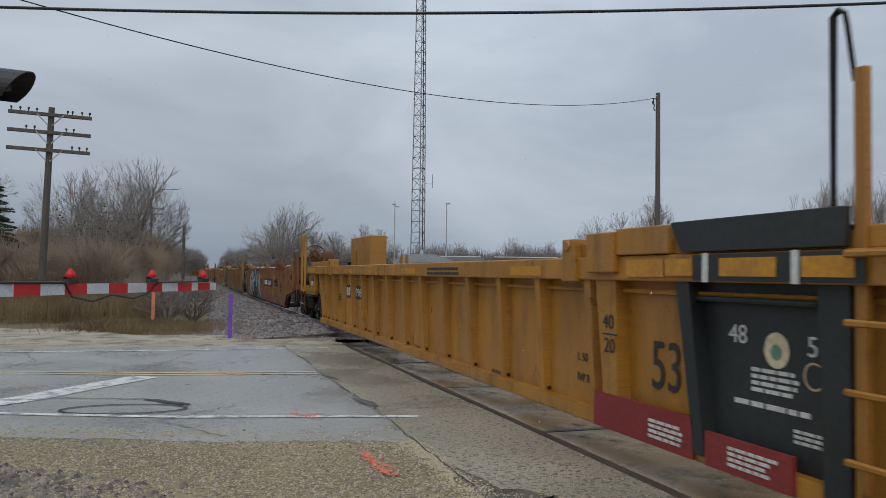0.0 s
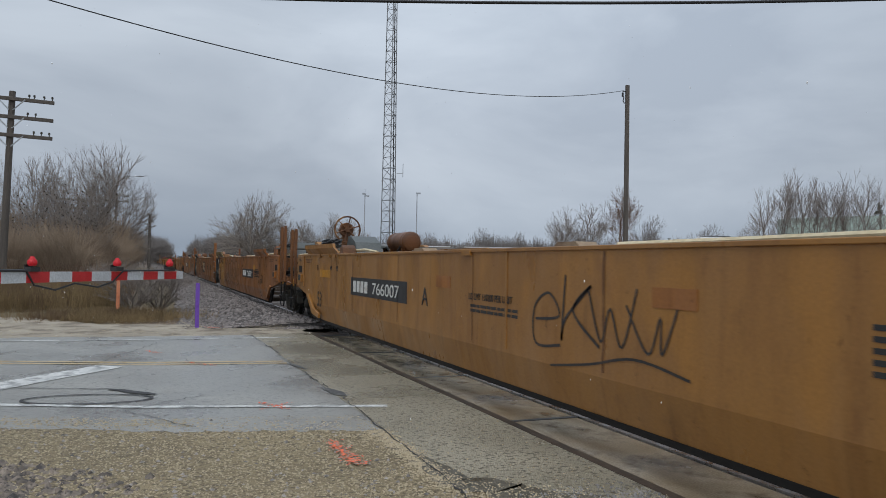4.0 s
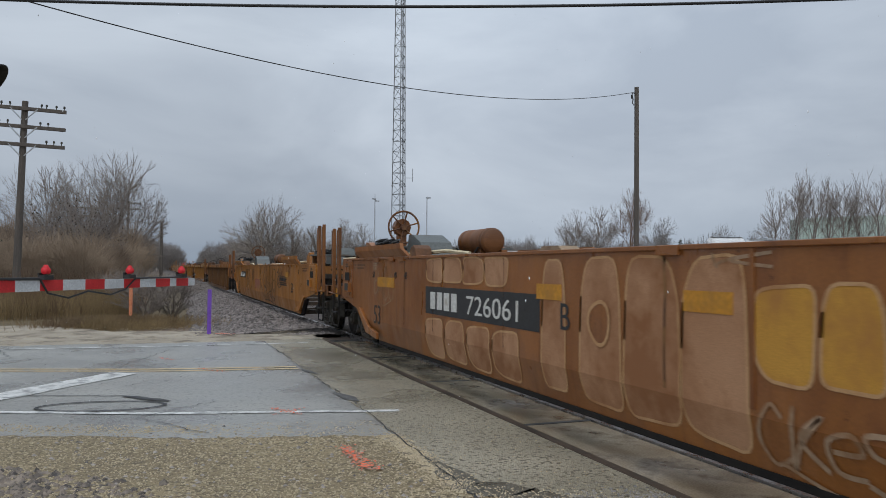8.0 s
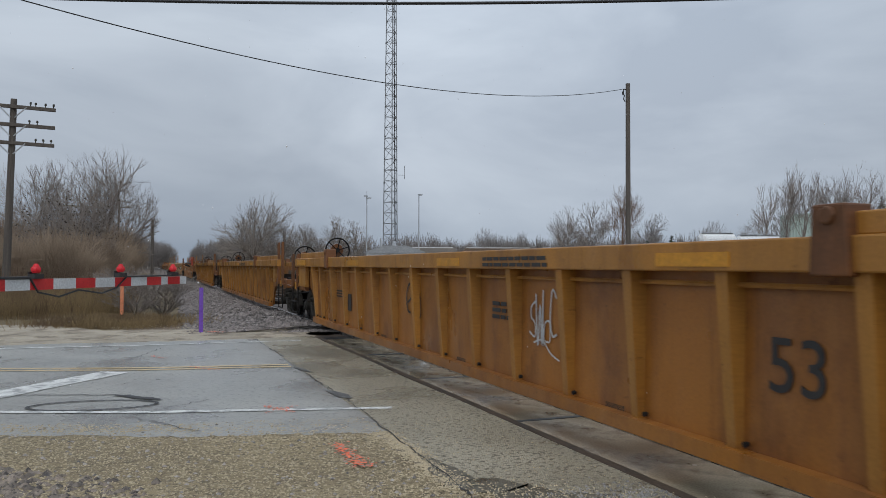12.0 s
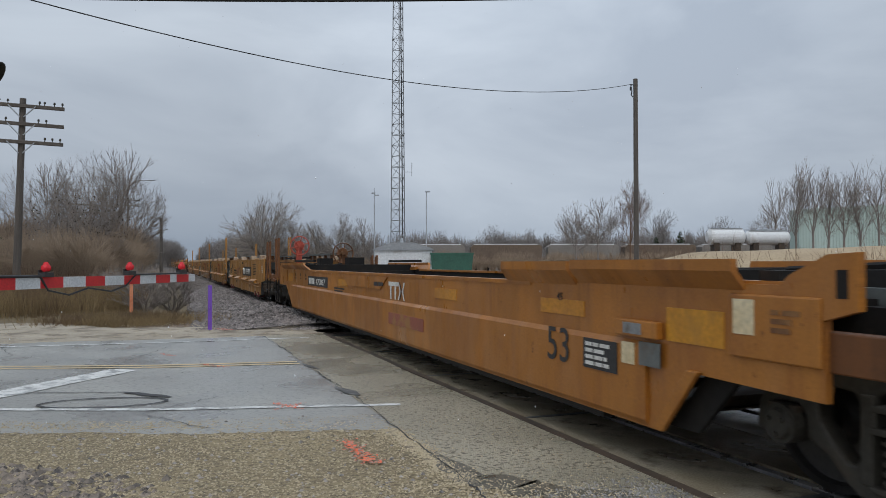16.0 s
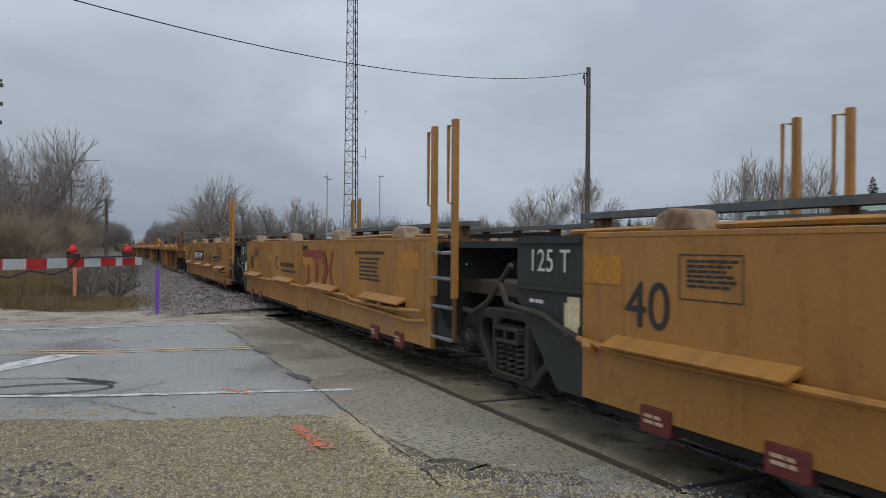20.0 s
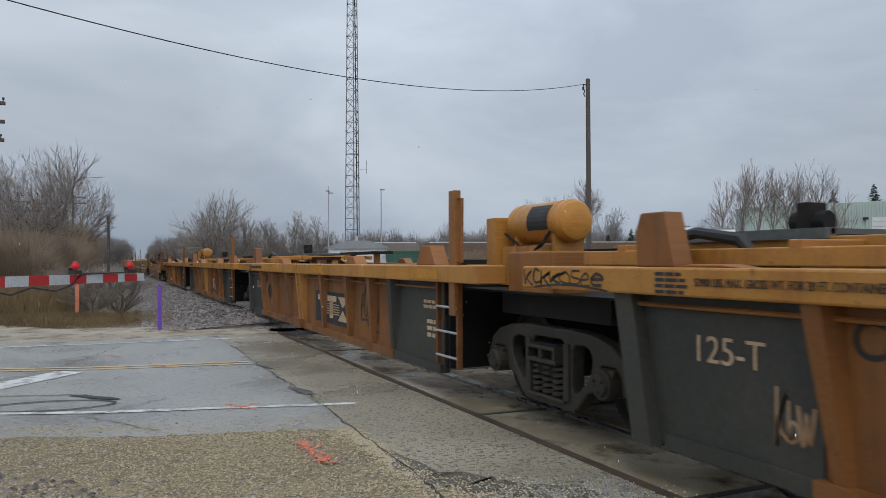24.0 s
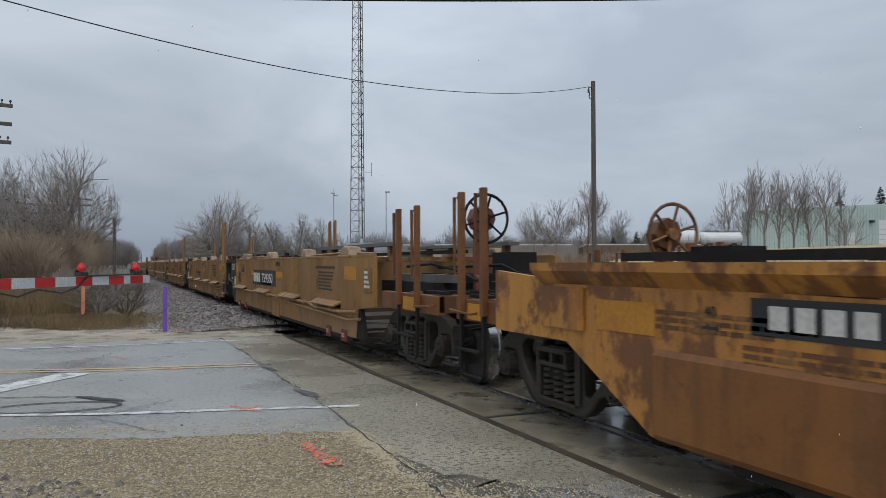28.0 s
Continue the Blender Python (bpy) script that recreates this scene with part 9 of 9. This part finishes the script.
            part("tank_label", bm, M["letter_black"], u, "dark label on the air tank")
            bm = bmesh.new()
            box(bm, -0.85, -0.3, 1.50, 1.72, top - 0.1, top + 0.52)
            box(bm, -0.80, -0.3, 0.62, 1.45, 1.2, 1.62)
            part("tank_bracket", bm, chord, u)
    else:
        coupler_end(u, 0, -1, M["paint_end"], (0.3, 0.95), 2.02, (0.2, 0.4, 1.8, M["grimy_black"]), None)
    if trail == "joint":
        truck_at(u, P)
    else:
        coupler_end(u, P, 1, M["paint_end"], (0.55, 1.35), 2.12, (0.5, -0.9, 1.85, M["rust_seam"]), None)
    X = NEAR + 0.075
    if trail == "joint":
        words(u, "125-T", P - 2.16, 0.84, 0.17, M["letter_tan"], X)
        scrawl(u, P - 2.8, P - 3.04, 0.42, 0.8, M["chalk"], seed + 40, 2, 0.022, X)
        if letter == "C":
            scrawl(u, P - 0.36, P - 1.45, 1.26, 1.40, M["spray_black"], seed + 41, 7, 0.02, NEAR - 0.08)
    words(u, "40", P - 3.45, 0.66, 0.30, M["letter_black"], X + 0.012)
    words(u, letter, P - 3.25, 0.98, 0.2, M["letter_black"], X + 0.012)
    words(u, "52900 LBS. MAX. GROSS WT. FOR 20 FT. CONTAINER", P - 2.35, 1.31, 0.05, M["letter_black"], NEAR - 0.08, squeeze=0.75)
    for a in (P - 0.6, P - 4.6, mid - 0.6, 2.2):
        slab_on(u, a, a - 0.75, 1.27, 1.38, M["reflector"], NEAR - 0.08, "reflector", "orange reflective patch", 0.004)
    bars(u, P - 2.0, 1.39, 0.30, 4, 0.022, M["letter_black"], NEAR - 0.08, seed=seed)
    if lead == "joint":
        bars(u, 2.2, 1.02, 0.55, 2, 0.035, M["letter_tan"], X, seed=seed + 1)
        bars(u, 2.1, 0.80, 0.30, 3, 0.045, M["letter_tan"], X, seed=seed + 2)
    if mark:
        old_logo(u, 7.15, 0.44, 2.1, 0.52, X + 0.012)
    if number:
        number_board(u, *number, x=X + 0.012)
    return u


# ---- the consist, from the head of the shot to its tail ----
def make_train():
    Y, B, T, D = M["paint_yellow"], M["paint_brown"], M["paint_tan"], M["paint_dull"]
    ribbed_fifty(1.5, 18.6, Y, Y, "joint", "end", 11, "bright yellow ribbed well car unit with dark panel", (14.9, 0.95, 2.3, 0.27, "789969"), panel=True, wheel_m=M["grimy_black"], box_top=True)
    # three brown smooth units
    u = smooth_fifty(23.8, 19.0, B, "end", "joint", "B", 21, "brown smooth well car unit with large graffiti", (8.33, 0.91, 3.0, 0.30, "766007"), wheel=(-1.0, 1.25, 2.0, M["rust_seam"]), tank=(-0.55, 0.15, 1.0, 1.95, M["paint_end"]), posts_top=2.1, spots={"letter": 9.6, "ld": 4.9, "refl": (9.9, 5.0)})
    wild(u)
    u = smooth_fifty(42.8, 18.4, M["paint_umber"], "joint", "joint", "C", 22, "brown smooth well car unit with red owner's mark", spots={"letter": 10.67, "ld": 12.6, "refl": (9.61, 4.4)})
    logo(u, 8.85, 0.66, 0.65, M["logo_red"])
    slab_on(u, 11.5, 7.3, 1.47, 1.61, M["paint_umber"], name="side_patch", proud=0.012)
    words(u, "766007 C", 10.0, 1.50, 0.075, M["letter_black"], NEAR - 0.012, squeeze=1.15)
    for pts in (((10.45, 0.60), (10.30, 0.62), (9.72, 0.42), (9.80, 0.36), (9.95, 0.36)), ((9.60, 0.36), (9.35, 0.36), (9.05, 0.52), (9.15, 0.58), (9.40, 0.58))):
        bm = bmesh.new()
        prism(bm, pts, NEAR - 0.012, NEAR + 0.002, "x")
        drape(bm)
        part("welded_patch", bm, M["paint_umber"], u, "welded repair plate")
    slab_on(u, 14.5, 14.3, 1.0, 1.2, M["card_cream"], name="card")
    scrawl(u, 6.54, 3.9, 0.45, 1.5, M["spray_black"], 71, 4, 0.035)
    scrawl(u, 10.4, 10.1, 0.75, 1.0, M["spray_black"], 72, 1, 0.02)
    u = smooth_fifty(61.2, 19.1, M["paint_umber"], "joint", "end", "A", 24, "brown smooth well car unit with scuffed sides", (14.6, 0.93, 3.0, 0.30, "766007"), spots={"letter": 11.0, "ld": 9.5})
    scrawl(u, 8, 6, 0.7, 1.4, M["spray_black"], 73, 3, 0.025)
    # three rust-brown units
    R = M["paint_brown"]
    u = smooth_fifty(83.8, 19.0, R, "end", "joint", "A", 31, "rust-brown smooth well car unit with black scrawls", (7.88, 0.90, 3.0, 0.30, "726061"), spots={"letter": 8.65, "ld": 4.6, "refl": (17.2, 9.5, 4.9)}, guide_m=M["paint_olive"])
    bm = bmesh.new()
    box(bm, NEAR - 0.003, NEAR + 0.002, 15.03, 16.46, 0.31, 1.615)
    drape(bm)
    part("fresh_patch", bm, M["paint_yellow"], u, "fresh yellow-brown repaint")
    bars(u, 16.1, 1.56, 0.35, 5, 0.022, M["letter_black"], NEAR - 0.004, seed=301)
    words(u, "45", 16.4, 1.42, 0.1, M["letter_black"], NEAR - 0.003)
    slab_on(u, 15.72, 15.62, 0.93, 1.06, M["galvanised"], NEAR - 0.003, "card")
    blocks(u, [(14.2 - 0.82 * k, 1.08 + 0.1 * (k % 2), 0.9, 0.62) for k in range(6)], R, M["spray_faint"], 74, 0.038, square=0.1)
    scrawl(u, 14.74, 12.6, 0.55, 1.05, M["spray_faint"], 302, 4, 0.045, proud=0.009)
    scrawl(u, 12.4, 9.0, 0.6, 1.4, M["spray_faint"], 303, 5, 0.035, proud=0.009)
    u = smooth_fifty(102.8, 18.5, R, "joint", "joint", "C", 33, "rust-brown smooth well car unit with dark owner's board", guide_m=M["paint_green_black"], spots={"refl": (13.81, 10.98), "letter": 7.6, "ld": 6.9})
    old_logo(u, 10.53, 0.75, 2.26, 0.65)
    scrawl(u, 12.28, 11.05, 1.18, 1.58, M["spray_black"], 75, 3, 0.03)
    scrawl(u, 12.2, 11.2, 0.98, 1.2, M["spray_black"], 330, 3, 0.02)
    scrawl(u, 12.35, 10.75, 0.66, 0.96, M["spray_black"], 331, 5, 0.022)
    scrawl(u, 3.6, 3.0, 0.7, 1.35, M["spray_pale"], 76, 2, 0.035)
    scrawl(u, 15.48, 13.1, 1.05, 1.5, M["chalk"], 77, 5, 0.02)
    scrawl(u, 15.0, 12.9, 0.68, 1.1, M["chalk"], 332, 4, 0.02)
    scrawl(u, 6.6, 5.4, 0.85, 1.45, M["spray_black"], 304, 3, 0.02)
    slab_on(u, 12.7, 12.45, 1.44, 1.56, M["letter_white"], name="card", label="small white label")
    u = smooth_fifty(121.3, 18.7, R, "joint", "end", "B", 35, "rust-brown smooth well car unit with peach block graffiti", (14.37, 0.89, 3.15, 0.35, "726061"), spots={"letter": 10.86, "ld": 6.4, "refl": (11.28, 9.20, 4.2)})
    blocks(u, [(14.05 - 0.62 * k, 1.45, 0.58, 0.30) for k in range(4)], M["spray_peach"], M["spray_pale"], 80, 0.022, proud=0.002)
    blocks(u, [(14.05 - 0.70 * k, 0.60, 0.62, 0.48) for k in range(4)], M["spray_peach"], M["spray_pale"], 79, 0.022, proud=0.002)
    blocks(u, [(10.97, 0.95, 0.42, 1.15), (10.22, 0.95, 0.58, 1.18), (9.57, 0.95, 0.64, 1.18), (8.91, 0.95, 0.60, 1.18)], M["spray_peach"], M["spray_pale"], 81, 0.022, proud=0.002)
    blocks(u, [(8.34, 1.12, 0.44, 0.55), (7.90, 1.12, 0.38, 0.55)], M["spray_gold"], M["spray_pale"], 82, 0.022, proud=0.002)
    blocks(u, [(10.22, 1.05, 0.30, 0.34)], M["paint_brown"], M["spray_pale"], 305, proud=0.010, square=0.0)
    scrawl(u, 8.53, 7.6, 0.32, 0.74, M["chalk"], 83, 3, 0.03, proud=0.008)
    scrawl(u, 16.9, 15.8, 0.95, 1.5, M["chalk"], 84, 3, 0.02)
    scrawl(u, 8.9, 8.4, 1.48, 1.6, M["chalk"], 306, 1, 0.02)
    scrawl(u, 7.3, 5.6, 0.8, 1.5, M["spray_black"], 85, 4, 0.02)
    scrawl(u, 4.6, 3.9, 0.8, 1.4, M["spray_green"], 86, 3, 0.03)
    # one amber smooth car
    A = M["paint_amber"]
    u = smooth_fifty(143.5, 18.8, A, "end", "end", "B", 41, "amber smooth single well car with graffiti", (16.3, 1.05, 2.1, 0.25, "652064"), top=1.55, spots={"letter": 5.0, "ld": 4.9, "refl": (13.98, 3.9)})
    slab_on(u, 10.96, 9.54, 0.72, 1.06, M["logo_faint"], name="owner_mark", label="faded red owner's mark in block shapes", proud=0.004)
    blocks(u, [(13.8, 1.05, 0.8, 0.7), (13.1, 1.0, 0.8, 0.8), (12.35, 1.05, 0.9, 0.75)], A, M["spray_black"], 87, 0.022, square=0.1)
    scrawl(u, 11.9, 11.3, 0.95, 1.5, M["spray_black"], 88, 2, 0.022)
    blocks(u, [(8.85, 1.15, 0.75, 0.85), (8.15, 1.2, 0.6, 0.8), (7.5, 1.12, 0.7, 0.95), (6.85, 1.1, 0.6, 0.95), (6.1, 0.98, 0.62, 0.9)], A, M["spray_black"], 89, 0.026, square=0.15)
    for k in range(6):
        scrawl(u, 9.2 - 0.56 * k, 8.7 - 0.56 * k, 0.68, 1.5, M["spray_black"], 310 + k, 1, 0.024, proud=0.009)
    scrawl(u, 8.9, 5.9, 0.36, 0.78, M["spray_black"], 320, 6, 0.022)
    scrawl(u, 5.58, 4.54, 0.95, 1.5, M["spray_black"], 90, 3, 0.035)
    # four ribbed single cars
    N = NEAR + 0.09
    u = ribbed_fifty(165.7, 19.0, M["paint_ribbed"], M["paint_chord_brown"], "end", "end", 51, "dark brown ribbed single well car with graffiti", (15.34, 0.88, 1.45, 0.24, "655094"), (6.67, 0.72, 1.5, 0.42), wheel_m=M["grimy_black"], bold=False, board=False)
    scrawl(u, 13.3, 12.85, 0.6, 1.35, M["spray_pink"], 91, 3, 0.022, N)
    scrawl(u, 11.46, 10.98, 0.45, 1.3, M["spray_green"], 92, 3, 0.018, N)
    scrawl(u, 9.2, 8.7, 0.45, 1.35, M["spray_green"], 93, 3, 0.016, N)
    blocks(u, [(12.3, 0.85, 0.36, 0.55)], M["paint_ribbed"], M["paint_chord_brown"], 321, 0.02, N, square=0.0)
    bars(u, 12.4, 0.95, 0.2, 3, 0.03, M["paint_chord_brown"], N - 0.008, seed=323)
    for a, b in ((13.61, 13.17), (11.33, 10.92)):
        slab_on(u, a, b, 1.12, 1.26, M["reflector"], N - 0.008, "reflector", "orange reflective patch")
    slab_on(u, 16.4, 16.1, 0.45, 0.75, M["card_cream"], N, "card", "faded cream patch")
    u = ribbed_fifty(188.1, 19.1, M["paint_ochre_side"], M["paint_ochre"], "end", "end", 53, "ochre ribbed single well car with white scrawls", None, wheel_m=M["grimy_black"])
    scrawl(u, 7.82, 7.3, 0.7, 1.3, M["spray_white"], 94, 3, 0.02, N)
    scrawl(u, 11.5, 10.9, 0.7, 1.3, M["spray_black"], 95, 2, 0.03, N)
    slab_on(u, 14.9, 14.65, 0.65, 0.95, M["letter_black"], N, "placard", "small black data plate")
    bars(u, 8.67, 1.1, 0.5, 3, 0.04, M["letter_black"], N, seed=322)
    u = ribbed_fifty(210.7, 19.1, M["paint_ochre_side"], M["paint_ochre"], "end", "end", 55, "ochre ribbed single well car with faded sides", None)
    slab_on(u, 14.9, 14.65, 0.65, 0.95, M["letter_black"], N, "placard", "small black data plate")
    u = ribbed_fifty(233.4, 18.8, M["paint_ochre_side"], M["paint_ochre"], "end", "end", 57, "ochre ribbed single well car with pink and white scrawls", None, wheel_m=M["grimy_black"])
    for k, a in enumerate((8.17, 7.16, 6.2)):
        for f in range(3):
            scrawl(u, a + 0.1, a - 0.62, 0.42 + 0.3 * f, 0.70 + 0.3 * f, M["spray_pink"], 96 + 3 * k + f, 4, 0.028, N)
    for k, (t, z) in enumerate((("RED", 1.10), ("EYE", 0.86), ("MOBS", 0.60))):
        words(u, t, 11.26 - 0.02 * k, z, 0.20, M["spray_white"], N - 0.003, "graffiti", "white sprayed capitals", 0.50 if k < 2 else 0.43)
    scrawl(u, 3.3, 2.6, 0.6, 1.2, M["spray_black"], 100, 4, 0.03, N)
    slab_on(u, 14.4, 14.15, 0.65, 0.95, M["letter_black"], N, "placard", "small black data plate")
    words(u, "620656", 9.2, 1.49, 0.08, M["letter_black"], NEAR - 0.06)
    # a low amber car
    u = low_well(255.5, 18.9, M["paint_amber"], 61, "low amber smooth well car with a pale owner's mark", (14.95, 0.94, 2.2, 0.22, "470067"), "53", M["grimy_black"])
    logo(u, 8.29, 0.92, 0.26, M["letter_white"])
    slab_on(u, 8.2, 6.6, 0.55, 0.72, M["logo_faint"], NEAR - 0.03, "owner_mark", "faded red owner's mark", 0.004)
    # five tan units
    smooth_forty(277.9, 15.25, T, "end", "joint", "A", 111, "tan smooth well car unit with side piping", (7.5, 0.95, 3.1, 0.36, "759897"), cross=9.42, spots=(8.35, 11.39))
    smooth_forty(293.15, 14.45, T, "joint", "joint", "E", 113, "tan smooth well car unit with red owner's mark", None, True)
    smooth_forty(307.6, 14.8, T, "joint", "joint", "D", 115, "tan smooth well car unit with red owner's mark", None, True)
    smooth_forty(322.4, 14.6, T, "joint", "joint", "C", 117, "tan smooth well car unit with red owner's mark", None, True)
    smooth_forty(337.0, 14.9, T, "joint", "end", "B", 119, "tan smooth well car unit with car number board", (10.35, 0.95, 2.95, 0.36, "759897"), cross=5.6, spots=(6.68, 4.86))
    # five units with broad yellow chords
    q = (355.4, 370.2, 385.00, 399.95, 414.7, 429.2)
    for k in range(5):
        u = deck_forty(q[k], q[k + 1] - q[k], "end" if k == 0 else "joint", "end" if k == 4 else "joint", "ACDEB"[k], 120 + k, "rust-brown ribbed well car unit with broad yellow chord", (11.12, 0.36, 2.24, 0.27, "741241") if k in (0, 4) else None, k in (1, 2, 3))
        if k in (2, 3):
            scrawl(u, 4.6, 3.8, 0.55, 1.15, M["spray_pale"] if k == 3 else M["spray_black"], 130 + k, 4, 0.035, N)
    # a low rusty car
    u = low_well(432.7, 15.4, M["paint_rusty"], 62, "low rusty yellow well car with chalk marks", (12.84, 1.06, 2.2, 0.21, "59629"), "40", M["grimy_black"])
    for a, z in ((13.9, 1.16), (12.9, 1.0), (8.8, 1.15)):
        bars(u, a, z, 1.6, 3, 0.028, M["rust_seam"], seed=int(a * 10))
    scrawl(u, 8.5, 7.6, 0.42, 0.66, M["chalk"], 141, 2, 0.03, NEAR - 0.03)
    scrawl(u, 6.9, 6.2, 0.42, 0.62, M["chalk"], 142, 2, 0.035, NEAR - 0.03)
    # five dull tan units, and five more behind them
    q = (451.5, 466.5, 481.3, 496.0, 510.8, 525.8)
    for k in range(5):
        smooth_forty(q[k], q[k + 1] - q[k], D, "end" if k == 0 else "joint", "end" if k == 4 else "joint", "BCDEA"[k], 150 + 3 * k, "dull brown smooth well car unit with side piping", (10.4, 0.95, 2.95, 0.36, "759350") if k in (0, 4) else None, k == 2, dull=True)
    q = (529.3, 544.3, 559.1, 573.8, 588.6, 603.6)
    for k in range(5):
        smooth_forty(q[k], q[k + 1] - q[k], D, "end" if k == 0 else "joint", "end" if k == 4 else "joint", "BCDEA"[k], 170 + 3 * k, "dull brown smooth well car unit with side piping", None, False, dull=True)


def spot(bm, y, z, w, h, seed, proud):
    fill(bm, bubble(random.Random(seed), y, z, w, h, square=0.1), NEAR, proud)


def wild(u):
    """The large black and white piece on a pale blue ground: one broad stroke after another."""
    bm = bmesh.new()
    for k, (y, z, w, h) in enumerate(((14.85, 0.95, 0.7, 0.9), (10.75, 1.1, 0.6, 0.7), (10.55, 0.75, 0.55, 0.8), (10.4, 1.35, 0.12, 0.2), (10.25, 1.2, 0.3, 0.4), (10.15, 0.55, 0.5, 0.45), (11.6, 1.55, 1.6, 0.16), (12.55, 1.52, 0.5, 0.2), (13.7, 1.56, 1.2, 0.15))):
        spot(bm, y, z, w, h, 400 + k, 0.003 + 0.0002 * k)
    drape(bm)
    part("graffiti", bm, M["spray_blue"], u, "pale blue sprayed ground")
    edge = [(14.84, 1.54), (14.65, 1.61), (12.0, 1.61), (11.04, 1.61), (10.89, 1.49), (10.73, 1.14), (10.81, 0.88), (10.65, 0.62), (10.46, 0.54), (10.39, 0.36), (11.9, 0.33), (13.5, 0.33), (14.56, 0.42), (14.93, 0.88)]
    bm, rim = bmesh.new(), bmesh.new()
    loop = bend(edge + edge[:1], 4)[:-1]
    fill(bm, loop, NEAR, 0.006)
    drape(bm)
    part("graffiti", bm, M["spray_white"], u, "white sprayed letter faces")
    ribbon(rim, loop + loop[:2], 0.035, NEAR, 0.008)
    first = (
        ([(14.62, 0.93), (14.64, 1.27), (14.51, 1.47), (14.29, 1.53), (14.19, 1.39), (14.25, 1.27)], 0.23),
        ([(14.55, 1.16), (14.16, 1.15), (13.93, 1.06), (13.76, 0.79)], 0.15),
        ([(14.49, 0.83), (14.20, 0.63), (13.92, 0.46), (13.57, 0.47)], 0.28),
        ([(14.08, 1.60), (13.78, 1.60), (13.64, 1.40), (13.75, 1.18)], 0.20),
        ([(14.01, 1.00), (13.86, 0.77), (13.59, 0.58)], 0.26),
        ([(13.17, 1.57), (13.43, 1.49), (13.48, 1.31), (13.28, 1.25)], 0.16),
        ([(13.77, 1.15), (13.32, 1.17), (12.97, 1.36)], 0.14),
        ([(13.39, 0.87), (13.24, 0.99), (13.13, 0.85), (13.23, 0.63)], 0.13))
    middle = (
        ([(13.42, 0.43), (13.10, 0.43), (12.94, 0.35)], 0.29),
        ([(12.96, 1.41), (12.83, 1.54), (12.72, 1.40)], 0.12),
        ([(12.89, 1.37), (12.50, 1.33), (12.24, 1.18), (12.09, 1.01)], 0.15),
        ([(12.90, 1.21), (12.68, 0.94), (12.44, 0.90)], 0.24),
        ([(12.86, 0.85), (12.72, 0.58), (12.60, 0.37)], 0.41),
        ([(12.57, 1.59), (12.38, 1.34), (12.16, 1.11)], 0.17),
        ([(12.53, 0.85), (12.35, 0.60), (12.24, 0.39)], 0.36),
        ([(12.17, 0.99), (12.08, 0.72), (11.98, 0.45), (11.83, 0.33)], 0.36))
    last = (
        ([(12.03, 1.06), (12.02, 1.43), (11.89, 1.58), (11.74, 1.54), (11.63, 1.29), (11.48, 0.98), (11.34, 0.81)], 0.22),
        ([(11.91, 0.75), (11.69, 0.67), (11.68, 0.49), (11.85, 0.40), (11.91, 0.54)], 0.14),
        ([(11.55, 0.69), (11.40, 0.54), (11.35, 0.36)], 0.44),
        ([(11.52, 1.45), (11.44, 1.55), (11.20, 1.60), (11.01, 1.53), (10.92, 1.36), (10.88, 1.16)], 0.18),
        ([(11.30, 1.48), (11.25, 1.28), (11.19, 1.05)], 0.14),
        ([(11.21, 1.10), (11.05, 1.18), (10.85, 1.17)], 0.10),
        ([(11.09, 0.90), (10.91, 0.69), (10.74, 0.50), (10.54, 0.39)], 0.39))
    for k, (pts, w) in enumerate(first + middle + last):
        proud, w = 0.0085 + 0.0006 * k, 0.70 * w
        ribbon(rim, bend(pts), w, NEAR, proud)
        for n, (y, z) in enumerate((pts[0], pts[-1])):
            fill(rim, [(y + 0.5 * w * math.cos(a * 0.524), z + 0.5 * w * math.sin(a * 0.524)) for a in range(12)], NEAR, proud + 0.0002 * (n + 1))
    for z, up in ((1.605, 1), (0.32, -1)):
        bmesh.ops.bisect_plane(rim, geom=rim.verts[:] + rim.edges[:] + rim.faces[:], plane_co=(0, 0, z), plane_no=(0, 0, up), clear_outer=True)
    drape(rim)
    part("graffiti", rim, M["spray_deep"], u, "broad black sprayed strokes")


make_train()


def motions():
    """The whole train rolls towards the camera at one speed, and its wheels turn."""
    for u, q in units:
        walk(u, [(t, pose(XT, q - V * t, 0)) for t in (0.0, 7.0, 14.0, 21.0, 28.0)])
    walk(SNOW, [(0.0, pose(0, 0, 0)), (14.0, pose(-1.2, 0.3, -24.0)), (28.0, pose(-2.0, 0.0, -48.0))])
    first = wheelsets[0]
    walk(first, [(i / FPS, Matrix.Rotation(V * i / FPS / WHEEL_R, 4, "X")) for i in range(28 * FPS + 1)])
    for w in wheelsets[1:]:
        keys = w.animation_data_create()
        keys.action = first.animation_data.action
        keys.action_slot = first.animation_data.action_slot
        w.rotation_mode = "QUATERNION"


motions()
